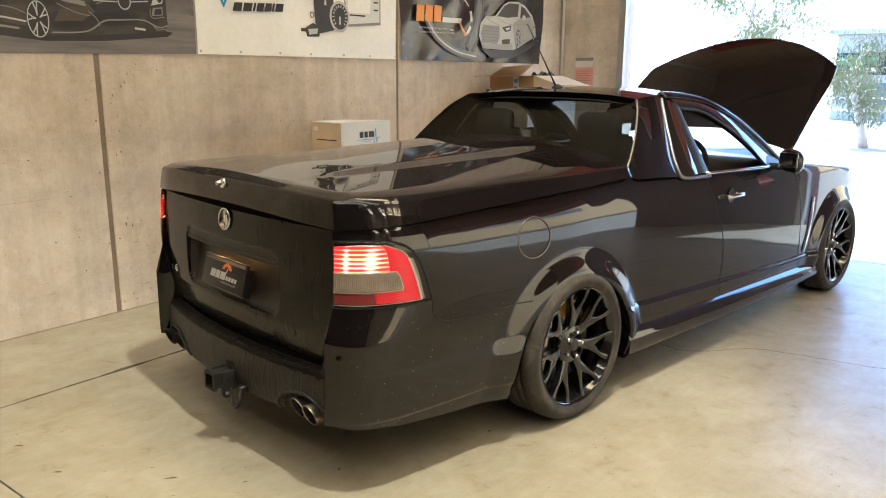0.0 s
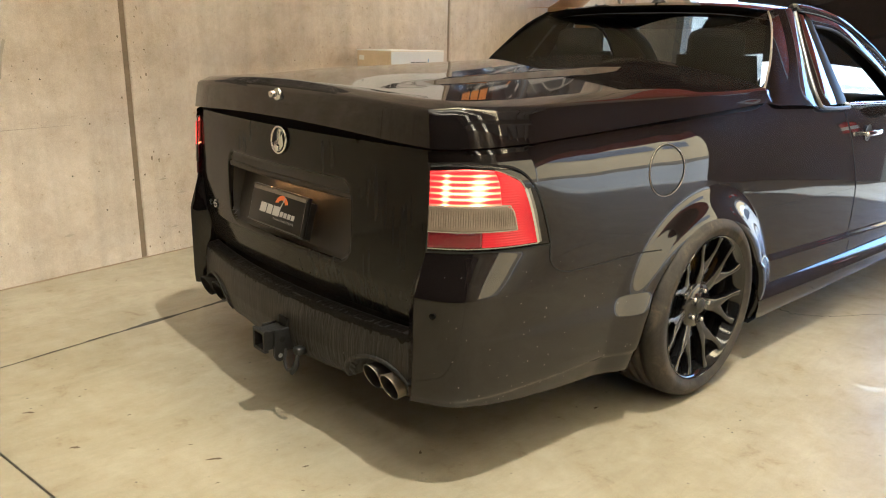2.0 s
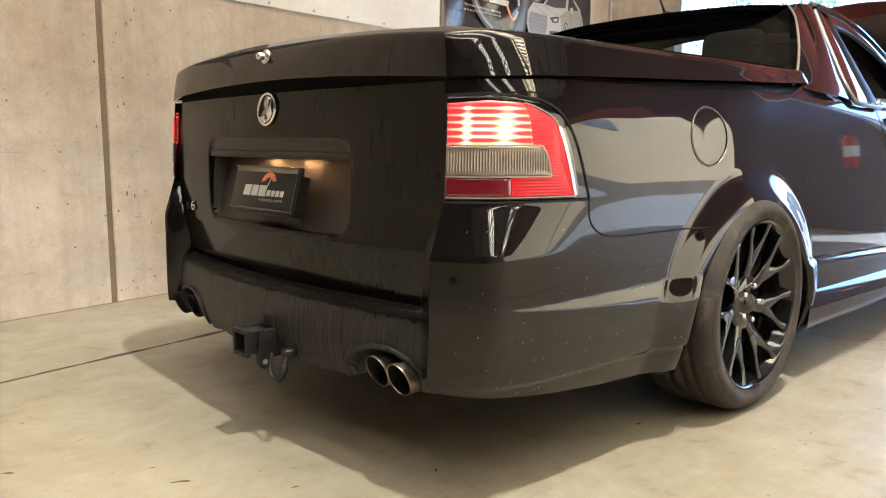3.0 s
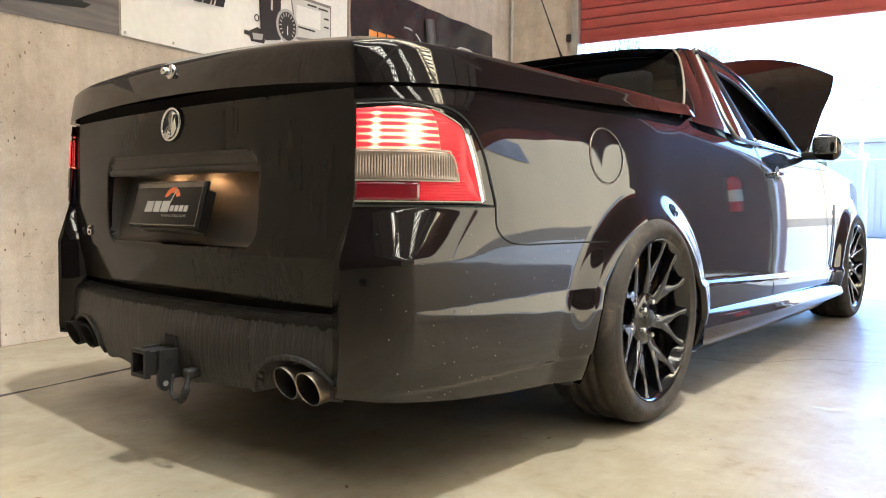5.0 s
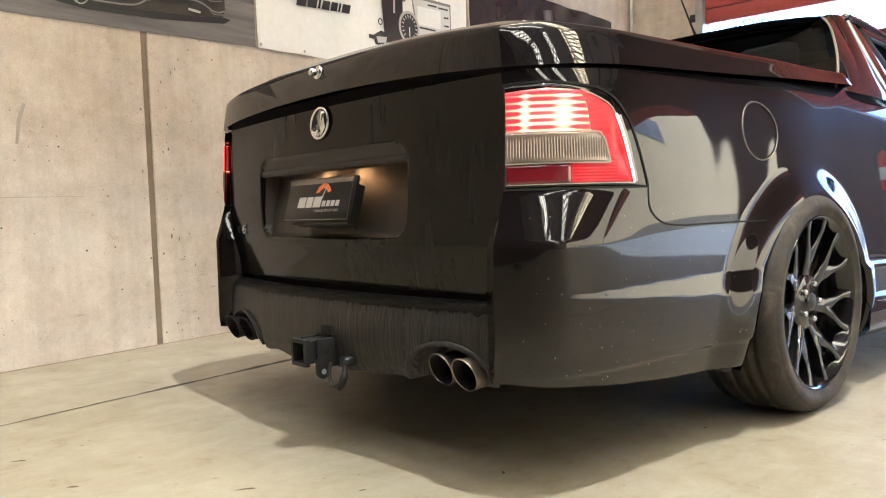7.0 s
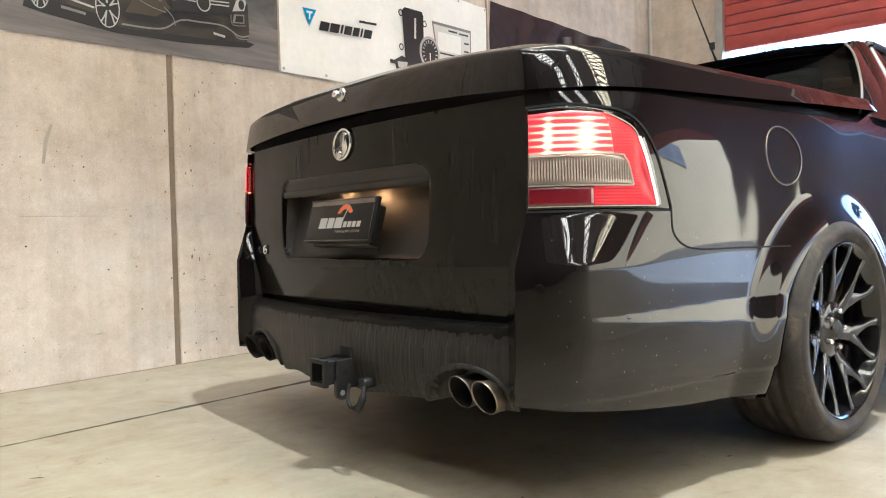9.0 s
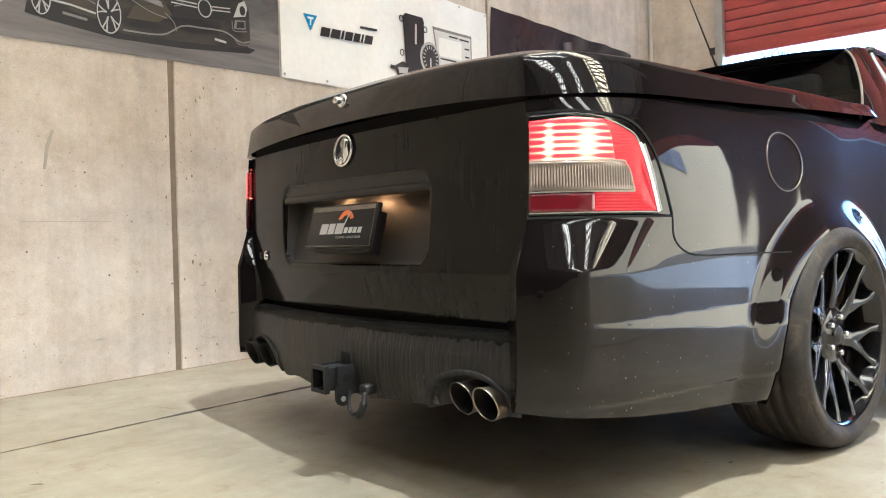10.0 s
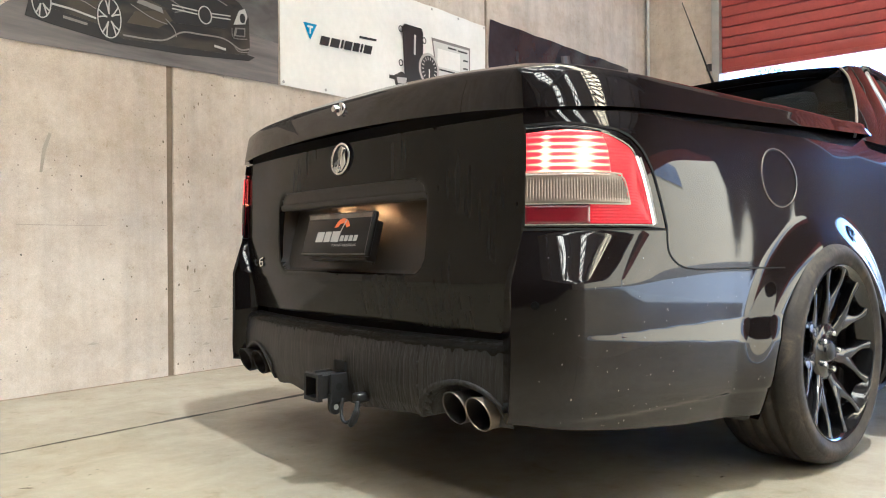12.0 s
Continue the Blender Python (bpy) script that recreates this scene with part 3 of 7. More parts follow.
for x, y, r in ((1.347, -0.874, 0.015), (1.672, -0.88, 0.014), (2.042, -0.648, 0.017), (2.276, -0.501, 0.009), (2.286, -0.751, 0.008), (2.259, -0.737, 0.007), (1.607, -0.671, 0.006), (2.152, -0.715, 0.005), (1.918, -0.649, 0.006)):
    blot(x, y, r, SCRAP, "scrap", int(r * 9000 + x * 10), 0.38, 55)
for x, y, r in ((1.188, -0.848, 0.018), (0.579, -0.642, 0.030), (1.802, -0.773, 0.012), (2.331, -0.705, 0.004)):
    blot(x, y, r, STAIN, "stain", int(r * 9000 + x * 10), 0.4, 50)

# marks on the side wall: scuffs, form-tie holes and casting lines
SCUFF = material("rubber_scuff", (0.38, 0.34, 0.28), 0.8, 0, 0.2, 20)
TIE = material("tie_hole_shadow", (0.10, 0.09, 0.07), 0.9)


def wall_mark(name, points, mat):
    vs, fs = plate(points, 0, 0.0006)
    return part(name, ([ROOM @ Vector((0.0010 - y, x, z)) for x, y, z in vs], fs), mat, wall_west, smooth=False)


wall_mark("scuff", [(-0.262, 1.165), (-0.250, 1.160), (-0.275, 1.08), (-0.290, 0.985), (-0.302, 0.985), (-0.290, 1.09)], SCUFF)
wall_mark("casting_line", [(-0.40, 0.7495), (0.0, 0.7530), (0.0, 0.7545), (-0.40, 0.7530)], SCUFF)
# flat discs; the shade inside each tie hole is their dark colour
for a, z in ((2.105, 1.39), (2.117, 1.253), (2.13, 1.131), (0.711, 1.477), (-0.02, 0.50), (0.30, 0.44), (0.14, 0.30), (-0.12, 0.98), (1.45, 1.05), (-0.38, 0.62)):
    r = 0.0045
    wall_mark("tie_hole", [(a + r * math.cos(k * 0.785), z + r * math.sin(k * 0.785)) for k in range(8)], TIE)
for a, z, w in ((0.55, 0.33, 0.07), (0.62, 0.26, 0.05), (0.45, 0.42, 0.05), (-0.10, 0.20, 0.06), (0.50, 0.14, 0.05)):
    wall_mark("scuff", [(a, z), (a + w * 0.5, z + 0.008), (a + w, z + 0.002), (a + w * 0.5, z - 0.004)], SCUFF)

# pits and rust-brown runs, thickest beside the panel joints
PIT = material("concrete_pit", (0.19, 0.155, 0.105), 0.9, 0, 0.3, 40)
pits = random.Random(31)
for k in range(75):
    near = pits.random()
    a = pits.choice((0.345, 2.98, 2.96)) + abs(pits.gauss(0, 0.10)) * (1 if near < 0.34 else -1) if near < 0.6 else pits.uniform(-0.5, 3.0)
    a, z, r = (0.36 + abs(pits.gauss(0, 0.12)) if near < 0.4 else a), pits.uniform(0.03, 1.54), pits.uniform(0.0016, 0.0052)
    if abs(a - 0.326) < 0.024 or abs(a - 3.018) < 0.024:
        continue
    tall = pits.choice((1.0, 1.0, 1.6, 3.0))
    wall_mark("pit", [(a + r * pits.uniform(0.6, 1.2) * math.cos(t), z + tall * r * pits.uniform(0.6, 1.2) * math.sin(t)) for t in np.linspace(0, 6.28, 8)[:-1]], PIT)

# ---- the utility car: body surface ----
REAR_ARCH, FRONT_ARCH, ARCH_R = (1.188, 0.220), (4.180, 0.220), 0.402
PLAN = [(0.672, 0.0808), (0.684, 0.090), (0.7355, 0.1285), (0.7755, 0.186), (0.8065, 0.252), (0.834, 0.36), (0.850, 0.5), (0.863, 0.70), (0.874, 0.95),
        (0.880, 1.155), (0.887, 1.6), (0.892, 2.2), (0.893, 2.9), (0.891, 3.5), (0.886, 4.17), (0.862, 4.5), (0.79, 4.78),
        (0.60, 4.95), (0.3, 5.03), (0.0, 5.05)]


def eased(line, step, reach):
    """The line at even steps, with its bends eased over a reach in metres."""
    l = np.r_[0, np.cumsum(np.hypot(*np.diff(line, axis=0).T))]
    n = int(l[-1] / step)
    even = np.stack([np.interp(np.linspace(0, l[-1], n + 1), l, line[:, k]) for k in (0, 1)], 1)
    m = int(3 * reach / step)
    w = np.exp(-0.5 * (np.arange(-m, m + 1) * step / reach) ** 2)
    w /= w.sum()
    long = np.r_[2 * even[0] - even[m:0:-1], even, 2 * even[-1] - even[-2:-m - 2:-1]]
    return np.stack([np.convolve(long[:, k], w, "valid") for k in (0, 1)], 1)


DENSE = eased(curve(PLAN, 1400), 0.004, 0.040)
LENGTHS = np.r_[0, np.cumsum(np.hypot(*np.diff(DENSE, axis=0).T))] - 0.0151


def at_s(s):
    """The plan line at a length s from the tailgate's edge."""
    return np.interp(s, LENGTHS, DENSE[:, 0]), np.interp(s, LENGTHS, DENSE[:, 1])


LOW_PLAN = [(0.669, 0.0440), (0.684, 0.052), (0.722, 0.072), (0.757, 0.0935), (0.786, 0.126), (0.806, 0.178), (0.8245, 0.25), (0.838, 0.36), (0.8515, 0.5), (0.8635, 0.70), (0.874, 0.95)]
LOW = eased(curve(LOW_PLAN, 600), 0.003, 0.019)
LOW_LENGTHS = np.r_[0, np.cumsum(np.hypot(*np.diff(LOW, axis=0).T))] - 0.0157
LOW_END = float(np.interp(0.95, DENSE[:900, 1], LENGTHS[:900]))


def at_low(s):
    """The fuller plan line of the bumper's corner."""
    u = s * LOW_LENGTHS[-1] / LOW_END
    return np.interp(u, LOW_LENGTHS, LOW[:, 0]), np.interp(u, LOW_LENGTHS, LOW[:, 1])


def s_of_y(y):
    k = int(np.argmax(DENSE[:, 1] > 4.8))
    return np.interp(y, DENSE[:k, 1], LENGTHS[:k])


def eased_table(at, values, reach, n=900):
    """A smooth function through the places given, its bends eased over a reach."""
    q = np.linspace(at[0], at[-1], n)
    v = np.interp(q, at, values)
    step = q[1] - q[0]
    m = int(3 * reach / step)
    w = np.exp(-0.5 * (np.arange(-m, m + 1) * step / reach) ** 2)
    v = np.convolve(np.r_[2 * v[0] - v[m:0:-1], v, 2 * v[-1] - v[-2:-m - 2:-1]], w / w.sum(), "valid")
    return lambda u: np.interp(u, q, v)


CREASE = eased_table([-0.5, 0.2, 0.45, 0.75, 1.05, 1.6, 3.4, 5.2], [0.470, 0.440, 0.4165, 0.391, 0.395, 0.40, 0.325, 0.32], 0.06)
LEDGE = eased_table([-0.5, 0.18, 0.45, 0.72, 5.2], [0.004, 0.004, 0.034, 0.060, 0.060], 0.03)
WAIST = eased_table([-0.5, 0.12, 0.80, 1.7, 5.2], [0.0, 0.0, -0.0150, -0.0120, -0.0110], 0.16)
UPRIGHT = eased_table([0.05, 0.15, 0.22, 0.30, 0.45, 0.58, 0.66, 0.72, 0.80, 0.86, 0.91, 0.95, 1.0, 1.05, 1.15],
                      [-0.12, -0.050, -0.016, 0.003, 0.0055, 0.0050, 0.0030, 0.0006, -0.0040, -0.0098, -0.021, -0.037, -0.064, -0.099, -0.17], 0.016)


def tumble(y, z):
    crease, h = CREASE(y), LEDGE(y)
    t = np.clip((z - crease) / h, 0, 1)
    d = WAIST(y) - 0.20 * h * (0.25 * t * t * (3 - 2 * t) + 0.75 * t) * smoothstep(0.10, 0.24, y) * smoothstep(1.3, 0.9, y)
    d = d - 0.014 * smoothstep(crease - 0.006, crease + 0.022, z) * smoothstep(1.0, 1.5, y)
    d = d - 0.006 * smoothstep(0.276, 0.262, z) * smoothstep(0.86, 0.78, y)
    return d + UPRIGHT(z) + 0.045 * np.maximum(z - 0.68, 0) * smoothstep(0.58, 0.22, y)


def flare(y, z):
    out = 0.0
    for cy, cz in (REAR_ARCH, FRONT_ARCH):
        u = np.clip((np.hypot(y - cy, z - cz) - ARCH_R) / 0.125, 0, 1)
        out = out + 0.035 * (1 - u) ** 2 * (1 + 2 * u)
    return out


FACET_FOOT = 0.556    # the bevel under the tail lamp ends in a crease here


def facet(u, ease=0.07):
    """A straight ramp from 0 to 1 with softly rounded ends."""
    def area(v):
        return np.where(v < 0, 0.0, np.where(v > 1, v - 0.5, 0.5 * v * v))
    return (area(u + ease) - area(u - ease)) / (2 * ease)


START = -0.012        # the lamp and bumper reach this far past the tailgate's edge


def skins(s, z, off=0.0):
    """The car's side at plan lengths s and heights z, as arrays."""
    s, z = np.broadcast_arrays(np.asarray(s, float), np.asarray(z, float))
    x, y = at_s(s)
    w = smoothstep(0.55, 0.80, x)
    y2 = y + (1 - w) * np.interp(z, [0.2, 0.45, 0.7, 0.93], [-0.012, -0.004, 0.0, 0.022]) * (y < 2)
    x2 = x + w * (tumble(y, z) + flare(y, z))
    full = facet((0.670 - z) / (0.670 - FACET_FOOT)) * (s < LOW_END)
    xl, yl = at_low(s)
    x2, y2 = x2 + full * (xl - x), y2 + full * (yl - y)
    if off:
        e = 0.004
        xa, ya = at_s(s - e)
        xb, yb = at_s(s + e)
        l = np.hypot(xb - xa, yb - ya)
        x2, y2 = x2 + off * (yb - ya) / l, y2 - off * (xb - xa) / l
    return np.stack([x2, y2, z + 0.0 * x2], -1)


def skin(s, z, off=0.0):
    return skins(s, z, off)


def side_x(y, z):
    return skin(s_of_y(y), z)[0]


def top_z(y):
    return np.interp(y, [0, 0.4, 1.0, 1.6, 2.0, 2.6, 3.1, 3.5, 4.2, 4.6, 4.9, 5.1], [0.928, 0.946, 0.972, 0.998, 0.978, 0.958, 0.942, 0.925, 0.85, 0.76, 0.68, 0.66])


def bottom_z(y):
    return np.interp(y, [0, 0.10, 0.2, 0.35, 0.5, 0.65, 0.8, 1.3, 1.7, 3.6, 3.9, 4.4, 5.1], [0.262, 0.256, 0.246, 0.228, 0.213, 0.202, 0.198, 0.24, 0.24, 0.22, 0.2, 0.2, 0.2])


LIGHT_TOP = ([-0.01, 0.053, 0.094, 0.164, 0.216, 0.249, 0.276, 0.304, 0.326, 0.350, 0.356], [0.901, 0.904, 0.905, 0.900, 0.894, 0.881, 0.859, 0.820, 0.769, 0.699, 0.677])
LIGHT_END, LIGHT_FOOT = 0.356, 0.674


def light_top(s):
    return np.interp(s, *LIGHT_TOP)


def in_light(s, z):
    return s < LIGHT_END and LIGHT_FOOT < z < light_top(s)


def shell():
    """One flank from the tailgate's edge to the nose: vertices, normals, and faces by panel."""
    nz = 104
    ss = np.r_[np.linspace(START, 0.45, 84), np.linspace(0.45, 1.9, 150)[1:], np.linspace(1.9, LENGTHS[-1], 260)[1:]]
    ns = len(ss) - 1
    Q = np.zeros((ns + 1, nz + 1, 2))
    for i, s in enumerate(ss):
        y = at_s(s)[1]
        for j in range(nz + 1):
            z = bottom_z(y) + (top_z(y) - bottom_z(y)) * j / nz
            Q[i, j] = s, z
    keep = np.ones((ns, nz), bool)
    # wheel arches
    for cy, cz in (REAR_ARCH, FRONT_ARCH):
        Y = np.array([at_s(s)[1] for s in ss])
        d = np.hypot(Y[:, None] - cy, Q[:, :, 1] - cz) - ARCH_R
        inside = d < 0
        keep &= ~(inside[:-1, :-1] & inside[1:, :-1] & inside[:-1, 1:] & inside[1:, 1:])
        for i, j in np.argwhere(inside):
            k = ARCH_R / max(d[i, j] + ARCH_R, 1e-3)
            if k < 1.2:
                Q[i, j] = s_of_y(cy + (Y[i] - cy) * k), cz + (Q[i, j, 1] - cz) * k
    # the lamp's opening
    for i in range(ns + 1):
        s = ss[i]
        if s < LIGHT_END:
            t = light_top(s)
            col = Q[i, :, 1]
            for edge in (LIGHT_FOOT, t):
                Q[i, int(np.argmin(abs(col - edge))), 1] = edge
    for i in range(ns):
        for j in range(nz):
            if in_light((ss[i] + ss[i + 1]) / 2, Q[i:i + 2, j:j + 2, 1].mean()):
                keep[i, j] = False
    return skins(Q[:, :, 0], Q[:, :, 1]), Q, keep


SHELL_P, SHELL_Q, SHELL_KEEP = shell()
EPS = 0.0025
SHELL_N = np.cross(skins(SHELL_Q[:, :, 0] + EPS, SHELL_Q[:, :, 1]) - skins(SHELL_Q[:, :, 0] - EPS, SHELL_Q[:, :, 1]),
                   skins(SHELL_Q[:, :, 0], SHELL_Q[:, :, 1] + EPS) - skins(SHELL_Q[:, :, 0], SHELL_Q[:, :, 1] - EPS))
SHELL_N /= np.linalg.norm(SHELL_N, axis=2, keepdims=True) + 1e-12
SHELL_N[SHELL_N[:, :, 0] < -0.2] *= -1


def panel_of(s, z):
    y = float(at_s(s)[1])
    if y < 0.9 and z < np.interp(y, [0, 0.397, 0.412, 0.455, 0.52, 0.9], [0.674, 0.674, 0.622, 0.592, 0.581, 0.577]):
        return "rear_bumper_corner"
    if y < np.interp(z, [0.24, 0.45, 0.6, 0.75, 0.955], [2.47, 2.492, 2.485, 2.41, 2.30]):
        return "quarter_panel"
    if y < np.interp(z, [0.24, 0.45, 0.7, 0.93], [3.54, 3.55, 3.50, 3.37]):
        return "door"
    return "front_fender" if y < 4.55 else "front_bumper"


def flank(sign, parent):
    faces, made = {}, {}
    ns, nz = SHELL_KEEP.shape
    for i in range(ns):
        for j in range(nz):
            if SHELL_KEEP[i, j]:
                q = SHELL_Q[i:i + 2, j:j + 2].reshape(-1, 2).mean(0)
                faces.setdefault(panel_of(*q), []).append((i, j))
    for name, cells in faces.items():
        used, vs, nn, fs = {}, [], [], []
        for i, j in cells:
            f = []
            for a, b in ((i, j), (i + 1, j), (i + 1, j + 1), (i, j + 1)):
                if (a, b) not in used:
                    used[a, b] = len(vs)
                    vs.append(SHELL_P[a, b] * (sign, 1, 1))
                    nn.append(SHELL_N[a, b] * (sign, 1, 1))
                f.append(used[a, b])
            fs.append(f if sign > 0 else f[::-1])
        ob = part(name, (vs, fs), PAINT, parent)
        ob.data.normals_split_custom_set_from_vertices([tuple(n) for n in nn])
        made[name] = ob
    return made


def ribbon(path, width=0.004, off=0.0012, sign=1, n=40, by_y=False):
    """A thin dark gap along (s, z) places on the skin."""
    pts = curve(path, n)
    row = [Vector(skin(s_of_y(s) if by_y else s, z, off)) for s, z in pts]
    vs, fs = [], []
    for i, p in enumerate(row):
        along = (row[min(i + 1, n)] - row[max(i - 1, 0)]).normalized()
        s = s_of_y(pts[i][0]) if by_y else pts[i][0]
        nrm = (Vector(skin(s, pts[i][1], 0.02)) - Vector(skin(s, pts[i][1]))).normalized()
        across = along.cross(nrm).normalized() * width / 2
        vs += [p - across, p + across]
    fs = [(2 * i, 2 * i + 1, 2 * i + 3, 2 * i + 2) for i in range(n)]
    vs = [(sign * v[0], v[1], v[2]) for v in vs]
    return vs, fs


def patch(s0, s1, zlo, zhi, off=0.003, ns=24, nz=12, sign=1, wave=None):
    """A piece of lamp lens on the skin, with a rim that turns inwards."""
    lo = zlo if callable(zlo) else lambda s: zlo
    hi = zhi if callable(zhi) else lambda s: zhi
    vs, fs = [], []
    for i in range(-1, ns + 2):
        for j in range(-1, nz + 2):
            s = s0 + (s1 - s0) * min(max(i, 0), ns) / ns
            v = min(max(j, 0), nz) / nz
            z = lo(s) + (hi(s) - lo(s)) * v
            rim = i in (-1, ns + 1) or j in (-1, nz + 1)
            o = -0.006 if rim else off + (wave(s, z) if wave else 0.0)
            p = skin(s, z, o)
            vs.append((sign * p[0], p[1], p[2]))
    k = nz + 3
    for i in range(ns + 2):
        for j in range(nz + 2):
            f = (i * k + j, (i + 1) * k + j, (i + 1) * k + j + 1, i * k + j + 1)
            fs.append(f if sign > 0 else f[::-1])
    return vs, fs


car = thing("utility_car", "black utility car with raised bonnet and lit tail lamps", "car", (0, 2.5, 0))
right, left = flank(1, car), flank(-1, car)

# dried dirt specks on the bumper's corners
SPECK = material("pale_dirt_speck", (0.16, 0.145, 0.125), 0.9)
for sign, side in ((1, right), (-1, left)):
    q = random.Random(7 + sign)
    vs, fs = [], []
    for k in range(80):
        s0, z0, r = q.uniform(0.03, 0.72), 0.25 + 0.38 * q.random() ** 1.3, q.uniform(0.0006, 0.0016)
        i = len(vs)
        vs += [skin(s0 + r * math.cos(a), z0 + r * math.sin(a) * 1.4, 0.0008) * (sign, 1, 1) for a in (0.3, 1.5, 2.9, 4.0, 5.2)]
        fs.append(tuple(range(i, i + 5)) if sign > 0 else tuple(range(i + 4, i - 1, -1)))
    part("dirt_specks", (vs, fs), SPECK, side["rear_bumper_corner"], "dried pale dirt specks", smooth=False, kind="stuff")

# panel gaps
SEAMS = {"rear_bumper_corner": [(0.397, 0.674), (0.412, 0.624), (0.455, 0.593), (0.52, 0.581), (0.65, 0.579), (0.90, 0.577)],
         "door": [(2.30, 0.955), (2.345, 0.86), (2.41, 0.75), (2.485, 0.6), (2.492, 0.45), (2.47, 0.25)],
         "front_fender": [(3.37, 0.93), (3.44, 0.82), (3.50, 0.7), (3.55, 0.45), (3.54, 0.25)],
         "front_bumper": [(4.55, 0.22), (4.55, 0.4), (4.56, 0.6), (4.58, 0.75)]}
for sign, side in ((1, right), (-1, left)):
    for name, path in SEAMS.items():
        part("panel_gap", ribbon(path, 0.004 if name == "rear_bumper_corner" else 0.0065, sign=sign, by_y=True), GAP, side[name])

# wheel wells and arch lips
for sign in (1, -1):
    for (cy, cz), name in ((REAR_ARCH, "quarter_panel"), (FRONT_ARCH, "front_fender")):
        lip, well = [], []
        for a in np.linspace(-0.10, math.pi + 0.10, 49):
            y, z = cy + ARCH_R * math.cos(a), cz + ARCH_R * math.sin(a)
            x = side_x(y, z)
            lip.append([(sign * x, y, z), (sign * (x - 0.004), y - 0.004 * math.cos(a), z - 0.004 * math.sin(a)), (sign * (x - 0.03), y - 0.006 * math.cos(a), z - 0.006 * math.sin(a))])
            well.append([(sign * (x - 0.025), y, z), (sign * (x - 0.03), cy + (ARCH_R + 0.02) * math.cos(a), cz + (ARCH_R + 0.02) * math.sin(a)), (sign * 0.50, cy + (ARCH_R + 0.02) * math.cos(a), cz + (ARCH_R + 0.02) * math.sin(a)), (sign * 0.50, cy, cz)])
        for rows, nm, mat in ((lip, "arch_lip", PAINT), (well, "wheel_well", TRIM)):
            k = len(rows[0])
            vs = [p for r in rows for p in r]
            fs = [(i * k + j, (i + 1) * k + j, (i + 1) * k + j + 1, i * k + j + 1) for i in range(len(rows) - 1) for j in range(k - 1)]
            part(nm, (vs, fs), mat, car)

# side skirts
for sign in (1, -1):
    def skirt(u, v):
        y = 1.57 + u * 2.24
        a = v * 5
        x0 = 0.885 + 0.012 * math.sin(u * 3.1)
        zt, zb = np.interp(u, [0, 1], [0.285, 0.232]), np.interp(u, [0, 1], [0.162, 0.150])
        pts = [(0.850, zt + 0.045), (x0 + 0.006, zt + 0.004), (x0 + 0.022, zt - 0.036), (x0 + 0.018, zb + 0.03), (x0 - 0.01, zb), (0.70, zb + 0.01)]
        i = min(int(a), 4)
        f = a - i
        x, z = [pts[i][k] * (1 - f) + pts[i + 1][k] * f for k in (0, 1)]
        return sign * x, y, z
    vs, fs = grid(skirt, 40, 15)
    part("side_skirt", (vs, fs if sign > 0 else [f[::-1] for f in fs]), PAINT, car)


# ---- tailgate ----
def gate_y(x, z):
    return 0.052 + 0.045 * (x / 0.69) ** 2 + np.interp(z, [0.42, 0.535, 0.55, 0.93], [0.030, 0.004, 0.0, 0.010])


def inset(x, z):
    """Depth of the number plate's recess."""
    x = x + 0.012
    w = smoothstep(-0.006, 0.006, 0.378 - abs(x)) * smoothstep(-0.006, 0.006, 0.810 - z) * smoothstep(-0.006, 0.006, z - 0.572)
    cx, cz = abs(x) - 0.338, abs(z - 0.691) - 0.079
    if cx > 0 and cz > 0:
        w = float(smoothstep(-0.006, 0.006, 0.040 - math.hypot(cx, cz)))
    lip = float(smoothstep(0.772, 0.762, z))
    return float(w) * (0.006 + lip * np.interp(z, [0.572, 0.76], [0.012, 0.060]))


xs, zs = np.linspace(-0.688, 0.688, 173), np.linspace(0.438, 0.932, 83)


def gate_edge(z):
    return np.interp(z, [0.43, 0.55, 0.60, 0.66, 0.93], [0.631, 0.636, 0.651, 0.664, 0.667])


vs = [(x / 0.688 * gate_edge(z), gate_y(x, z) + inset(x, z), z) for x in xs for z in zs]
k = len(zs)
fs = [(i * k + j, (i + 1) * k + j, (i + 1) * k + j + 1, i * k + j + 1) for i in range(len(xs) - 1) for j in range(k - 1)]
RECESS = material("matt_recess_plastic", (0.017, 0.0155, 0.0145), 0.46, 0.0, 0.35, 14.0, 0.12, 0.0, 0.10)
gate = part("tailgate", (vs, fs), [DUSTY, RECESS], car, "black tailgate with a recess for the plate")
for f in gate.data.polygons:
    c = f.center
    f.material_index = int(inset(c.x * 0.688 / gate_edge(c.z), c.z) > 0.004)
# returns that close the gaps beside and under the gate
for sg in (1, -1):
    part("gate_return", ([(sg * (gate_edge(z) + 0.001), gate_y(0.688, z) + d, z) for z in zs for d in (0.0, 0.10)], [(2 * i, 2 * i + 1, 2 * i + 3, 2 * i + 2) for i in range(k - 1)]), GAP, gate)
# black block added inside the body so the gate's gaps stay dark
part("body_dark_filler", box(-0.66, 0.66, 0.16, 1.6, 0.30, 0.90), GAP, car, smooth=False)


# ---- valance below the gate ----
def val_y(x, z):
    return -0.004 + 0.070 * (x / 0.655) ** 2 + np.interp(z, [0.20, 0.25, 0.30, 0.36, 0.405, 0.417, 0.422], [0.045, 0.020, 0.012, 0.014, 0.022, 0.034, 0.070])


def pipe_cut(x, z):
    return (math.hypot((abs(x) - 0.502) / 0.135, (z - 0.235) / 0.095) - 1) if z < 0.34 else 1


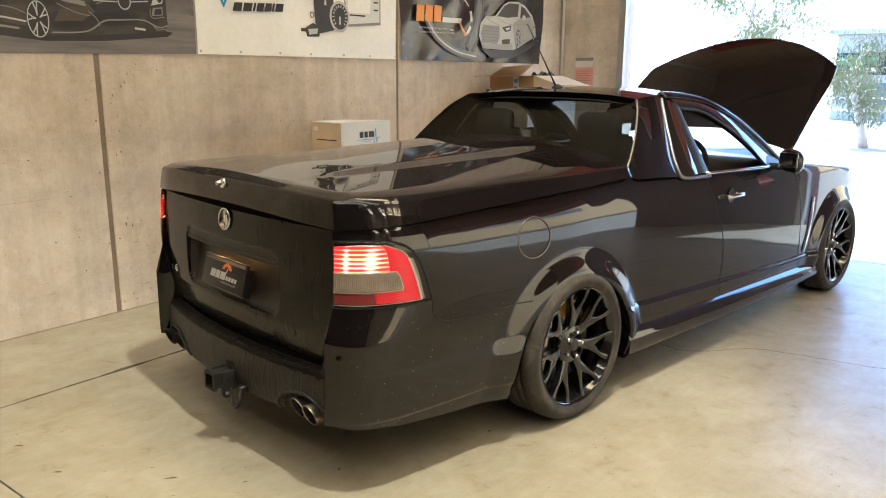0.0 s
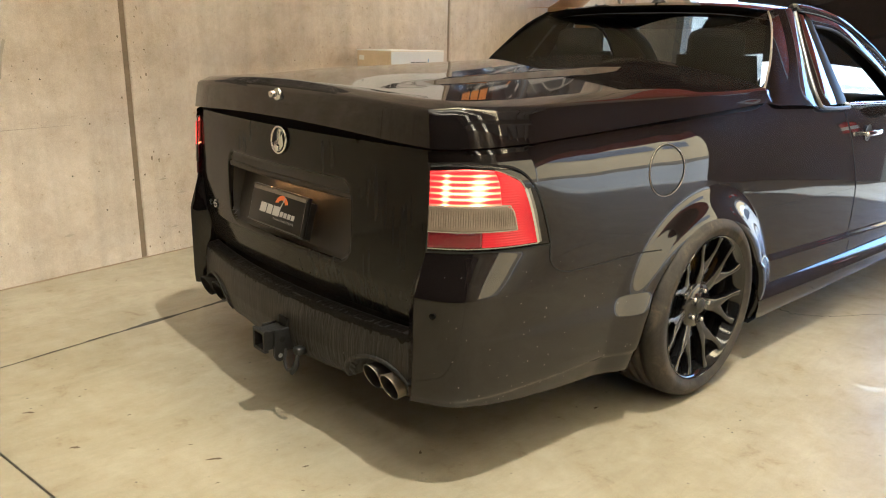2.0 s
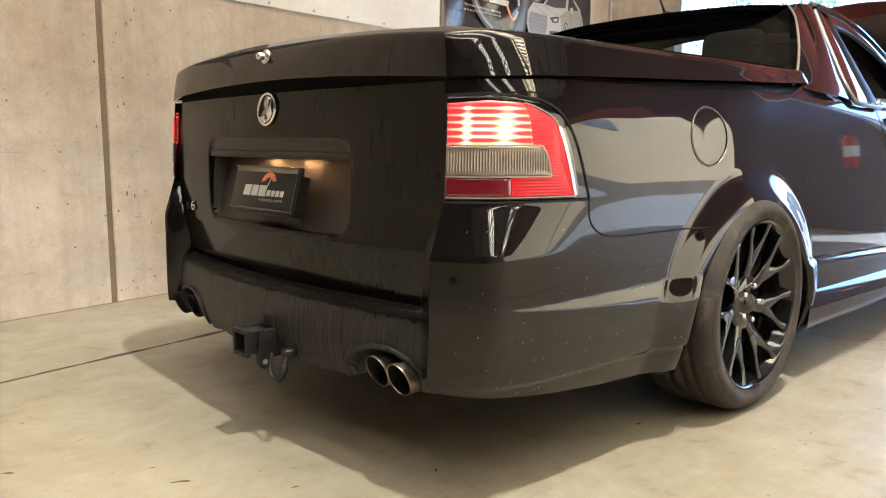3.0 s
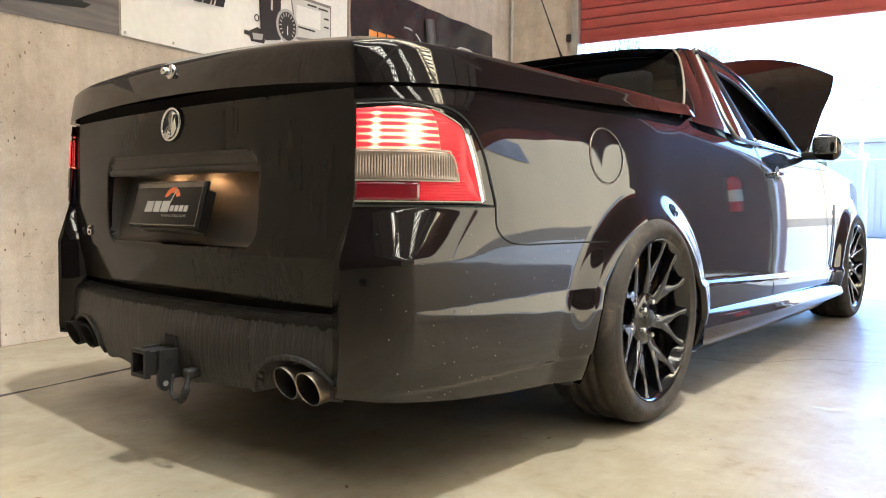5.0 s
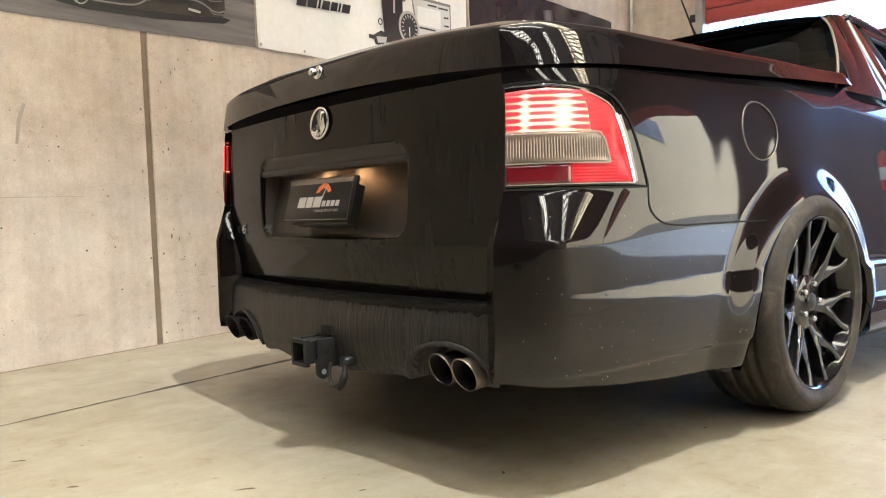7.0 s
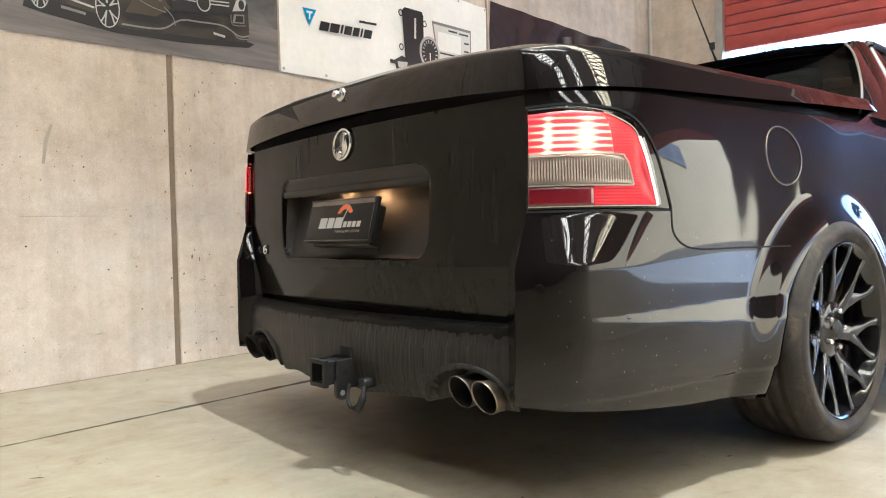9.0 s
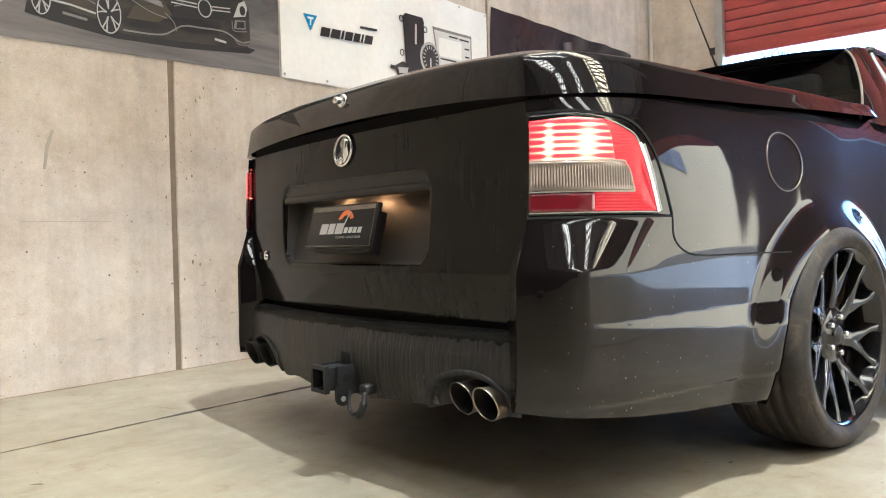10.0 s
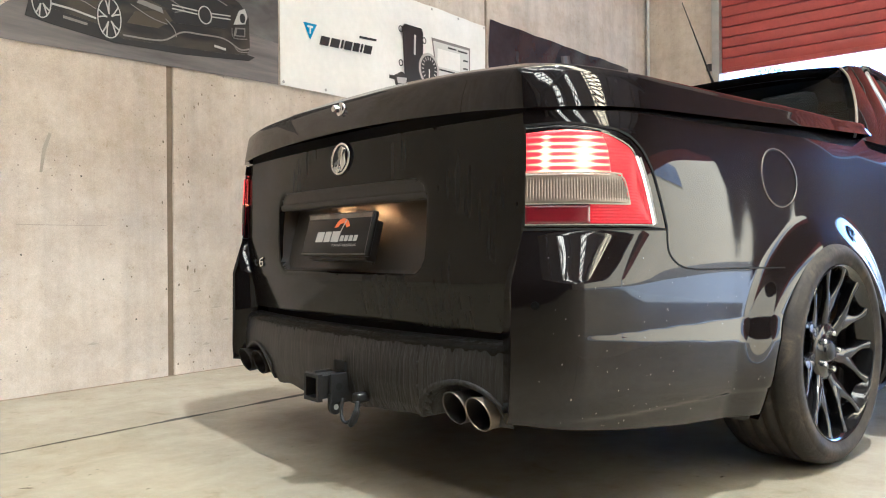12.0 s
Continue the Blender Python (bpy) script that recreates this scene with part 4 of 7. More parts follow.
xs, zs = np.linspace(-0.655, 0.655, 201), np.r_[np.linspace(0.215, 0.40, 40), np.linspace(0.404, 0.422, 8)]
pos, gone = np.zeros((len(xs), len(zs), 2)), np.zeros((len(xs), len(zs)), bool)
for i, x in enumerate(xs):
    low = 0.222 - 0.012 * math.exp(-((x + 0.1) / 0.25) ** 2) + 0.036 * smoothstep(0.60, 0.65, abs(x)) + 0.004 * math.sin(23 * x + 1.0) + 0.003 * math.sin(41 * x)
    for j, z0 in enumerate(zs):
        z = low + (z0 - 0.215) * (0.422 - low) / 0.207
        d = pipe_cut(x, z)
        if d < 0:
            gone[i, j] = True
            sx = math.copysign(0.502, x)
            if d > -0.25:
                x, z = sx + (x - sx) / (1 + d), 0.235 + (z - 0.235) / (1 + d)
        pos[i, j] = x if not gone[i, j] else x, z
vs = [(x, val_y(x, z), z) for x, z in pos.reshape(-1, 2)]
k = len(zs)
fs = [(i * k + j, (i + 1) * k + j, (i + 1) * k + j + 1, i * k + j + 1) for i in range(len(xs) - 1) for j in range(k - 1)
      if not (gone[i, j] and gone[i + 1, j] and gone[i, j + 1] and gone[i + 1, j + 1])]
valance = part("valance", (vs, fs), VALANCE, car, "dusty black plastic lower bumper with exhaust cut-outs")
for sg in (1, -1):
    rows = []
    for a in (np.linspace(0.27, math.pi + 0.12, 41) if sg > 0 else np.linspace(-0.12, math.pi - 0.27, 41)):
        x, z = sg * 0.502 + 0.135 * math.cos(a), 0.235 + 0.095 * math.sin(a)
        rows.append([(x, val_y(x, z), z), (x, val_y(x, z) - 0.008, z + 0.0), (sg * 0.502 + 0.122 * math.cos(a), val_y(x, z) - 0.006, 0.235 + 0.083 * math.sin(a)), (sg * 0.502 + 0.118 * math.cos(a), val_y(x, z) + 0.10, 0.235 + 0.08 * math.sin(a))])
    k = 4
    part("exhaust_surround", ([p for r in rows for p in r], [(i * k + j, (i + 1) * k + j, (i + 1) * k + j + 1, i * k + j + 1) for i in range(40) for j in range(3)]), VALANCE, valance)
# grime that has run from the top edge of the valance
q = random.Random(12)
rows, run = [], [0.0] * 421
for k in range(150):
    c, w, deep = q.uniform(0, 420), q.uniform(0.7, 4.5), q.uniform(0.001, 0.006) * (2.2 if q.random() < 0.12 else 1.0)
    for i in range(421):
        run[i] = max(run[i], deep * math.exp(-((i - c) / w) ** 2))
for i in range(421):
    x = -0.64 + 1.28 * i / 420
    foot = 0.4025 - run[i] - 0.0012 * math.sin(i * 0.9)
    rows.append([(x, val_y(x, z) - 0.0012, z) for z in np.linspace(foot, 0.4215, 6)])
part("grime_edge", ([p for row in rows for p in row], [(i * 6 + j, (i + 1) * 6 + j, (i + 1) * 6 + j + 1, i * 6 + j + 1) for i in range(420) for j in range(5)]), GRIME, valance, "black grime run from the upper edge")
for sg in (1, -1):
    zz = np.linspace(0.255, 0.668, 40)
    inner = [(sg * (gate_edge(z) + 0.003), 0.060 + 0.026 * smoothstep(0.58, 0.66, z), z) for z in zz]
    back = [(sg * (gate_edge(z) + 0.003), 0.16, z) for z in zz]
    outer = [tuple(skin(START, z) * (sg, 1, 1)) for z in zz]
    k = 3
    part("bumper_edge", ([p for row in zip(back, inner, outer) for p in row], [(i * k + j, i * k + j + 1, (i + 1) * k + j + 1, (i + 1) * k + j) for i in range(39) for j in range(2)]), PAINT, car)
part("underbody", box(-0.66, 0.66, 0.20, 4.7, 0.245, 0.34, 0.02), SOOT, car, smooth=False)

# ---- hard cover over the tray ----
OUT = [(0.0, 0.042), (0.2, 0.045), (0.4, 0.054), (0.55, 0.066)] + [tuple(skin(s, 0.940, 0.010)[:2]) for s in (0.005, 0.03, 0.06, 0.09, 0.12, 0.16, 0.20)]
half = [tuple(p) for p in eased(curve(OUT, 90), 0.009, 0.014)]
half += [(float(side_x(y, 0.945)) + 0.010, y) for y in np.linspace(half[-1][1] + 0.02, 1.62, 60)]
half += [(0.835 - 0.06 * t, 1.62 + 0.05 * t) for t in (0.3, 0.6, 1.0)] + [(0.775 * (1 - t), 1.67 + 0.06 * t) for t in np.linspace(0.08, 1, 24)]


def cover_z(x, y):
    rise = max(0.0, 1 - (x / 0.82) ** 2)
    z = 1.036 + 0.010 * y + rise * (0.034 + 0.028 * y)
    z += 0.010 * smoothstep(0.40, 0.36, abs(x)) * smoothstep(0.10, 0.5, y)
    return z - 0.010 * smoothstep(0.07, 0.0, y - 0.042 - 0.05 * (x / 0.7) ** 2)


def cover_foot(x, y):
    return max(top_z(y) + 0.006, 0.0) + (0.028 * (1 - min(abs(x) / 0.69, 1) ** 2) if y < 0.12 else 0.0)


def cover_side(sign):
    vs, fs = [], []
    cols = []
    for x, y in half:
        ax, ay = 0.0, min(max(y, 0.35), 1.55)
        l = math.hypot(x - ax, y - ay) + 1e-6
        nx, ny = (x - ax) / l, (y - ay) / l
        if 0.3 < y < 1.6:
            nx, ny = 1.0, 0.0
        col = []
        t = cover_z(x, y)
        lean = 0.018 + 0.007 * float(smoothstep(0.10, 0.28, y)) * float(smoothstep(1.64, 1.5, y))
        low = cover_foot(x, y)
        for inn, z in ((0.02, low + 0.004), (0.0, low), (0.42 * lean, low + 0.45 * (t - 0.022 - low)), (lean, t - 0.022), (lean + 0.005, t - 0.010), (lean + 0.014, t - 0.003), (lean + 0.026, t)):
            col.append((x - nx * inn, y - ny * inn, z))
        bx, by, _ = col[-1]
        for f in np.linspace(0, 1, 22)[1:]:
            px, py = bx * (1 - f), by + (ay - by) * f * (1 if y < 0.35 or y > 1.55 else 0)
            col.append((px, py, cover_z(px, py) if f > 0 else t))
        cols.append(col)
    k = len(cols[0])
    vs = [(sign * p[0], p[1], p[2]) for c in cols for p in c]
    fs = [(i * k + j, (i + 1) * k + j, (i + 1) * k + j + 1, i * k + j + 1) for i in range(len(cols) - 1) for j in range(k - 1)]
    return vs, fs if sign > 0 else [f[::-1] for f in fs]


bm = bmesh.new()
me = bpy.data.meshes.new("scratch")
vs, fs = merged(cover_side(1), cover_side(-1))
me.from_pydata([tuple(v) for v in vs], [], fs)
bm.from_mesh(me)
bpy.data.meshes.remove(me)
bmesh.ops.remove_doubles(bm, verts=bm.verts, dist=0.0008)
bmesh.ops.recalc_face_normals(bm, faces=bm.faces)
cover = edged(part("tray_cover", bm, PAINT, car, "glossy black hard tray cover"), 50)
# black box added under the cover so no light shows through its gap
part("tray_dark_filler", box(-0.655, 0.655, 0.115, 1.72, 0.86, 0.975), GAP, car, smooth=False)
part("cover_lock", merged(moved(pose(0, 0.056, 1.030, 90), lathe([(0.0, 0.004), (0.018, 0.004), (0.020, 0.0), (0.020, -0.004)], 28)), moved(pose(-0.006, 0.056, 1.031, 90), lathe([(0.0, 0.022), (0.008, 0.022), (0.010, 0.019), (0.010, 0.0)], 20))), CHROME, cover, "chrome key lock")


# ---- cab ----
def loft(a, b, n=24, m=10, bulge=0.0, out=(1, 0, 0.5)):
    """A sheet between two smooth lines, bulged outwards in the middle."""
    A, B, o = curve(a, n), curve(b, n), np.array(out, float)
    o /= np.linalg.norm(o)
    return grid(lambda u, v: tuple(A[round(u * n)] * (1 - v) + B[round(u * n)] * v + o * bulge * 4 * v * (1 - v)), n, m)


def both(name, piece, mat, parent, label=""):
    r = part(name, piece, mat, parent, label)
    l = part(name, mirrored(piece), mat, parent, label)
    return r, l


SEAL = material("matt_black_seal", (0.002, 0.002, 0.002), 0.7)
SEAL.node_tree.nodes["Principled BSDF"].inputs["Specular IOR Level"].default_value = 0.1
RAIL = [(0.612, 1.985, 1.335), (0.604, 2.25, 1.352), (0.615, 2.62, 1.318), (0.652, 2.95, 1.213), (0.700, 3.18, 1.09), (0.752, 3.38, 0.955)]
rail = curve(RAIL, 60)


def roof_z(x, y):
    xr, zr = np.interp(y, rail[:, 1], rail[:, 0]), np.interp(y, rail[:, 1], rail[:, 2])
    zc = np.interp(y, [1.98, 2.05, 2.2, 2.5, 2.8], [1.366, 1.380, 1.392, 1.394, 1.366])
    return zc + (zr - zc) * min(abs(x) / xr, 1) ** 3


def roof_at(u, v):
    y = 2.0 + 0.80 * v - 0.02 * (1 - (2 * u - 1) ** 2) + 0.06 * v * (1 - (2 * u - 1) ** 2)
    x = (2 * u - 1) * np.interp(y, rail[:, 1], rail[:, 0])
    return x, y, roof_z(x, y)


roof = part("roof", grid(roof_at, 48, 24), PAINT, car)
part("roof_lining", grid(lambda u, v: (roof_at(u, v)[0] * 0.96, roof_at(u, v)[1], roof_at(u, v)[2] - 0.035), 20, 10), CABIN, roof)
# spoiler lip at the back of the roof
part("roof_lip", merged(loft([(x, 1.985 + 0.02 * (x / 0.6) ** 2, 1.368 - 0.034 * (abs(x) / 0.6) ** 3) for x in np.linspace(-0.61, 0.61, 15)], [(x, 2.035, 1.318 - 0.02 * (abs(x) / 0.6) ** 3) for x in np.linspace(-0.58, 0.58, 15)], 40, 4)), PAINT, roof)

SAIL_REAR = [(0.822, 1.700, 0.985), (0.803, 1.782, 1.020), (0.746, 1.912, 1.119), (0.684, 1.990, 1.222), (0.610, 2.035, 1.346)]
QWIN_REAR = [(0.832, 2.060, 0.966), (0.817, 2.040, 0.998), (0.770, 2.062, 1.072), (0.690, 2.124, 1.214), (0.612, 2.190, 1.350)]
both("sail_panel", loft(SAIL_REAR, QWIN_REAR, 24, 12, 0.008), PAINT, car)
SAIL_IN = [(0.780, 1.620, 0.998), (0.764, 1.687, 1.047), (0.723, 1.792, 1.152), (0.656, 1.911, 1.272), (0.594, 1.995, 1.334)]
both("sail_return", loft(SAIL_IN, SAIL_REAR, 24, 6, 0.006, (0.4, -1, 0.4)), PAINT, car)
part("window_seal", tube(curve(SAIL_IN, 24), 0.0045, 6), material("tan_window_edge", (0.17, 0.14, 0.105), 0.45, 0.2, 0.2, 20), car, "pale edge of the rear window")
part("window_seal", mirrored(tube(curve(SAIL_IN, 24), 0.0045, 6)), SEAL, car)

# glass at the back of the cab
rear_window = part("rear_window", loft([(x, 1.700 - 0.080 * (x / 0.78) ** 4, 1.000) for x in np.linspace(-0.780, 0.780, 13)], [(x, 2.035 - 0.040 * (x / 0.594) ** 4, 1.322 + 0.010 * (x / 0.594) ** 4) for x in np.linspace(-0.594, 0.594, 13)], 36, 12, 0.008, (0, -1, 1)), GLASS, car, "tinted rear window")
rear_window.visible_shadow = False

# side glass and its frames
q_rear = [(0.834, 2.078, 0.966), (0.818, 2.058, 0.998), (0.774, 2.078, 1.070), (0.692, 2.138, 1.212), (0.622, 2.198, 1.334)]
q_front = [(0.830, 2.228, 0.968), (0.812, 2.232, 1.003), (0.768, 2.240, 1.078), (0.694, 2.258, 1.206), (0.626, 2.276, 1.322)]
for piece in both("quarter_window", loft(q_rear, q_front, 20, 6, 0.004), DARKGLASS, car, "dark fixed quarter glass"):
    piece.visible_shadow = False
both("window_surround", tube(curve([(0.618, 2.190, 1.338), (0.692, 2.126, 1.214), (0.777, 2.064, 1.070), (0.821, 2.045, 0.998), (0.836, 2.064, 0.966), (0.842, 2.120, 0.957), (0.844, 2.240, 0.953), (0.845, 2.330, 0.952)], 60), 0.0085, 8), material("satin_window_trim", (0.24, 0.25, 0.265), 0.30, 0.9, 0.05, 20), car, "satin bright window trim")
p_front = [(0.834, 2.340, 0.962), (0.815, 2.339, 0.998), (0.770, 2.336, 1.076), (0.698, 2.331, 1.200), (0.640, 2.326, 1.300)]
both("door_pillar", loft(q_front, p_front, 20, 6, 0.006), TRIM, car)
top_in = [(0.645, 2.330, 1.285), (0.654, 2.545, 1.266), (0.699, 2.725, 1.192), (0.762, 2.890, 1.086), (0.810, 2.965, 1.002), (0.836, 3.010, 0.955)]
both("door_frame", loft([(0.608, 2.24, 1.352), (0.618, 2.62, 1.316), (0.655, 2.95, 1.211), (0.703, 3.18, 1.088), (0.755, 3.38, 0.953)], top_in, 40, 6, 0.010), PAINT, car)
both("window_seal", tube(curve(top_in, 30), 0.008, 6), TRIM, car)
both("belt_strip", tube(curve([(0.838, 2.30, 0.966), (0.842, 2.7, 0.956), (0.842, 3.0, 0.947), (0.838, 3.14, 0.942)], 20), 0.009, 6), CHROME, car, "bright belt moulding")
both("mirror_corner", loft([(0.845, 2.95, 0.945), (0.838, 3.12, 0.942), (0.80, 3.33, 0.945)], [(0.80, 3.04, 1.00), (0.775, 3.12, 1.02), (0.752, 3.36, 0.965)], 10, 4), TRIM, car)
wind = part("windscreen", loft([(x, 2.80 + 0.06 * (1 - (x / 0.6) ** 2) - 0.02, 1.360 - 0.05 * (x / 0.6) ** 2) for x in np.linspace(-0.62, 0.62, 11)], [(x, 3.40 + 0.24 * (1 - (x / 0.75) ** 2), 0.955) for x in np.linspace(-0.75, 0.75, 11)], 30, 14, 0.03, (0, 1, 1)), CLEARGLASS, car, "laminated windscreen")
wind.visible_shadow = False
both("screen_pillar", tube(rail[10:], 0.022, 8), PAINT, car)
both("pillar_trim", tube([(x - 0.040, y - 0.01, z - 0.030) for x, y, z in rail[4:56:3]], 0.034, 8), CABIN, car)

# cabin seen through the glass
part("dashboard", box(-0.72, 0.72, 3.02, 3.42, 0.62, 0.955, 0.06), CABIN, car)
part("cabin_floor", box(-0.74, 0.74, 1.75, 3.5, 0.28, 0.36), CABIN, car, smooth=False)
part("cabin_back", box(-0.72, 0.72, 1.74, 1.80, 0.30, 0.985, 0.01), CABIN, car, smooth=False)
both("door_lining", loft([(0.80, 1.9, 0.30), (0.80, 3.3, 0.30)], [(0.815, 1.9, 0.955), (0.815, 3.3, 0.94)], 6, 4), CABIN, car)
for sg in (1, -1):
    seat = part("seat", merged(grid(lambda u, v: (sg * 0.37 + 0.25 * math.cos(2 * math.pi * u) * (1 - 0.25 * v), 2.13 + 0.10 * v * -1 + 0.07 * math.sin(2 * math.pi * u), 0.55 + 0.60 * v), 24, 8)), CABIN, car, "dark fabric front seat")
    part("headrest", box(sg * 0.37 - 0.13, sg * 0.37 + 0.13, 1.97, 2.07, 1.10, 1.265, 0.045), CABIN, seat)
    part("cushion", box(sg * 0.37 - 0.25, sg * 0.37 + 0.25, 2.12, 2.68, 0.45, 0.60, 0.06), CABIN, seat)
wheel_m = pose(0.37, 2.86, 0.92, 68)
part("steering_wheel", merged(moved(wheel_m, lathe([(0.175 + 0.016 * math.cos(a), 0.016 * math.sin(a)) for a in np.linspace(0, 2 * math.pi, 11)[:-1]], 40, closed=True)), moved(wheel_m, tube([(-0.17, 0, 0), (0.17, 0, 0)], 0.02, 8)), moved(wheel_m, lathe([(0.0, 0.03), (0.06, 0.025), (0.07, -0.02), (0.0, -0.03)], 20))), CABIN, car)

# aerial
aerial = part("aerial", tube([(-0.02, 2.14, 1.390), (-0.02, 2.105, 1.43), (-0.02, 1.87, 1.72)], [0.008, 0.0045, 0.0022], 8), TRIM, roof, "thin black whip aerial")
part("aerial_foot", moved(pose(-0.02, 2.15, 1.380), lathe([(0.034, 0.0), (0.034, 0.008), (0.025, 0.018), (0.010, 0.026), (0.0, 0.028)], 24)), TRIM, aerial)

# door mirrors
for sg in (1, -1):
    piece = box(0.885, 1.022, 3.035, 3.145, 0.920, 1.052, 0.050, seg=5)
    for v in piece.verts:
        v.co.z += (v.co.x - 0.95) * -0.12
        v.co.y += max(v.co.x - 0.95, 0) * -0.35
        v.co.x *= sg
    if sg < 0:
        bmesh.ops.reverse_faces(piece, faces=piece.faces)
    mirror = part("door_mirror", piece, PAINT, car)
    part("mirror_arm", box(sg * 0.87 - 0.05, sg * 0.87 + 0.05, 3.07, 3.12, 0.925, 0.965, 0.012), TRIM, mirror)
    part("mirror_glass", box(sg * 0.955 - 0.052, sg * 0.955 + 0.052, 3.026, 3.031, 0.95, 1.035, 0.002), CHROME, mirror, "mirror glass", smooth=False)

# door handles
for sg, side in ((1, right), (-1, left)):
    x = float(side_x(2.56, 0.83))
    bar = box(x + 0.018, x + 0.034, 2.475, 2.655, 0.818, 0.842, 0.008, seg=3)
    for d in (2.50, 2.63):
        box(x - 0.01, x + 0.022, d - 0.015, d + 0.015, 0.822, 0.838, 0.004, bm=bar)
    cup = moved(pose(x + 0.0015, 2.555, 0.83, 0, 90), lathe([(0.0, 0.0), (0.030, 0.001), (0.038, 0.003)], 24))
    for data, nm, mat, lb in ((bar, "door_handle", CHROME, "chrome pull handle"), (cup, "handle_cup", TRIM, "")):
        ob = part(nm, data, mat, side["door"], lb)
        if sg < 0:
            ob.data.transform(Matrix.Diagonal((-1, 1, 1, 1)))
            ob.data.flip_normals()

# vents behind the front wheels
for sg, side in ((1, right), (-1, left)):
    part("fender_vent", ribbon([(3.70, 0.70), (3.69, 0.60), (3.66, 0.48), (3.615, 0.36)], 0.030, 0.004, sg, 20, True), TRIM, side["front_fender"])
    part("vent_trim", ribbon([(3.722, 0.705), (3.712, 0.60), (3.682, 0.48), (3.63, 0.35)], 0.012, 0.007, sg, 20, True), CHROME, side["front_fender"], "chrome vent edge")
    part("vent_bar", ribbon([(3.685, 0.66), (3.72, 0.655)], 0.03, 0.009, sg, 6, True), CHROME, side["front_fender"])

# filler flap
ring = [(s_of_y(0.930 + 0.090 * math.cos(a)), 0.822 + 0.078 * math.sin(a)) for a in np.linspace(0, 2 * math.pi, 33)]
part("filler_flap", ribbon(ring, 0.004, 0.0014, 1, 96), GAP, right["quarter_panel"], "round fuel filler flap")
# bright steel ring drawn as the glint along the flap's gap
part("flap_edge_glint", tube([skin(s_of_y(0.930 + 0.0925 * math.cos(a)), 0.822 + 0.0805 * math.sin(a), 0.0008) for a in np.linspace(0, 2 * math.pi, 73)], 0.0016, 6, False), STEEL, right["quarter_panel"])

# cowl, engine bay and the raised bonnet
part("cowl", box(-0.74, 0.74, 3.36, 3.66, 0.86, 0.935, 0.02), TRIM, car)
part("engine_bay", box(-0.70, 0.70, 3.62, 4.85, 0.45, 0.70, 0.03), SOOT, car, smooth=False)
part("engine_cover", box(-0.30, 0.30, 3.75, 4.40, 0.70, 0.86, 0.04), TRIM, car)
part("radiator_panel", box(-0.70, 0.70, 4.72, 4.86, 0.40, 0.80, 0.02), TRIM, car)
for sg in (1, -1):
    part("fender_top", loft([(sg * (float(side_x(y, top_z(y))) - 0.001), y, top_z(y)) for y in np.linspace(3.36, 4.7, 12)], [(sg * 0.70, y, top_z(y) + 0.012) for y in np.linspace(3.36, 4.7, 12)], 40, 6, 0.008, (0, 0, 1)), PAINT, car)

FELT = material("bonnet_felt", (0.17, 0.148, 0.125), 0.6, 0, 0.5, 8, 0.5, 0.0, 0.15)
TILT_UP = radians(37.1)


def bonnet_at(x, l, off=0.0):
    o = 0.039 * (1 - (x / 0.76) ** 2) - 0.105 * max(l - 0.75, 0) ** 2 + off
    return x, 3.595 + l * math.cos(TILT_UP) - o * math.sin(TILT_UP), 0.991 + l * math.sin(TILT_UP) + o * math.cos(TILT_UP)


def bonnet_len(x):
    return 0.849 + 0.397 * (1 - min(abs(x) / 0.745, 1) ** 2.05)


def bonnet_grid(off, rim=0.0):
    def f(u, v):
        t = 2 * u - 1
        w = np.interp(v, [0, 0.5, 0.8, 1], [0.732, 0.718, 0.724, 0.704]) - rim
        x = t * w
        l = 0.115 * (1 - (x / 0.74) ** 2) + rim
        return bonnet_at(x, l + v * (bonnet_len(x) - rim - l), off)
    return grid(f, 40, 24)


bonnet = part("bonnet", bonnet_grid(0.0), PAINT, car, "raised black bonnet")
rimline = [bonnet_at(sg * np.interp(v, [0, 0.5, 0.8, 1], [0.732, 0.718, 0.724, 0.704]), v * bonnet_len(0.704), -0.008) for sg, vs_ in ((-1, np.linspace(0, 1, 14)),) for v in vs_]
rimline += [bonnet_at(x, bonnet_len(x), -0.008) for x in np.linspace(-0.69, 0.69, 28)]
rimline += [bonnet_at(np.interp(v, [0, 0.5, 0.8, 1], [0.732, 0.718, 0.724, 0.704]), v * bonnet_len(0.704), -0.008) for v in np.linspace(1, 0, 14)]
part("bonnet_edge", tube(rimline, 0.010, 6), PAINT, bonnet)
part("bonnet_liner", bonnet_grid(-0.022, 0.02), FELT, bonnet, "dark insulated bonnet lining")
for x0, x1 in ((-0.60, -0.45), (-0.18, -0.12), (0.18, 0.12), (0.60, 0.45)):
    part("bonnet_rib", tube([bonnet_at(x0 + (x1 - x0) * t, 0.16 + 0.77 * t, -0.030) for t in np.linspace(0, 1, 10)], 0.020, 8, flat=0.8), FELT, bonnet)
for sg in (1, -1):
    part("bonnet_strut", tube([(sg * 0.69, 3.62, 0.92), bonnet_at(sg * 0.66, 0.55, -0.03)], 0.008, 8), CHROME, bonnet, "bright gas strut")
for v in (0.30, 0.62, 0.86):
    part("bonnet_rib", tube([bonnet_at(x, v + 0.10 * (1 - (x / 0.6) ** 2), -0.028) for x in np.linspace(-0.58, 0.58, 14)], 0.016, 8, flat=0.8), FELT, bonnet)


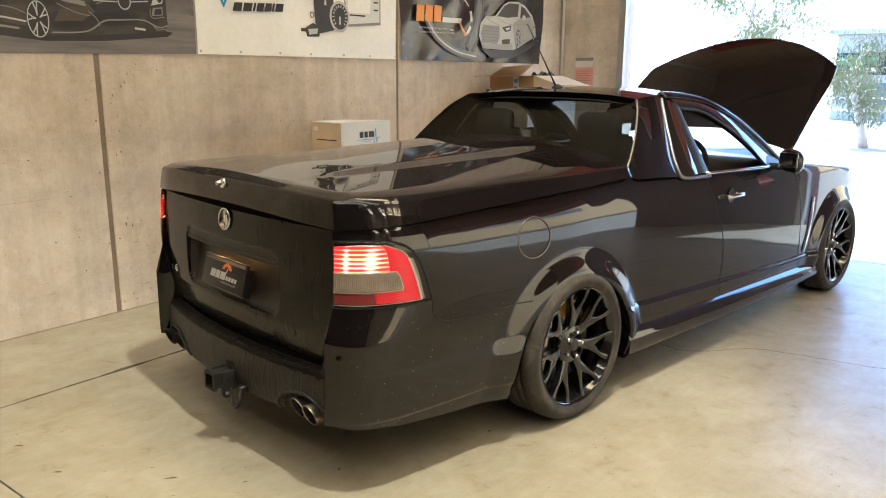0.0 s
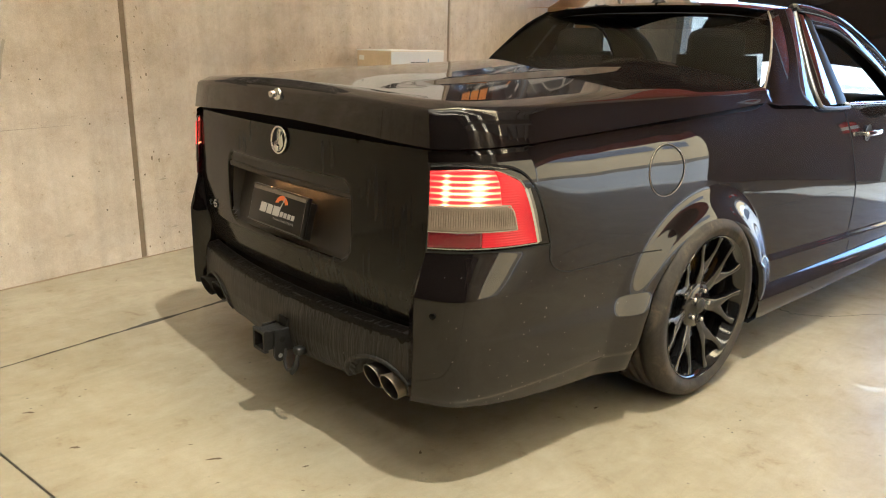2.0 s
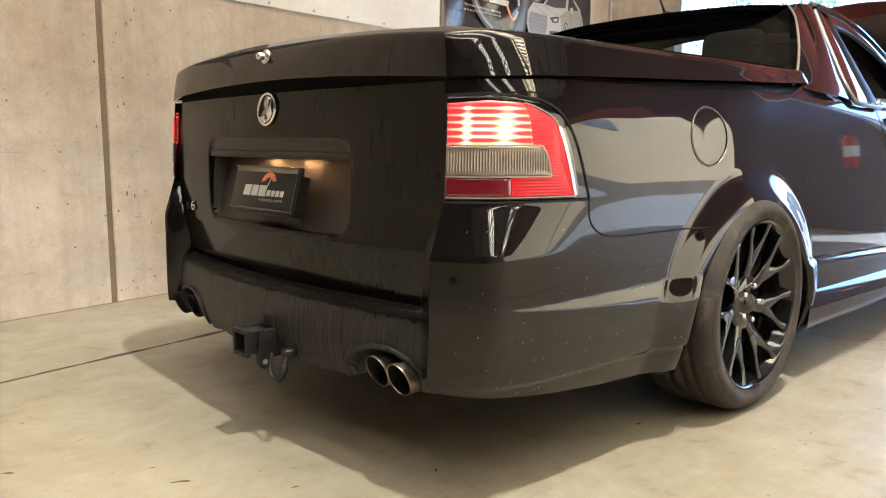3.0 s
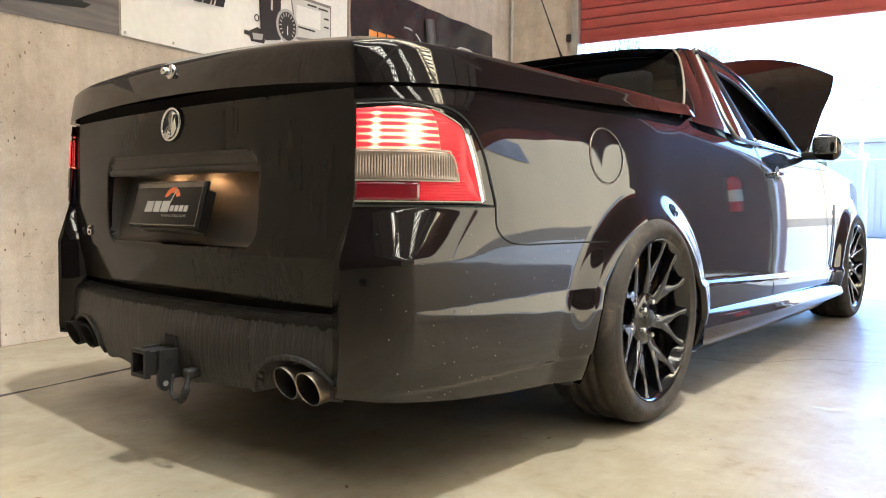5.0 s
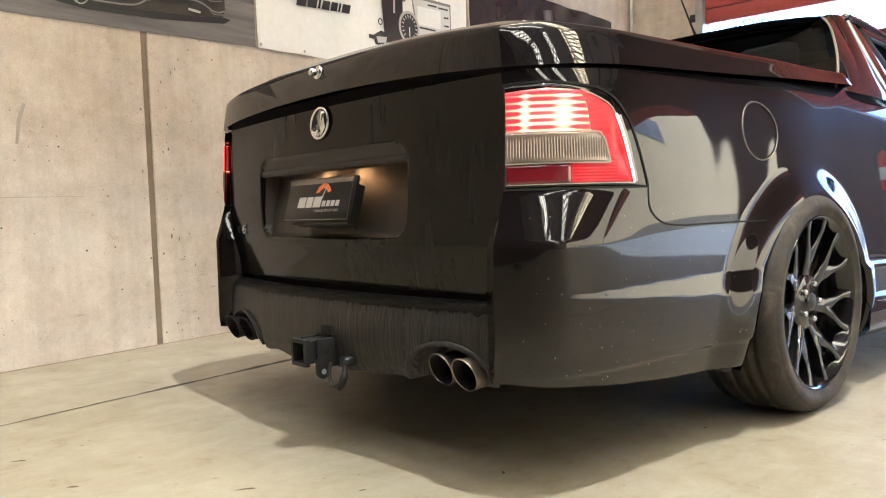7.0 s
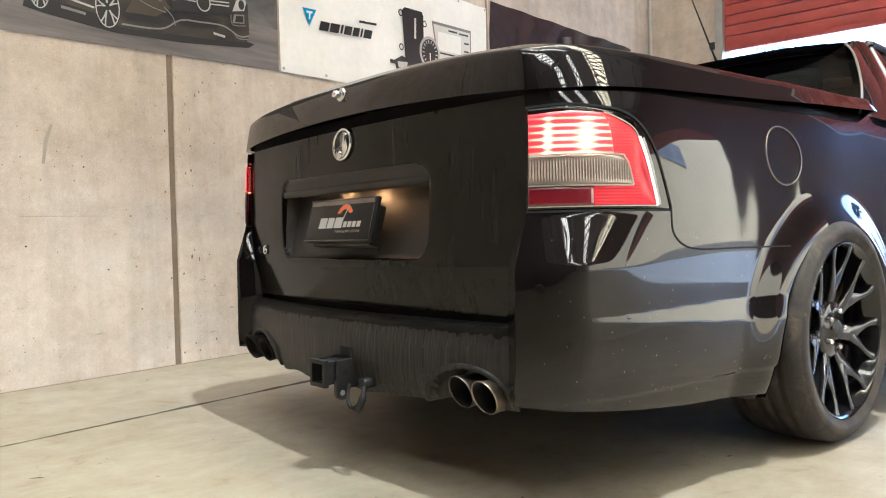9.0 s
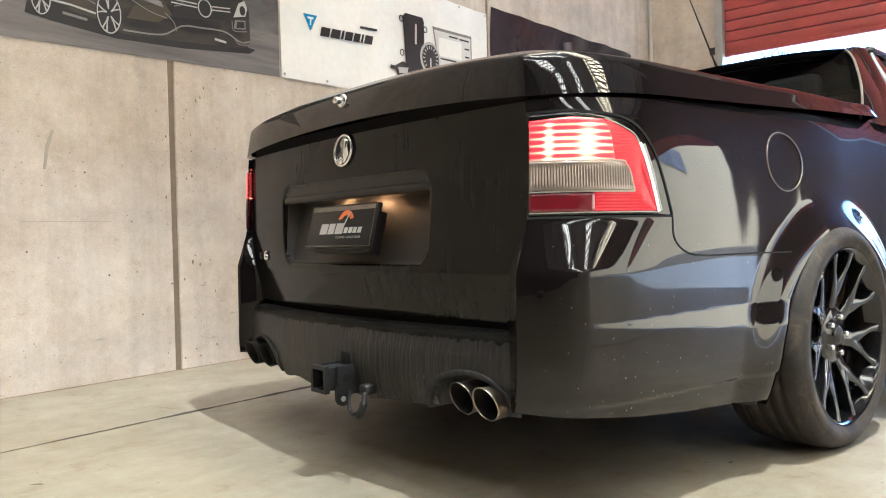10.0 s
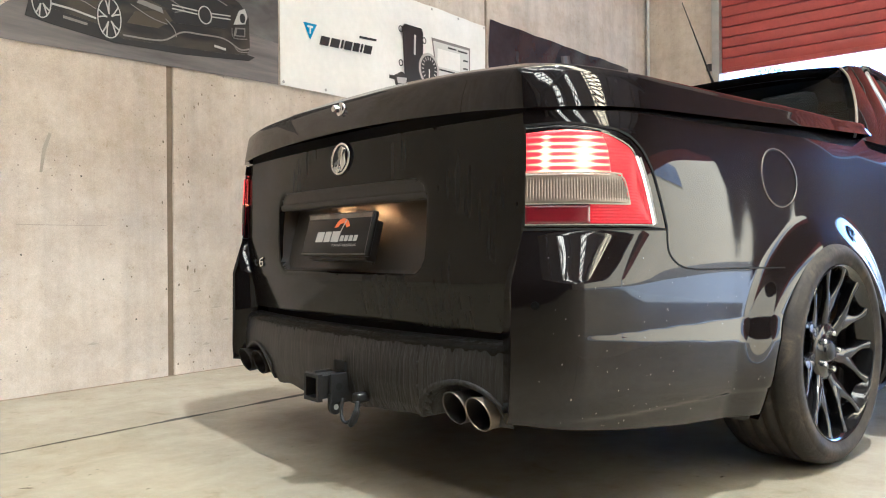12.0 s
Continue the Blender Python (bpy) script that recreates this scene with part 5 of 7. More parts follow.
# ---- wheels ----
def make_wheel():
    w = 0.125
    prof = [(0.252, -w), (0.280, -w - 0.006), (0.312, -w + 0.002), (0.327, -w + 0.020), (0.333, -w + 0.045)]
    for g in (-0.06, -0.02, 0.02, 0.06):
        prof += [(0.3345, g - 0.006), (0.328, g - 0.005), (0.328, g + 0.005), (0.3345, g + 0.006)]
    prof += [(0.333, w - 0.045), (0.3305, w - 0.026), (0.324, w - 0.012), (0.312, w - 0.001), (0.309, w + 0.0005), (0.3075, w + 0.0035), (0.295, w + 0.0065), (0.283, w + 0.006), (0.281, w + 0.0035), (0.270, w + 0.002), (0.263, w - 0.004)]
    tyre = lathe(prof, 120)
    rim = lathe([(0.252, -w), (0.232, -0.09), (0.228, 0.04), (0.238, w - 0.040), (0.246, w - 0.018), (0.252, w - 0.009), (0.2555, w - 0.003), (0.2600, w - 0.0005), (0.2625, w - 0.003), (0.2620, w - 0.012), (0.252, w - 0.02)], 120)
    return tyre, rim


def spoke(angle):
    """One forked spoke: a short stem that opens in a rounded fork to two thin curved arms."""
    pieces = []
    for sg in (1, -1):
        rows = []
        for t in np.linspace(0, 1, 26):
            r = 0.046 + t * 0.206
            a = sg * 0.224 * math.sin(0.5 * math.pi * min(max((r - 0.118) / 0.112, 0.0), 1.0)) ** 1.1
            lean = sg * 0.004 * (1 - smoothstep(0.09, 0.15, r))
            wd = 0.0190 + 0.003 * smoothstep(0.06, 0.13, r) - 0.0110 * smoothstep(0.135, 0.190, r) + 0.004 * smoothstep(0.222, 0.252, r)
            h = 0.082 + 0.034 * t ** 1.2 - 0.008 * (1 - t) ** 2
            dp = 0.040 - 0.010 * t
            rows.append((r * math.cos(a), r * math.sin(a) + lean, wd, h, dp))
        v, f, n = [], [], 8
        for i, (x, y, wd, h, dp) in enumerate(rows):
            b, c = rows[max(i - 1, 0)], rows[min(i + 1, len(rows) - 1)]
            l = math.hypot(c[0] - b[0], c[1] - b[1])
            nx, ny = -(c[1] - b[1]) / l, (c[0] - b[0]) / l
            for o, z in ((-0.85, -dp), (-1.0, -0.010), (-0.86, -0.0030), (-0.55, -0.0005), (0.55, -0.0005), (0.86, -0.0030), (1.0, -0.010), (0.85, -dp)):
                v.append((x + nx * wd * o, y + ny * wd * o, h + z))
        for i in range(len(rows) - 1):
            f += [(i * n + k, (i + 1) * n + k, (i + 1) * n + (k + 1) % n, i * n + (k + 1) % n) for k in range(n)]
        pieces.append((v, f))
    return moved(Matrix.Rotation(angle, 4, "Z"), merged(*pieces))


TYRE, RIMBARREL = make_wheel()
HUB = lathe([(0.0, 0.094), (0.028, 0.094), (0.032, 0.090), (0.034, 0.084), (0.076, 0.0825), (0.086, 0.078), (0.091, 0.068), (0.088, 0.05), (0.06, 0.03)], 48)
for sg in (1, -1):
    for y in (1.180, 4.175):
        m = Matrix.Translation((sg * 0.784, y, 0.325)) @ Matrix.Scale(0.978, 4) @ Matrix.Rotation(sg * math.pi / 2, 4, "Y") @ Matrix.Rotation(0 if sg > 0 else math.pi, 4, "Z")
        wheel = edged(part("wheel", moved(m, RIMBARREL), RIM, car, "gloss black alloy wheel with seven forked spokes"), 40)
        for k in range(7):
            edged(part("spoke", moved(m, spoke(math.pi + k * 2 * math.pi / 7)), RIM, wheel), 40)
        part("hub", moved(m, HUB), RIM, wheel)
        part("tyre", moved(m, TYRE), RUBBER, wheel, "worn low-profile tyre")
        part("brake_disc", moved(m, lathe([(0.08, 0.030), (0.175, 0.030), (0.175, 0.004), (0.08, 0.004)], 48)), DISC, wheel)
        part("brake_caliper", moved(m, merged(grid(lambda u, v: ((0.125 + 0.065 * v) * math.cos(2.6 + u * 1.0), (0.125 + 0.065 * v) * math.sin(2.6 + u * 1.0), 0.05), 10, 3), grid(lambda u, v: (0.19 * math.cos(2.6 + u * 1.0), 0.19 * math.sin(2.6 + u * 1.0), 0.05 - 0.07 * v), 10, 3))), YELLOW, wheel, "yellow painted caliper")
        part("wheel_back", moved(m, lathe([(0.0, -0.02), (0.235, -0.02)], 32)), SOOT, wheel)
        for k in range(5):
            a = 2 * math.pi * k / 5 + 0.3
            part("wheel_nut", moved(m @ Matrix.Translation((0.056 * math.cos(a), 0.056 * math.sin(a), 0.078)), lathe([(0.0, 0.022), (0.007, 0.022), (0.0095, 0.018), (0.0095, 0.0)], 6)), CHROME, wheel)
        part("centre_cap", moved(m, lathe([(0.0, 0.098), (0.024, 0.097), (0.027, 0.093)], 32)), TRIM, wheel)


# ---- tail lamps ----
RED = glowing("red_lens", (0.50, 0.010, 0.014), 0.045)
RED.node_tree.nodes["Principled BSDF"].inputs["Roughness"].default_value = 0.15
PALE_FRAME = material("pale_lens_edge", (0.33, 0.285, 0.245), 0.25)
GREY_BAND = material("smoked_lens_edge", (0.16, 0.15, 0.14), 0.12, 0, 0, 1, 0, 1.0)
DEEPRED = material("dark_red_lens", (0.14, 0.006, 0.012), 0.10, 0.0, 0.0, 1, 0, 1.0)
CLEARLENS = material("ribbed_clear_lens", (0.25, 0.205, 0.165), 0.14, 0.3, 0.25, 30, 0, 1.0)
LIT = glowing("lit_red_lens", (1.0, 0.03, 0.015), 1.0)
nt = LIT.node_tree
bsdf = nt.nodes["Principled BSDF"]
bsdf.inputs["Base Color"].default_value = (0.30, 0.006, 0.006, 1)
tc, sep = nt.nodes.new("ShaderNodeTexCoord"), nt.nodes.new("ShaderNodeSeparateXYZ")
nt.links.new(tc.outputs["Object"], sep.inputs[0])


def node(op, a, b=0.0, c=0.0):
    n = nt.nodes.new("ShaderNodeMath")
    n.operation = op
    for k, v in enumerate((a, b, c)):
        if isinstance(v, (int, float)):
            n.inputs[k].default_value = v
        else:
            nt.links.new(v, n.inputs[k])
    return n.outputs[0]


rows_ = node("POWER", node("MULTIPLY_ADD", node("SINE", node("MULTIPLY", sep.outputs["Z"], 2 * math.pi / 0.0150)), 0.5, 0.5), 2.0)
side_ = node("ABSOLUTE", sep.outputs["X"])
bulb = [node("EXPONENT", node("MULTIPLY", node("POWER", node("DIVIDE", node("SUBTRACT", side_, x), w), 2.0), -1.0)) for x, w in ((0.713, 0.007), (0.768, 0.010), (0.745, 0.060))]
high = node("EXPONENT", node("MULTIPLY", node("POWER", node("DIVIDE", node("SUBTRACT", sep.outputs["Z"], 0.832), 0.046), 2.0), -1.0))
hot = node("MULTIPLY", high, node("MULTIPLY_ADD", bulb[2], 0.5, node("MULTIPLY", node("ADD", bulb[0], bulb[1]), 0.9)))
level = node("MULTIPLY_ADD", node("MULTIPLY", hot, node("MULTIPLY_ADD", rows_, 0.62, 0.38)), 1.0, node("MULTIPLY_ADD", rows_, 0.15, 0.05))
heat = nt.nodes.new("ShaderNodeValToRGB")
heat.color_ramp.elements[0].color, heat.color_ramp.elements[1].color = (1.0, 0.022, 0.016, 1), (1.0, 0.52, 0.12, 1)
heat.color_ramp.elements[0].position, heat.color_ramp.elements[1].position = 0.22, 0.85
nt.links.new(level, heat.inputs["Fac"])
nt.links.new(heat.outputs["Color"], bsdf.inputs["Emission Color"])
nt.links.new(node("MULTIPLY", level, 1.5), bsdf.inputs["Emission Strength"])
LENS = ([0.005, 0.091, 0.174, 0.201, 0.242, 0.258, 0.281, 0.306], [0.884, 0.890, 0.885, 0.875, 0.855, 0.834, 0.773, 0.686])


def lens_top(s):
    return float(np.interp(s, *LENS))


for sg in (1, -1):
    lamp = part("tail_lamp", patch(START + 0.001, LIGHT_END - 0.002, LIGHT_FOOT + 0.002, lambda s: max(light_top(s) - 0.0025, LIGHT_FOOT + 0.003), -0.0012, 60, 30, sg), PAINT, car, "lit red and clear tail lamp in a black surround")
    part("red_lens", patch(0.134, 0.305, 0.686, lens_top, 0.0010, 40, 110, sg, lambda s, z: 0.0005 * math.sin(z * 2 * math.pi / 0.0068)), RED, lamp, "ribbed red lens band")
    part("lit_lens", patch(START + 0.005, 0.186, 0.797, lambda s: min(lens_top(s), float(np.interp(s, [0.165, 0.178, 0.183, 0.186], [0.89, 0.862, 0.842, 0.80]))), 0.003, 40, 12, sg), LIT, lamp, "glowing red lamp section")
    part("clear_lens", patch(START + 0.004, 0.233, 0.730, lambda s: float(np.interp(s, [0, 0.20, 0.213, 0.222, 0.233], [0.7945, 0.7945, 0.788, 0.774, 0.733])), 0.004, 240, 14, sg, lambda s, z: 0.0011 * math.sin(s * 2 * math.pi / 0.0064) * float(smoothstep(0.738, 0.743, z) * smoothstep(0.786, 0.780, z))), CLEARLENS, lamp, "ribbed clear reversing lamp section")
    part("lens_frame", merged(ribbon([(START + 0.004, 0.7955), (0.10, 0.7955), (0.20, 0.7955), (0.213, 0.789), (0.223, 0.774), (0.2345, 0.7295)], 0.0035, 0.0055, sg, 60), ribbon([(START + 0.004, 0.729), (0.12, 0.729), (0.2345, 0.729)], 0.003, 0.0055, sg, 30)), PALE_FRAME, lamp, "pale edge of the clear lens")
    part("lower_lens", patch(START + 0.004, 0.134, 0.686, 0.7265, 0.002, 20, 6, sg), DEEPRED, lamp)
    part("lens_rim", ribbon([(START + 0.004, 0.684), (0.15, 0.684), (0.308, 0.684)], 0.0025, 0.002, sg, 40), PALE_FRAME, lamp)
    part("lens_rim", ribbon([(0.17, 0.887), (0.201, 0.877), (0.242, 0.857), (0.258, 0.836)], 0.003, 0.0025, sg, 30), PALE_FRAME, lamp)
    part("edge_band", ribbon([(0.270, 0.834), (0.293, 0.773), (0.304, 0.73), (0.316, 0.686)], 0.010, 0.0012, sg, 30), GREY_BAND, lamp, "smoked clear edge of the lens")
    part("chrome_strip", ribbon([(0.259, 0.836), (0.272, 0.805), (0.283, 0.773), (0.296, 0.73), (0.308, 0.685)], 0.0075, 0.003, sg, 30), CHROME, lamp, "bright strip round the lens")
    part("lamp_gap", merged(ribbon([(s, LIGHT_FOOT) for s in np.linspace(START, LIGHT_END, 8)], 0.005, 0.001, sg), ribbon([(s, light_top(s)) for s in np.linspace(START, LIGHT_END, 16)], 0.005, 0.001, sg, 60)), GAP, lamp)

def lettering(words, width, height):
    """Words in the plain font as a flat sheet, x to the right and z up, from the lower left corner."""
    data = bpy.data.curves.new("lettering", "FONT")
    data.body = words
    holder_ = bpy.data.objects.new("lettering", data)
    me = bpy.data.meshes.new_from_object(holder_)
    vs, fs = [tuple(v.co) for v in me.vertices], [tuple(p.vertices) for p in me.polygons]
    for store, block in ((bpy.data.objects, holder_), (bpy.data.curves, data), (bpy.data.meshes, me)):
        store.remove(block)
    lo, hi = np.min(vs, axis=0), np.max(vs, axis=0)
    return [((x - lo[0]) / (hi[0] - lo[0]) * width, 0.0, (y - lo[1]) / (hi[1] - lo[1]) * height) for x, y, _ in vs], fs


# ---- plate, badge, tow hitch, exhausts ----
PLATE_BLACK = material("plate_black", (0.012, 0.011, 0.011), 0.35, 0, 0.2, 20)
PLATE_BLACK.node_tree.nodes["Principled BSDF"].inputs["Specular IOR Level"].default_value = 0.25
pm = Matrix.Translation((0.020, 0.031, 0.676)) @ Matrix.Rotation(radians(-15), 4, "X") @ Matrix.Diagonal((0.965, 1.0, 0.885, 1.0))
holder = part("number_plate", box(-0.172, 0.172, -0.004, 0.010, -0.070, 0.070, 0.004, pm), PLATE_BLACK, car, "black trade plate in a clear holder")
part("plate_bracket", box(-0.150, 0.150, 0.010, 0.045, -0.078, 0.050, 0.004, pm), TRIM, holder, smooth=False)
oval = [(0.043 * math.cos(a) + 0.007 * math.sin(a), 0.042 * math.sin(a)) for a in np.linspace(0, 2 * math.pi, 33)[:-1]]
badge = part("badge", moved(pose(0, 0.060, 0.890), tube([(x, -0.004, z) for x, z in oval + oval[:1]], 0.0045, 6, False)), CHROME, gate, "oval chrome maker's badge")
part("badge_ground", moved(pose(0, 0.060, 0.890), plate([(x * 0.95, z * 0.95) for x, z in oval], -0.003, 0.004)), PLATE_BLACK, badge)

# print on the plate: bars and a dial arc
def on_plate(name, points, d, mat):
    vs, fs = plate(points, -0.0042 - d, -0.0042 - d + 0.0008)
    return part(name, moved(pm, (vs, fs)), mat, holder, smooth=False)


PLATE_WHITE = material("plate_white", (0.42, 0.40, 0.38), 0.5)
PLATE_ORANGE = material("plate_orange", (0.80, 0.20, 0.03), 0.5)
SLEEVE = material("dusty_clear_sleeve", (0.16, 0.14, 0.12), 0.3, 0, 0.4, 40, 0, 0.5)
x = -0.105
for w in (0.038, 0.032, 0.040):
    on_plate("lettering_bar", [(x, -0.026), (x + w, -0.026), (x + w + 0.005, 0.008), (x + 0.005, 0.008)], 0.001, PLATE_WHITE)
    x += w + 0.006
for k in range(4):
    on_plate("lettering_bar", [(0.024 + k * 0.023, -0.024), (0.041 + k * 0.023, -0.024), (0.044 + k * 0.023, -0.006), (0.027 + k * 0.023, -0.006)], 0.001, PLATE_WHITE)
part("lettering", moved(pm @ Matrix.Translation((-0.012, -0.0056, -0.041)), lettering("TUNING SOLUTIONS", 0.125, 0.0075)), PLATE_WHITE, holder, smooth=False)
arc = [(0.024 + r * math.cos(a), 0.010 + r * math.sin(a)) for r, a in [(0.040, t) for t in np.linspace(0.35, 2.9, 14)] + [(0.024, t) for t in np.linspace(2.6, 0.45, 14)]]
on_plate("dial_arc", arc, 0.001, PLATE_ORANGE)
on_plate("dial_needle", [(0.012, -0.010), (0.018, -0.010), (0.044, 0.046), (0.041, 0.047)], 0.002, PLATE_WHITE)
on_plate("sleeve_edge", [(-0.166, 0.050), (0.166, 0.050), (0.166, 0.066), (-0.166, 0.066)], 0.001, SLEEVE)
for pts in ([(-0.170, -0.068), (0.170, -0.068), (0.170, -0.064), (-0.170, -0.064)], [(0.164, -0.064), (0.168, -0.064), (0.168, 0.064), (0.164, 0.064)], [(-0.170, 0.064), (0.170, 0.064), (0.170, 0.068), (-0.170, 0.068)]):
    on_plate("frame_edge", pts, 0.003, DARKGLASS)
part("plate_screw", moved(pose(0.155, 0.055, 0.605), tube([(0, 0, -0.012), (0, 0, 0.02)], 0.004, 6)), TRIM, holder)

# lamps under the brow that light the plate
part("brow_lip", ([(x, gate_y(x, 0.765) + d, z + 0.0012 * (abs(x) / 0.36) ** 6) for x in np.linspace(-0.378, 0.354, 41) for d, z in ((0.0055, 0.7745), (0.0035, 0.7680), (0.0045, 0.7590), (0.0080, 0.7560), (0.0125, 0.7570), (0.0135, 0.7700))],
                  [(i * 6 + j, (i + 1) * 6 + j, (i + 1) * 6 + j + 1, i * 6 + j + 1) for i in range(40) for j in range(5)]), RECESS, gate, "rounded brow over the plate")
PLATE_GLOW = glowing("plate_lamp_glow", (1.0, 0.42, 0.09), 15.0)
for x in (-0.115, 0.070):
    lamp = part("plate_lamp", box(x - 0.030, x + 0.030, 0.066, 0.100, 0.7625, 0.770, 0.003), TRIM, gate, smooth=False)
    part("lamp_lens", box(x - 0.016, x + 0.016, 0.072, 0.094, 0.7600, 0.7622, 0.001), PLATE_GLOW, lamp, "small lit plate lamp", smooth=False)

# raised work on the badge, and the small model badge
part("badge_relief", moved(pose(0, 0.0575, 0.888) @ Matrix.Diagonal((1.5, 1.0, 0.98, 1.0)), merged(plate([(-0.018, -0.030), (0.004, -0.034), (0.018, -0.012), (0.014, 0.016), (0.020, 0.030), (0.004, 0.040), (-0.008, 0.022), (-0.004, 0.002), (-0.020, -0.008)], -0.004, 0.0), plate([(-0.010 + 0.011 * math.cos(a), -0.026 + 0.012 * math.sin(a)) for a in np.linspace(0, 6.0, 12)], -0.006, -0.0041))), CHROME, badge)
y = float(gate_y(-0.54, 0.592)) - 0.003
curl = [(0.010, 0.013), (0.003, 0.014), (-0.006, 0.009), (-0.010, 0.0), (-0.008, -0.009), (0.0, -0.013), (0.009, -0.009), (0.010, -0.002), (0.003, 0.003), (-0.006, 0.0), (-0.009, -0.004)]
part("model_mark", tube([(-0.524 + px, y, 0.592 + pz) for px, pz in curve(curl, 40)], 0.0026, 6), CHROME, gate)
part("model_mark", tube([(-0.562 + px, y, 0.592 + pz) for px, pz in ((-0.009, 0.004), (0.0, 0.009), (0.009, 0.006), (-0.007, -0.004), (0.002, -0.010), (0.010, -0.006))], 0.0022, 6), RUSTY, gate)

# tow hitch: receiver tube with collar, side plates, pin hole and chain loop
hx, hy, hz = 0.052, -0.077, 0.268
hitch = part("tow_hitch", ([(hx + a * r, y, hz + b * r) for y, r in ((0.10, 0.030), (hy + 0.014, 0.030), (hy + 0.014, 0.036), (hy, 0.036), (hy, 0.026), (0.04, 0.026)) for a, b in ((-1, -1), (1, -1), (1, 1), (-1, 1))],
               [(i * 4 + k, i * 4 + (k + 1) % 4, (i + 1) * 4 + (k + 1) % 4, (i + 1) * 4 + k) for i in range(5) for k in range(4)] + [(20, 21, 22, 23)]), RUSTY, car, "worn black steel tow-bar receiver", smooth=False)
part("side_plate", box(hx + 0.0335, hx + 0.044, hy + 0.035, 0.11, hz - 0.045, hz + 0.035, 0.003), RUSTY, hitch, smooth=False)
part("side_plate", box(hx - 0.044, hx - 0.0335, hy + 0.035, 0.11, hz - 0.045, hz + 0.035, 0.003), RUSTY, hitch, smooth=False)
part("mount_plate", box(hx - 0.075, hx + 0.095, 0.035, 0.06, hz - 0.05, hz + 0.028, 0.004), RUSTY, hitch, smooth=False)
# black disc in place of the dark inside of the pin hole
part("pin_hole_shade", moved(pose(hx + 0.0445, hy + 0.06, hz, 0, 90), lathe([(0.0, 0.0), (0.010, 0.0)], 16)), GAP, hitch)
tab = [(hy + 0.052 + 0.019 * math.cos(a), hz - 0.052 + 0.022 * math.sin(a)) for a in np.linspace(math.pi, 2 * math.pi, 13)] + [(hy + 0.071, hz - 0.02), (hy + 0.033, hz - 0.02)]
hole = [(hy + 0.052 + 0.0075 * math.cos(a), hz - 0.054 + 0.0075 * math.sin(a)) for a in np.linspace(0, 2 * math.pi, 17)[:-1]]
part("chain_tab", moved(pose(hx + 0.036, 0, 0, 0, 0, 90), plate(tab, -0.006, 0.006)), RUSTY, hitch, "rounded steel chain tab", smooth=False)
# pale metal disc stands in for the light seen through the hole
part("tab_hole_light", moved(pose(hx + 0.036, 0, 0, 0, 0, 90), plate(hole, -0.0066, 0.0066)), GALV, hitch, "pale disc for the light seen through the tab", smooth=False)
loop = [(hx + 0.058, -0.012, hz - 0.030), (hx + 0.060, -0.020, hz - 0.055), (hx + 0.072, -0.026, hz - 0.078), (hx + 0.092, -0.028, hz - 0.086), (hx + 0.112, -0.024, hz - 0.076), (hx + 0.121, -0.016, hz - 0.056), (hx + 0.120, -0.006, hz - 0.034)]
part("chain_loop", tube(curve(loop, 28), 0.0048, 8), RUSTY, hitch, "hanging steel loop")
part("chain_end", tube(curve([(hx + 0.121, -0.010, hz - 0.030), (hx + 0.126, -0.018, hz - 0.056), (hx + 0.117, -0.024, hz - 0.082), (hx + 0.110, -0.026, hz - 0.090)], 16), [0.007] * 5 + [0.010] * 6 + [0.008] * 6, 8), RUSTY, hitch)
part("plug_socket", box(hx + 0.092, hx + 0.124, -0.010, 0.030, hz - 0.036, hz - 0.010, 0.007), TRIM, hitch)
# no slot is cut: a black block gives its shade
part("slot_shade", box(hx - 0.012, hx + 0.040, 0.0035, 0.02, hz + 0.036, hz + 0.064, 0.003), GAP, valance, "black block for the shaded slot above the tow bar", smooth=False)
part("sensor", moved(pose(0.7215, 0.0675, 0.512, 90, 0, 31), lathe([(0.0, 0.0004), (0.0058, 0.0004), (0.0062, 0.0024), (0.0082, 0.0024), (0.0090, 0.0), (0.0090, -0.006)], 24)), SEAL, right["rear_bumper_corner"])

for sg in (1, -1):
    for x in (0.486, 0.572):
        y0 = 0.046 if x > 0.53 else 0.052
        bright = sg > 0 and x > 0.53
        pipe = lathe([(0.036, 0.26), (0.0375, 0.02), (0.0395, 0.0), (0.040, -0.004), (0.0385, -0.006), (0.0368, -0.003)], 40)
        vs = []
        for v in pipe[0]:
            vs.append((sg * x + v[0], y0 - 0.0 + v[2] - 0.35 * v[1] * (1 if v[2] < 0.1 else 0), 0.262 + v[1]))
        tip = edged(part("exhaust_tip", (vs, pipe[1]), STEEL if bright else SOOTY_STEEL if sg > 0 else SOOT, car, "heat-stained steel exhaust tip" if sg > 0 else "sooty dark exhaust tip"), 60)
        bore = lathe([(0.0368, -0.003), (0.0355, 0.01), (0.035, 0.15)], 40)
        part("pipe_bore", ([(sg * x + v[0], y0 + v[2] - 0.35 * v[1] * (1 if v[2] < 0.1 else 0), 0.262 + v[1]) for v in bore[0]], bore[1]), SOOT, tip)
        part("pipe_inside", moved(pose(sg * x, y0 + 0.15, 0.262, 90), lathe([(0.0, 0.0), (0.036, 0.0)], 24)), SOOT, tip)


# ---- banners on the side wall ----
def on_wall(name, points, d, mat, parent, label="", thick=0.0015):
    """A flat piece on the side wall: outline in (along, up), standing d off it."""
    vs, fs = plate(points, 0, thick)
    vs = [ROOM @ Vector((d + thick - y, x, z)) for x, y, z in vs]
    return part(name, (vs, fs), mat, parent, label, smooth=False)


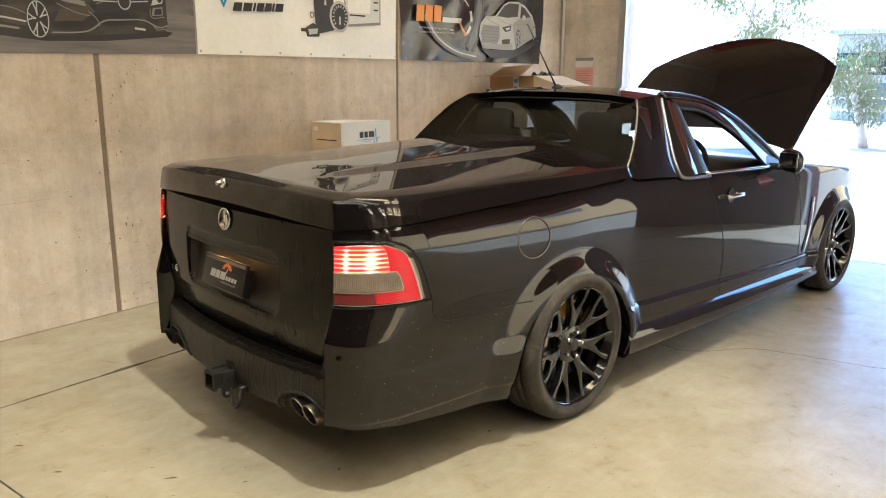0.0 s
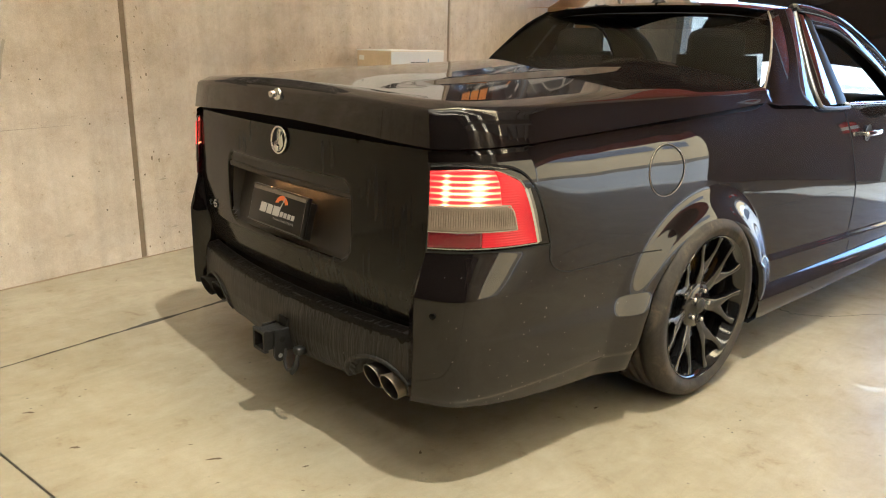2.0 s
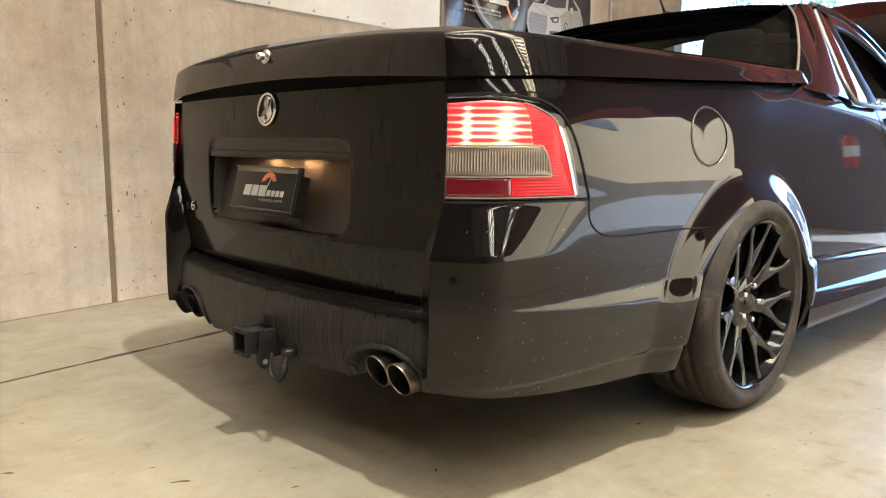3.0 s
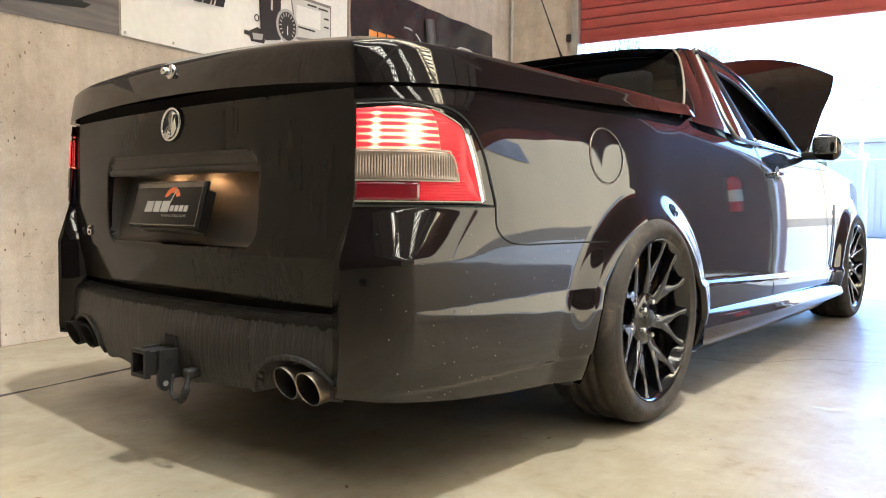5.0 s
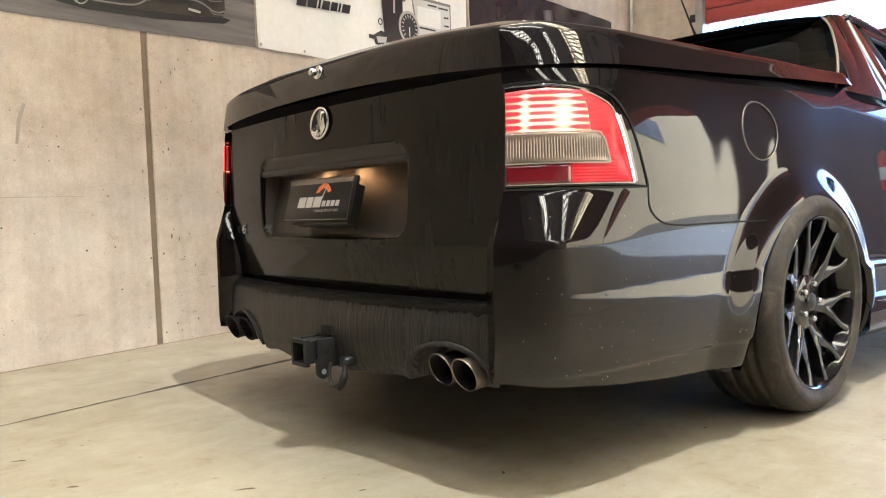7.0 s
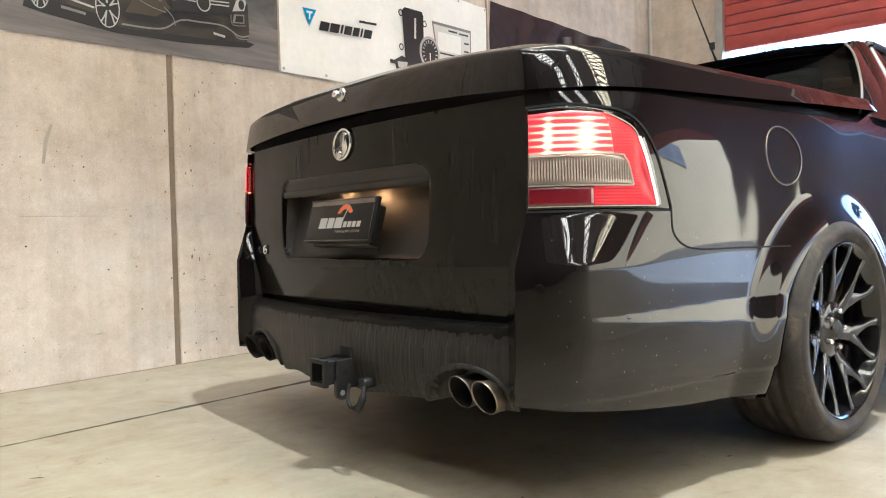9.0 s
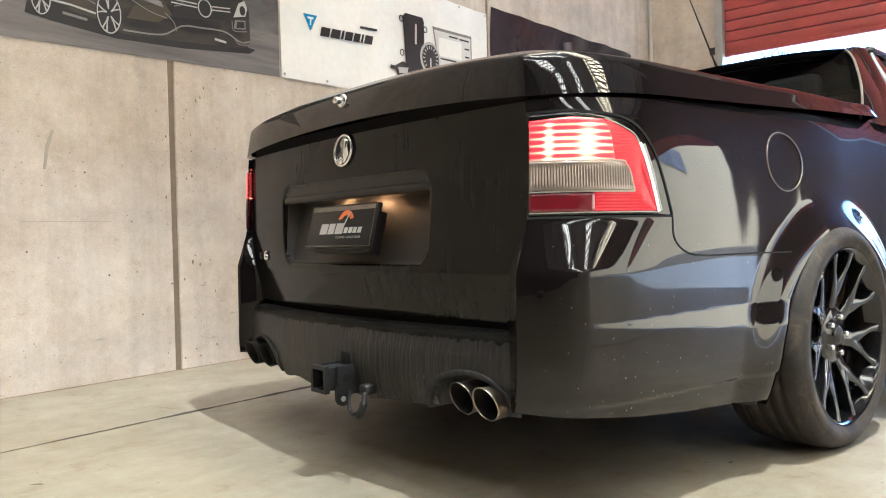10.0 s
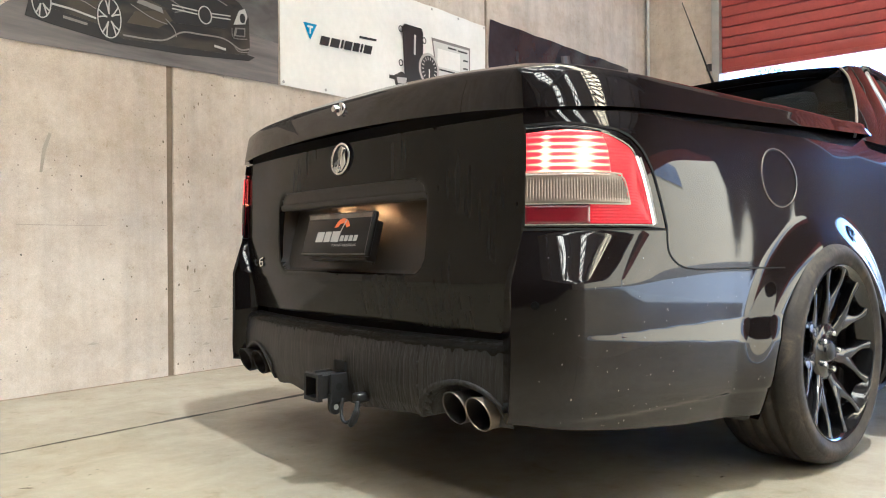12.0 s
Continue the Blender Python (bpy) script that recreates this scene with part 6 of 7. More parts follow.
def rect(x0, x1, z0, z1, slant=0.0, tilt=0.0):
    return [(x0, z0), (x1, z0 + tilt), (x1 + slant, z1 + tilt), (x0 + slant, z1)]


def disc(cx, cz, rx, rz, n=24, a0=0.0, a1=2 * math.pi):
    return [(cx + rx * math.cos(a0 + (a1 - a0) * k / n), cz + rz * math.sin(a0 + (a1 - a0) * k / n)) for k in range(n if a1 - a0 > 6.2 else n + 1)]


def band(points, w):
    """A strip of width w along a line."""
    p = np.array(points, float)
    d = np.gradient(p, axis=0)
    nrm = np.c_[-d[:, 1], d[:, 0]] / (np.linalg.norm(d, axis=1, keepdims=True) + 1e-9) * w / 2
    return [tuple(q) for q in p + nrm] + [tuple(q) for q in (p - nrm)[::-1]]


def vinyl(name, color, rough=0.4, g=0.08):
    return material(name, color, rough, 0.0, g, 3.0, 0.12, 0.0, 0.08)


def sheet(points_fn, n, m, wave, mat, name, parent, label=""):
    """A hung banner with soft folds."""
    def f(u, v):
        a, z = points_fn(u, v)
        return tuple(ROOM @ Vector((0.006 + wave(a, z), a, z)))
    vs, fs = grid(f, n, m)
    return part(name, (vs, [q[::-1] for q in fs]), mat, parent, label)


INK = {k: vinyl("ink_" + k, c) for k, c in dict(white=(0.80, 0.79, 0.77), grey=(0.20, 0.19, 0.18), road=(0.150, 0.138, 0.135), dusk=(0.10, 0.096, 0.094), black=(0.015, 0.015, 0.016), dark=(0.022, 0.021, 0.021), blue=(0.02, 0.25, 0.55), orange=(0.75, 0.27, 0.02), bronze=(0.055, 0.043, 0.028), silver=(0.45, 0.44, 0.43), pale=(0.60, 0.60, 0.58), cream=(0.40, 0.385, 0.345), shade=(0.27, 0.26, 0.24), haze=(0.12, 0.14, 0.17)).items()}

# the printed road is streaked along its length
nt = INK["road"].node_tree
grain = chain(nt, "ShaderNodeTexNoise", stretched(nt, (2.0, 1.3, 17.0)), Scale=1.0, Detail=6.0, Roughness=0.65)
nt.links.new(ramped(nt, grain.outputs["Fac"], [(0.30, (0.098, 0.090, 0.092)), (0.50, (0.150, 0.138, 0.136)), (0.70, (0.225, 0.205, 0.195))]), nt.nodes["Principled BSDF"].inputs["Base Color"])
for tone, lo, hi in (("dark", (0.006, 0.006, 0.007), (0.048, 0.040, 0.030)), ("dusk", (0.070, 0.066, 0.066), (0.150, 0.142, 0.138))):
    nt = INK[tone].node_tree
    grain = chain(nt, "ShaderNodeTexNoise", stretched(nt, (1.2, 2.4, 5.5)), Scale=1.6, Detail=3.0, Distortion=0.7)
    nt.links.new(ramped(nt, grain.outputs["Fac"], [(0.36, lo), (0.66, hi)]), nt.nodes["Principled BSDF"].inputs["Base Color"])

# grey banner with a dark saloon car on a road
b1 = thing("banner", "grey vinyl banner printed with a dark saloon car", "banner", tuple(ROOM @ Vector((0, 0.0, 1.55))), "banners on the wall")
foot = lambda a: 1.557 + 0.028 * a
on_wall("sheet", [(-0.60, foot(-0.6)), (1.003, foot(1.003)), (1.003, 2.75), (-0.30, 2.75), (-0.335, 2.1), (-0.40, 1.735), (-0.45, 1.69)], 0.003, INK["road"], b1)
on_wall("printed_sky", [(-0.31, 1.93), (1.001, 1.82), (1.001, 2.74), (-0.295, 2.74)], 0.0050, INK["dusk"], b1)
on_wall("printed_shadow", [(-0.36, 1.665), (-0.25, 1.650), (0.04, 1.625), (0.40, 1.640), (0.80, 1.682), (0.84, 1.71), (0.5, 1.74), (-0.34, 1.76)], 0.0055, INK["black"], b1)
body = [(-0.335, 1.90), (-0.31, 1.72), (-0.23, 1.72), (-0.05, 1.70), (0.08, 1.655), (0.33, 1.672), (0.62, 1.692), (0.79, 1.715), (0.806, 1.76), (0.800, 1.92), (0.74, 1.99), (0.62, 2.03), (0.40, 2.08), (0.10, 2.22), (-0.28, 2.26)]
on_wall("printed_car", body, 0.0065, INK["dark"], b1, "printed dark car")
on_wall("printed_bonnet", [(0.10, 1.90), (0.36, 1.845), (0.66, 1.90), (0.70, 1.96), (0.5, 2.02), (0.2, 2.02)], 0.0080, INK["black"], b1)
on_wall("printed_grille", [(0.34, 1.79), (0.66, 1.83), (0.67, 1.93), (0.36, 1.90)], 0.0085, INK["black"], b1)
for d in (0.0, 0.018):
    on_wall("printed_line", band([(0.335, 1.862 + d), (0.48, 1.866 + d)], 0.006), 0.0095, INK["silver"], b1)
    on_wall("printed_line", band([(0.565, 1.872 + d), (0.68, 1.885 + d)], 0.006), 0.0095, INK["silver"], b1)
ring_pts = disc(0.525, 1.872, 0.038, 0.045, 28)
on_wall("printed_ring", band(ring_pts + ring_pts[:1], 0.006), 0.0100, INK["silver"], b1)
for q in (((0.300, 1.915), (0.400, 1.872), (0.350, 1.845)), ((0.120, 1.83), (0.22, 1.79), (0.31, 1.775)), ((0.300, 1.800), (0.345, 1.762), (0.36, 1.72)), ((0.690, 1.842), (0.70, 1.79), (0.785, 1.80)), ((0.70, 1.755), (0.73, 1.722), (0.795, 1.728)), ((-0.24, 1.80), (-0.12, 1.79), (-0.05, 1.765)), ((0.40, 1.995), (0.55, 1.985), (0.66, 1.955))):
    on_wall("printed_crease", band(curve(q, 8), 0.004), 0.0094, INK["grey"], b1)
on_wall("coloured_sheen", [(0.10, 1.735), (0.26, 1.745), (0.34, 1.80), (0.30, 1.845), (0.14, 1.800)], 0.0078, INK["bronze"], b1)
on_wall("printed_duct", [(0.70, 1.800), (0.775, 1.810), (0.775, 1.858), (0.71, 1.848)], 0.0088, INK["grey"], b1)
on_wall("printed_duct", [(0.715, 1.807), (0.768, 1.815), (0.768, 1.850), (0.722, 1.842)], 0.0096, INK["black"], b1)
on_wall("printed_lip", band(curve([(0.08, 1.672), (0.28, 1.688), (0.39, 1.752), (0.50, 1.765), (0.64, 1.772), (0.74, 1.735), (0.80, 1.748)], 30), 0.008), 0.0090, INK["grey"], b1)
on_wall("printed_vent", band([(0.58, 1.722), (0.65, 1.716)], 0.012), 0.0090, INK["silver"], b1)
on_wall("printed_lamp", [(0.700, 1.862), (0.775, 1.880), (0.790, 1.925), (0.772, 1.965), (0.735, 1.945)], 0.0090, INK["silver"], b1)
on_wall("printed_lamp_eye", disc(0.757, 1.908, 0.018, 0.026), 0.0105, INK["black"], b1)
on_wall("printed_lamp", [(0.20, 1.935), (0.345, 1.905), (0.325, 1.945), (0.24, 1.985), (0.19, 1.99)], 0.0090, INK["silver"], b1)
on_wall("printed_lamp_eye", [(0.22, 1.945), (0.315, 1.922), (0.30, 1.94), (0.23, 1.972)], 0.0105, INK["black"], b1)
on_wall("coloured_sheen", [(0.15, 1.845), (0.29, 1.825), (0.28, 1.852), (0.16, 1.868)], 0.0090, INK["grey"], b1)
on_wall("printed_sill", band([(-0.25, 1.742), (-0.16, 1.738), (-0.05, 1.722)], 0.009), 0.0090, INK["silver"], b1)
on_wall("printed_sill", band([(-0.20, 1.695), (-0.09, 1.685)], 0.012), 0.0090, INK["grey"], b1)
for cx, cz, rx, rz in ((0.013, 1.738, 0.056, 0.094), (-0.292, 1.745, 0.040, 0.075)):
    on_wall("printed_tyre", disc(cx, cz, rx * 1.12, rz * 1.08), 0.0085, INK["black"], b1)
    rim_pts = disc(cx, cz, rx, rz, 28)
    on_wall("printed_rim", band(rim_pts + rim_pts[:1], 0.005), 0.0100, INK["silver"], b1)
    for k in range(5):
        a = 0.5 + k * 2 * math.pi / 5
        for d in (-0.20, 0.20):
            on_wall("printed_spoke", band([(cx + 0.2 * rx * math.cos(a), cz + 0.2 * rz * math.sin(a)), (cx + 0.55 * rx * math.cos(a + d * 0.5), cz + 0.55 * rz * math.sin(a + d * 0.5)), (cx + rx * math.cos(a + d), cz + rz * math.sin(a + d))], 0.006), 0.0100, INK["silver"], b1)

# white banner with instruments
b2 = thing("banner", "white vinyl banner with instruments and a blue emblem", "banner", tuple(ROOM @ Vector((0, 2.0, 1.6))), "banners on the wall")
sheet(lambda u, v: (1.012 + u * 1.978, 1.585 + 0.018 * u + v * (0.775 - 0.012 * u)), 90, 30, lambda a, z: 0.004 + 0.004 * math.sin(9 * a + 2 * z) + 0.003 * math.sin(21 * a - 5 * z), INK["white"], "sheet", b2)
for a in (1.03, 1.35, 1.7, 2.0, 2.35, 2.65, 2.97):
    for z in (1.605 + 0.009 * (a - 1), 2.335 + 0.006 * (a - 1)):
        on_wall("eyelet", disc(a, z, 0.009, 0.009, 12), 0.016, GALV, b2)
D = 0.0185
on_wall("emblem", [(1.176, 1.985), (1.281, 1.990), (1.262, 1.955), (1.228, 1.890), (1.196, 1.950)], D, INK["blue"], b2, "blue triangular emblem")
on_wall("emblem_cut", [(1.205, 1.972), (1.252, 1.974), (1.249, 1.962), (1.236, 1.961), (1.231, 1.925), (1.223, 1.925), (1.224, 1.960), (1.207, 1.960)], D + 0.001, INK["white"], b2)
x = 1.30
for w in (0.070, 0.072, 0.018, 0.060, 0.052, 0.016, 0.068):
    z = 1.868 + 0.055 * (x - 1.3)
    on_wall("lettering_bar", rect(x, x + w, z + 0.008, z + 0.064, 0.016, 0.003), D, INK["black"], b2, "plain dark lettering bar")
    x += w + 0.013
on_wall("lettering_bar", rect(1.632, 1.785, 1.985, 2.000, 0.004, 0.010), D, INK["black"], b2)
on_wall("printed_device", [(2.035, 2.150), (2.06, 2.175), (2.235, 2.178), (2.250, 2.150), (2.245, 1.800), (2.10, 1.770), (2.055, 1.84)], D, INK["black"], b2, "printed black control unit")
for a, z in ((2.020, 2.13), (2.262, 2.10), (2.020, 1.90)):
    pts = disc(a, z, 0.018, 0.020, 16)
    on_wall("printed_lug", band(pts + pts[:1], 0.007), D, INK["black"], b2)
on_wall("printed_mark", rect(2.150, 2.168, 1.98, 2.12, 0.006), D + 0.001, INK["pale"], b2)
on_wall("printed_screen", [(2.341, 2.140), (2.786, 2.150), (2.784, 1.870), (2.40, 1.835)], D, INK["grey"], b2, "printed computer screen")
on_wall("printed_screen_face", [(2.356, 2.120), (2.772, 2.130), (2.770, 1.890), (2.41, 1.855)], D + 0.001, INK["pale"], b2)
for k, (a0, a1, z) in enumerate(((2.52, 2.62, 2.095), (2.64, 2.75, 2.095), (2.70, 2.755, 2.035), (2.70, 2.755, 1.975), (2.42, 2.60, 1.92))):
    on_wall("printed_line", rect(a0, a1, z, z + 0.012, 0, 0.003), D + 0.002, INK["dark"], b2)
on_wall("printed_panel", rect(2.40, 2.66, 1.945, 2.075, 0.004, 0.006), D + 0.0018, INK["white"], b2)
on_wall("printed_dial", disc(2.308, 1.905, 0.108, 0.116, 36), D + 0.003, INK["silver"], b2, "printed round gauge")
on_wall("printed_dial_face", disc(2.308, 1.905, 0.088, 0.096, 36), D + 0.004, INK["black"], b2)
for k in range(14):
    a = 3.9 - k * 0.36
    on_wall("printed_tick", band([(2.308 + 0.060 * math.cos(a), 1.905 + 0.066 * math.sin(a)), (2.308 + 0.080 * math.cos(a), 1.905 + 0.088 * math.sin(a))], 0.006), D + 0.005, INK["pale"], b2)
on_wall("printed_needle", band([(2.308, 1.905), (2.308, 1.845)], 0.008), D + 0.0055, INK["white"], b2)
on_wall("printed_sensor", [(1.945, 1.80), (2.02, 1.84), (2.105, 1.825), (2.085, 1.745), (1.965, 1.74)], D + 0.002, INK["dark"], b2)
on_wall("printed_sensor_face", [(1.975, 1.795), (2.075, 1.805), (2.065, 1.765), (1.985, 1.755)], D + 0.003, INK["silver"], b2)
on_wall("printed_plug", rect(1.905, 1.95, 1.775, 1.800), D + 0.002, INK["dark"], b2)

# dark banner with a pale coupe
b3 = thing("banner", "crumpled dark vinyl banner printed with a pale coupe", "banner", tuple(ROOM @ Vector((0, 4.2, 1.6))), "banners on the wall")
crumple = lambda a, z: 0.010 + 0.010 * math.sin(5.5 * a + 4.5 * z) * math.cos(3 * z + a) + 0.006 * math.sin(14 * a - 9 * z) + 0.012 * math.exp(-((a - 3.6 - 1.6 * (z - 1.7)) / 0.16) ** 2)
sheet(lambda u, v: (3.045 + u * (2.37 + 0.06 * v), 1.600 + 0.012 * u + v * (0.835 + 0.03 * u)), 130, 50, crumple, material("glossy_dark_vinyl", (0.030, 0.030, 0.036), 0.22, 0.0, 0.25, 2.0, 0.1, 0.0, 0.08), "sheet", b3)
D = 0.040
x = 3.225
for k in range(3):
    on_wall("lettering_bar", rect(x, x + 0.105, 1.935 + 0.05 * k * 0.1, 2.075 + 0.05 * k * 0.1, 0.012), D, INK["orange"], b3, "plain orange lettering bar")
    x += 0.125
on_wall("lettering_bar", rect(x, x + 0.29, 1.945, 1.990, 0.012, 0.006), D, INK["pale"], b3, "plain pale lettering bar")
part("lettering", moved(ROOM @ pose(D, 3.262, 1.872, 0, 0, 90), lettering("Automotive Performance Workshop", 0.52, 0.024)), INK["white"], b3, "white printed words", smooth=False)
for k in range(14):
    on_wall("lettering_bar", rect(3.262 + k * 0.038, 3.282 + k * 0.038, 1.838 + k * 0.001, 1.850 + k * 0.001), D, INK["silver"], b3)
arc = [(3.80 + 0.26 * math.cos(a), 2.00 + 0.20 * math.sin(a)) for a in np.linspace(-0.8, 1.9, 24)]
for k in (0, 6, 12, 18):
    on_wall("dial_segment", band(arc[k:k + 5], 0.034 if k < 12 else 0.012), D, INK["pale"], b3)
on_wall("dial_needle", [(3.84, 1.98), (3.86, 1.985), (3.99, 1.845), (3.95, 1.84)], D, INK["orange"], b3)
# highlight along a fold of the vinyl, put into graded bands of colour
for k, (w, tone) in enumerate(((0.075, "dusk"), (0.048, "haze"), (0.026, "grey"), (0.009, "pale"))):
    on_wall("coloured_gleam", band(curve([(3.36, 2.00), (3.46, 1.87), (3.62, 1.765), (3.86, 1.690), (4.16, 1.655)], 28), w), D - 0.004 + 0.001 * k, INK[tone], b3)
# second gleam on the crumpled vinyl, also built from coloured strips
for k, (w, tone) in enumerate(((0.16, "dark"), (0.09, "dusk"), (0.035, "haze"))):
    on_wall("coloured_sheen", band(curve([(4.02, 1.72), (4.13, 1.86), (4.19, 2.02), (4.20, 2.20), (4.17, 2.36)], 24), w), D - 0.009 + 0.001 * k, INK[tone], b3)
coupe = [(4.190, 1.86), (4.215, 1.97), (4.30, 2.045), (4.48, 2.060), (4.62, 2.175), (4.72, 2.215), (4.90, 2.225), (5.03, 2.20), (5.19, 2.11), (5.26, 2.00), (5.275, 1.90), (5.20, 1.87), (4.98, 1.79), (4.82, 1.74), (4.60, 1.735), (4.26, 1.740)]
on_wall("printed_coupe", coupe, D, INK["cream"], b3, "printed pale coupe")
on_wall("printed_glass", [(4.51, 2.060), (4.635, 2.165), (4.73, 2.200), (4.915, 2.205), (4.895, 2.08), (4.70, 2.055)], D + 0.001, INK["black"], b3)
on_wall("printed_glass", [(4.945, 2.065), (4.96, 2.19), (5.04, 2.17), (5.16, 2.09)], D + 0.001, INK["black"], b3)
on_wall("printed_side", [(4.80, 2.00), (4.93, 2.06), (5.17, 2.085), (5.255, 2.00), (5.272, 1.905), (5.20, 1.872), (4.98, 1.79), (4.86, 1.755)], D + 0.0006, INK["shade"], b3, "printed shaded flank")
on_wall("printed_chin", [(4.255, 1.742), (4.60, 1.737), (4.82, 1.742), (4.80, 1.80), (4.56, 1.79), (4.25, 1.785)], D + 0.0006, INK["shade"], b3)
on_wall("printed_grille", [(4.225, 1.88), (4.26, 1.965), (4.55, 1.965), (4.56, 1.86), (4.51, 1.79), (4.25, 1.79)], D + 0.001, INK["grey"], b3)
for z in (1.82, 1.85, 1.88, 1.91, 1.94):
    on_wall("printed_line", band([(4.245, z), (4.545, z)], 0.006), D + 0.0016, INK["haze"], b3)
for q in (((4.30, 2.040), (4.40, 2.000), (4.56, 1.972)), ((4.49, 2.056), (4.60, 2.015), (4.78, 1.990)), ((4.79, 1.985), (4.95, 2.010), (5.22, 2.010)), ((5.00, 2.060), (5.01, 1.93), (5.04, 1.84)), ((4.62, 1.770), (4.72, 1.775), (4.80, 1.80))):
    on_wall("printed_crease", band(curve(q, 10), 0.005), D + 0.0016, INK["grey"], b3)
on_wall("printed_lamp", [(4.60, 1.955), (4.70, 1.975), (4.775, 1.985), (4.76, 1.930), (4.66, 1.915)], D + 0.001, INK["black"], b3)
on_wall("printed_lamp_eye", [(4.665, 1.950), (4.745, 1.966), (4.738, 1.940), (4.68, 1.930)], D + 0.0018, INK["silver"], b3)
on_wall("printed_lamp", [(4.60, 1.835), (4.75, 1.850), (4.755, 1.800), (4.61, 1.790)], D + 0.001, INK["dark"], b3)
on_wall("printed_shadow", [(4.24, 1.735), (4.60, 1.730), (4.80, 1.735), (5.00, 1.79), (5.26, 1.87), (5.35, 1.86), (5.10, 1.74), (4.80, 1.66), (4.40, 1.655)], D - 0.001, INK["black"], b3)
for cx, cz, rx, rz in ((4.915, 1.850, 0.050, 0.100), (5.235, 1.925, 0.032, 0.075)):
    on_wall("printed_tyre", disc(cx, cz, rx, rz), D + 0.002, INK["black"], b3)
    pts = disc(cx, cz, rx * 0.75, rz * 0.78, 20)
    on_wall("printed_rim", band(pts + pts[:1], 0.010), D + 0.003, INK["silver"], b3)
    for k in range(5):
        a = k * 2 * math.pi / 5
        on_wall("printed_spoke", band([(cx, cz), (cx + rx * 0.7 * math.cos(a), cz + rz * 0.72 * math.sin(a))], 0.009), D + 0.003, INK["silver"], b3)
on_wall("printed_mirror", disc(5.02, 2.075, 0.035, 0.028, 14), D + 0.002, INK["cream"], b3)

# ---- bench, cartons and notice ----
bench = thing("bench", "plain timber bench along the wall behind the car", "bench", tuple(ROOM @ Vector((0.3, 2.4, 0))))
TIMBER = material("plain_timber", (0.36, 0.24, 0.13), 0.7, 0, 0.25, 6.0, 0.2)
part("worktop", box(0.03, 0.62, 1.6, 3.5, 0.765, 0.80, 0.004, ROOM), TIMBER, bench, smooth=False)
for x in (0.06, 0.52):
    for y in (1.65, 3.40):
        part("leg", box(x, x + 0.06, y, y + 0.06, 0.0, 0.765, 0.003, ROOM), TIMBER, bench, smooth=False)
carton = thing("carton", "white and pale kraft cardboard carton standing on the bench", "carton", tuple(ROOM @ Vector((0.25, 2.2, 0.8))))
part("carton_body", box(0.10, 0.405, 1.905, 2.45, 0.801, 1.115, 0.004, ROOM), material("faded_kraft_card", (0.60, 0.49, 0.34), 0.85, 0, 0.10, 10, 0.15), carton, "pale kraft cardboard end", smooth=False)
part("printed_face", box(0.405, 0.4075, 1.907, 2.448, 0.803, 1.113, 0.001, ROOM), WHITECARD, carton, "white printed face", smooth=False)
part("lid_flap", box(0.10, 0.255, 1.905, 2.26, 1.115, 1.122, 0.002, ROOM @ pose(0, 0, 0, 0, 0, 0)), WHITECARD, carton, smooth=False)
part("lid_flap", box(0.258, 0.405, 1.905, 2.45, 1.115, 1.120, 0.002, ROOM), WHITECARD, carton, smooth=False)


def on_carton(name, points, mat):
    vs, fs = plate(points, 0, 0.001)
    return part(name, ([ROOM @ Vector((0.4092 - y, x, z)) for x, y, z in vs], fs), mat, carton, smooth=False)


x = 2.10
for w, kind in ((0.040, "v"), (0.036, "c"), (0.060, "m")):
    on_carton("lettering_bar", rect(x, x + w, 1.000, 1.045), INK["dark"])
    x += w + 0.012
trace = [(2.07, 0.985), (2.255, 0.985), (2.264, 0.935), (2.278, 1.065), (2.290, 0.955), (2.30, 0.995), (2.335, 0.995)]
for p, q in zip(trace, trace[1:]):
    on_carton("trace_line", band([p, q], 0.004), INK["blue"])
on_carton("lettering_bar", rect(2.11, 2.22, 0.968, 0.974), INK["silver"])
vs, fs = plate([(0.15, 0.985), (0.36, 0.985), (0.36, 0.993), (0.15, 0.993)], 0, 0.001)
part("lettering_bar", ([ROOM @ Vector((x, 1.9035 + y, z)) for x, y, z in vs], fs), INK["dark"], carton, smooth=False)
vs, fs = plate([(0.12, 1.055), (0.165, 1.055), (0.165, 1.085), (0.12, 1.085)], 0, 0.001)
part("label_patch", ([ROOM @ Vector((x, 1.9035 + y, z)) for x, y, z in vs], fs), WHITECARD, carton, smooth=False)

locker = thing("locker", "plain grey steel locker in the corner", "locker", tuple(ROOM @ Vector((0.4, 4.5, 0))))
part("locker_body", box(0.03, 0.75, 4.05, 5.0, 0.0, 1.15, 0.008, ROOM), GALV, locker, smooth=False)
opened = thing("carton", "open brown cardboard carton with raised flaps", "carton", tuple(ROOM @ Vector((0.4, 4.5, 1.15))))
for nm, b in (("carton_side", (0.16, 0.66, 4.22, 4.226)), ("carton_side", (0.654, 0.66, 4.226, 4.78)), ("carton_side", (0.16, 0.166, 4.226, 4.78)), ("carton_side", (0.166, 0.654, 4.774, 4.78))):
    part(nm, box(*b, 1.152, 1.478, 0, ROOM), CARD, opened, smooth=False)
part("carton_base", box(0.166, 0.654, 4.226, 4.774, 1.152, 1.158, 0, ROOM), CARD, opened, smooth=False)
PALE_CARD = material("pale_inner_card", (0.62, 0.56, 0.46), 0.85, 0, 0.08, 10)


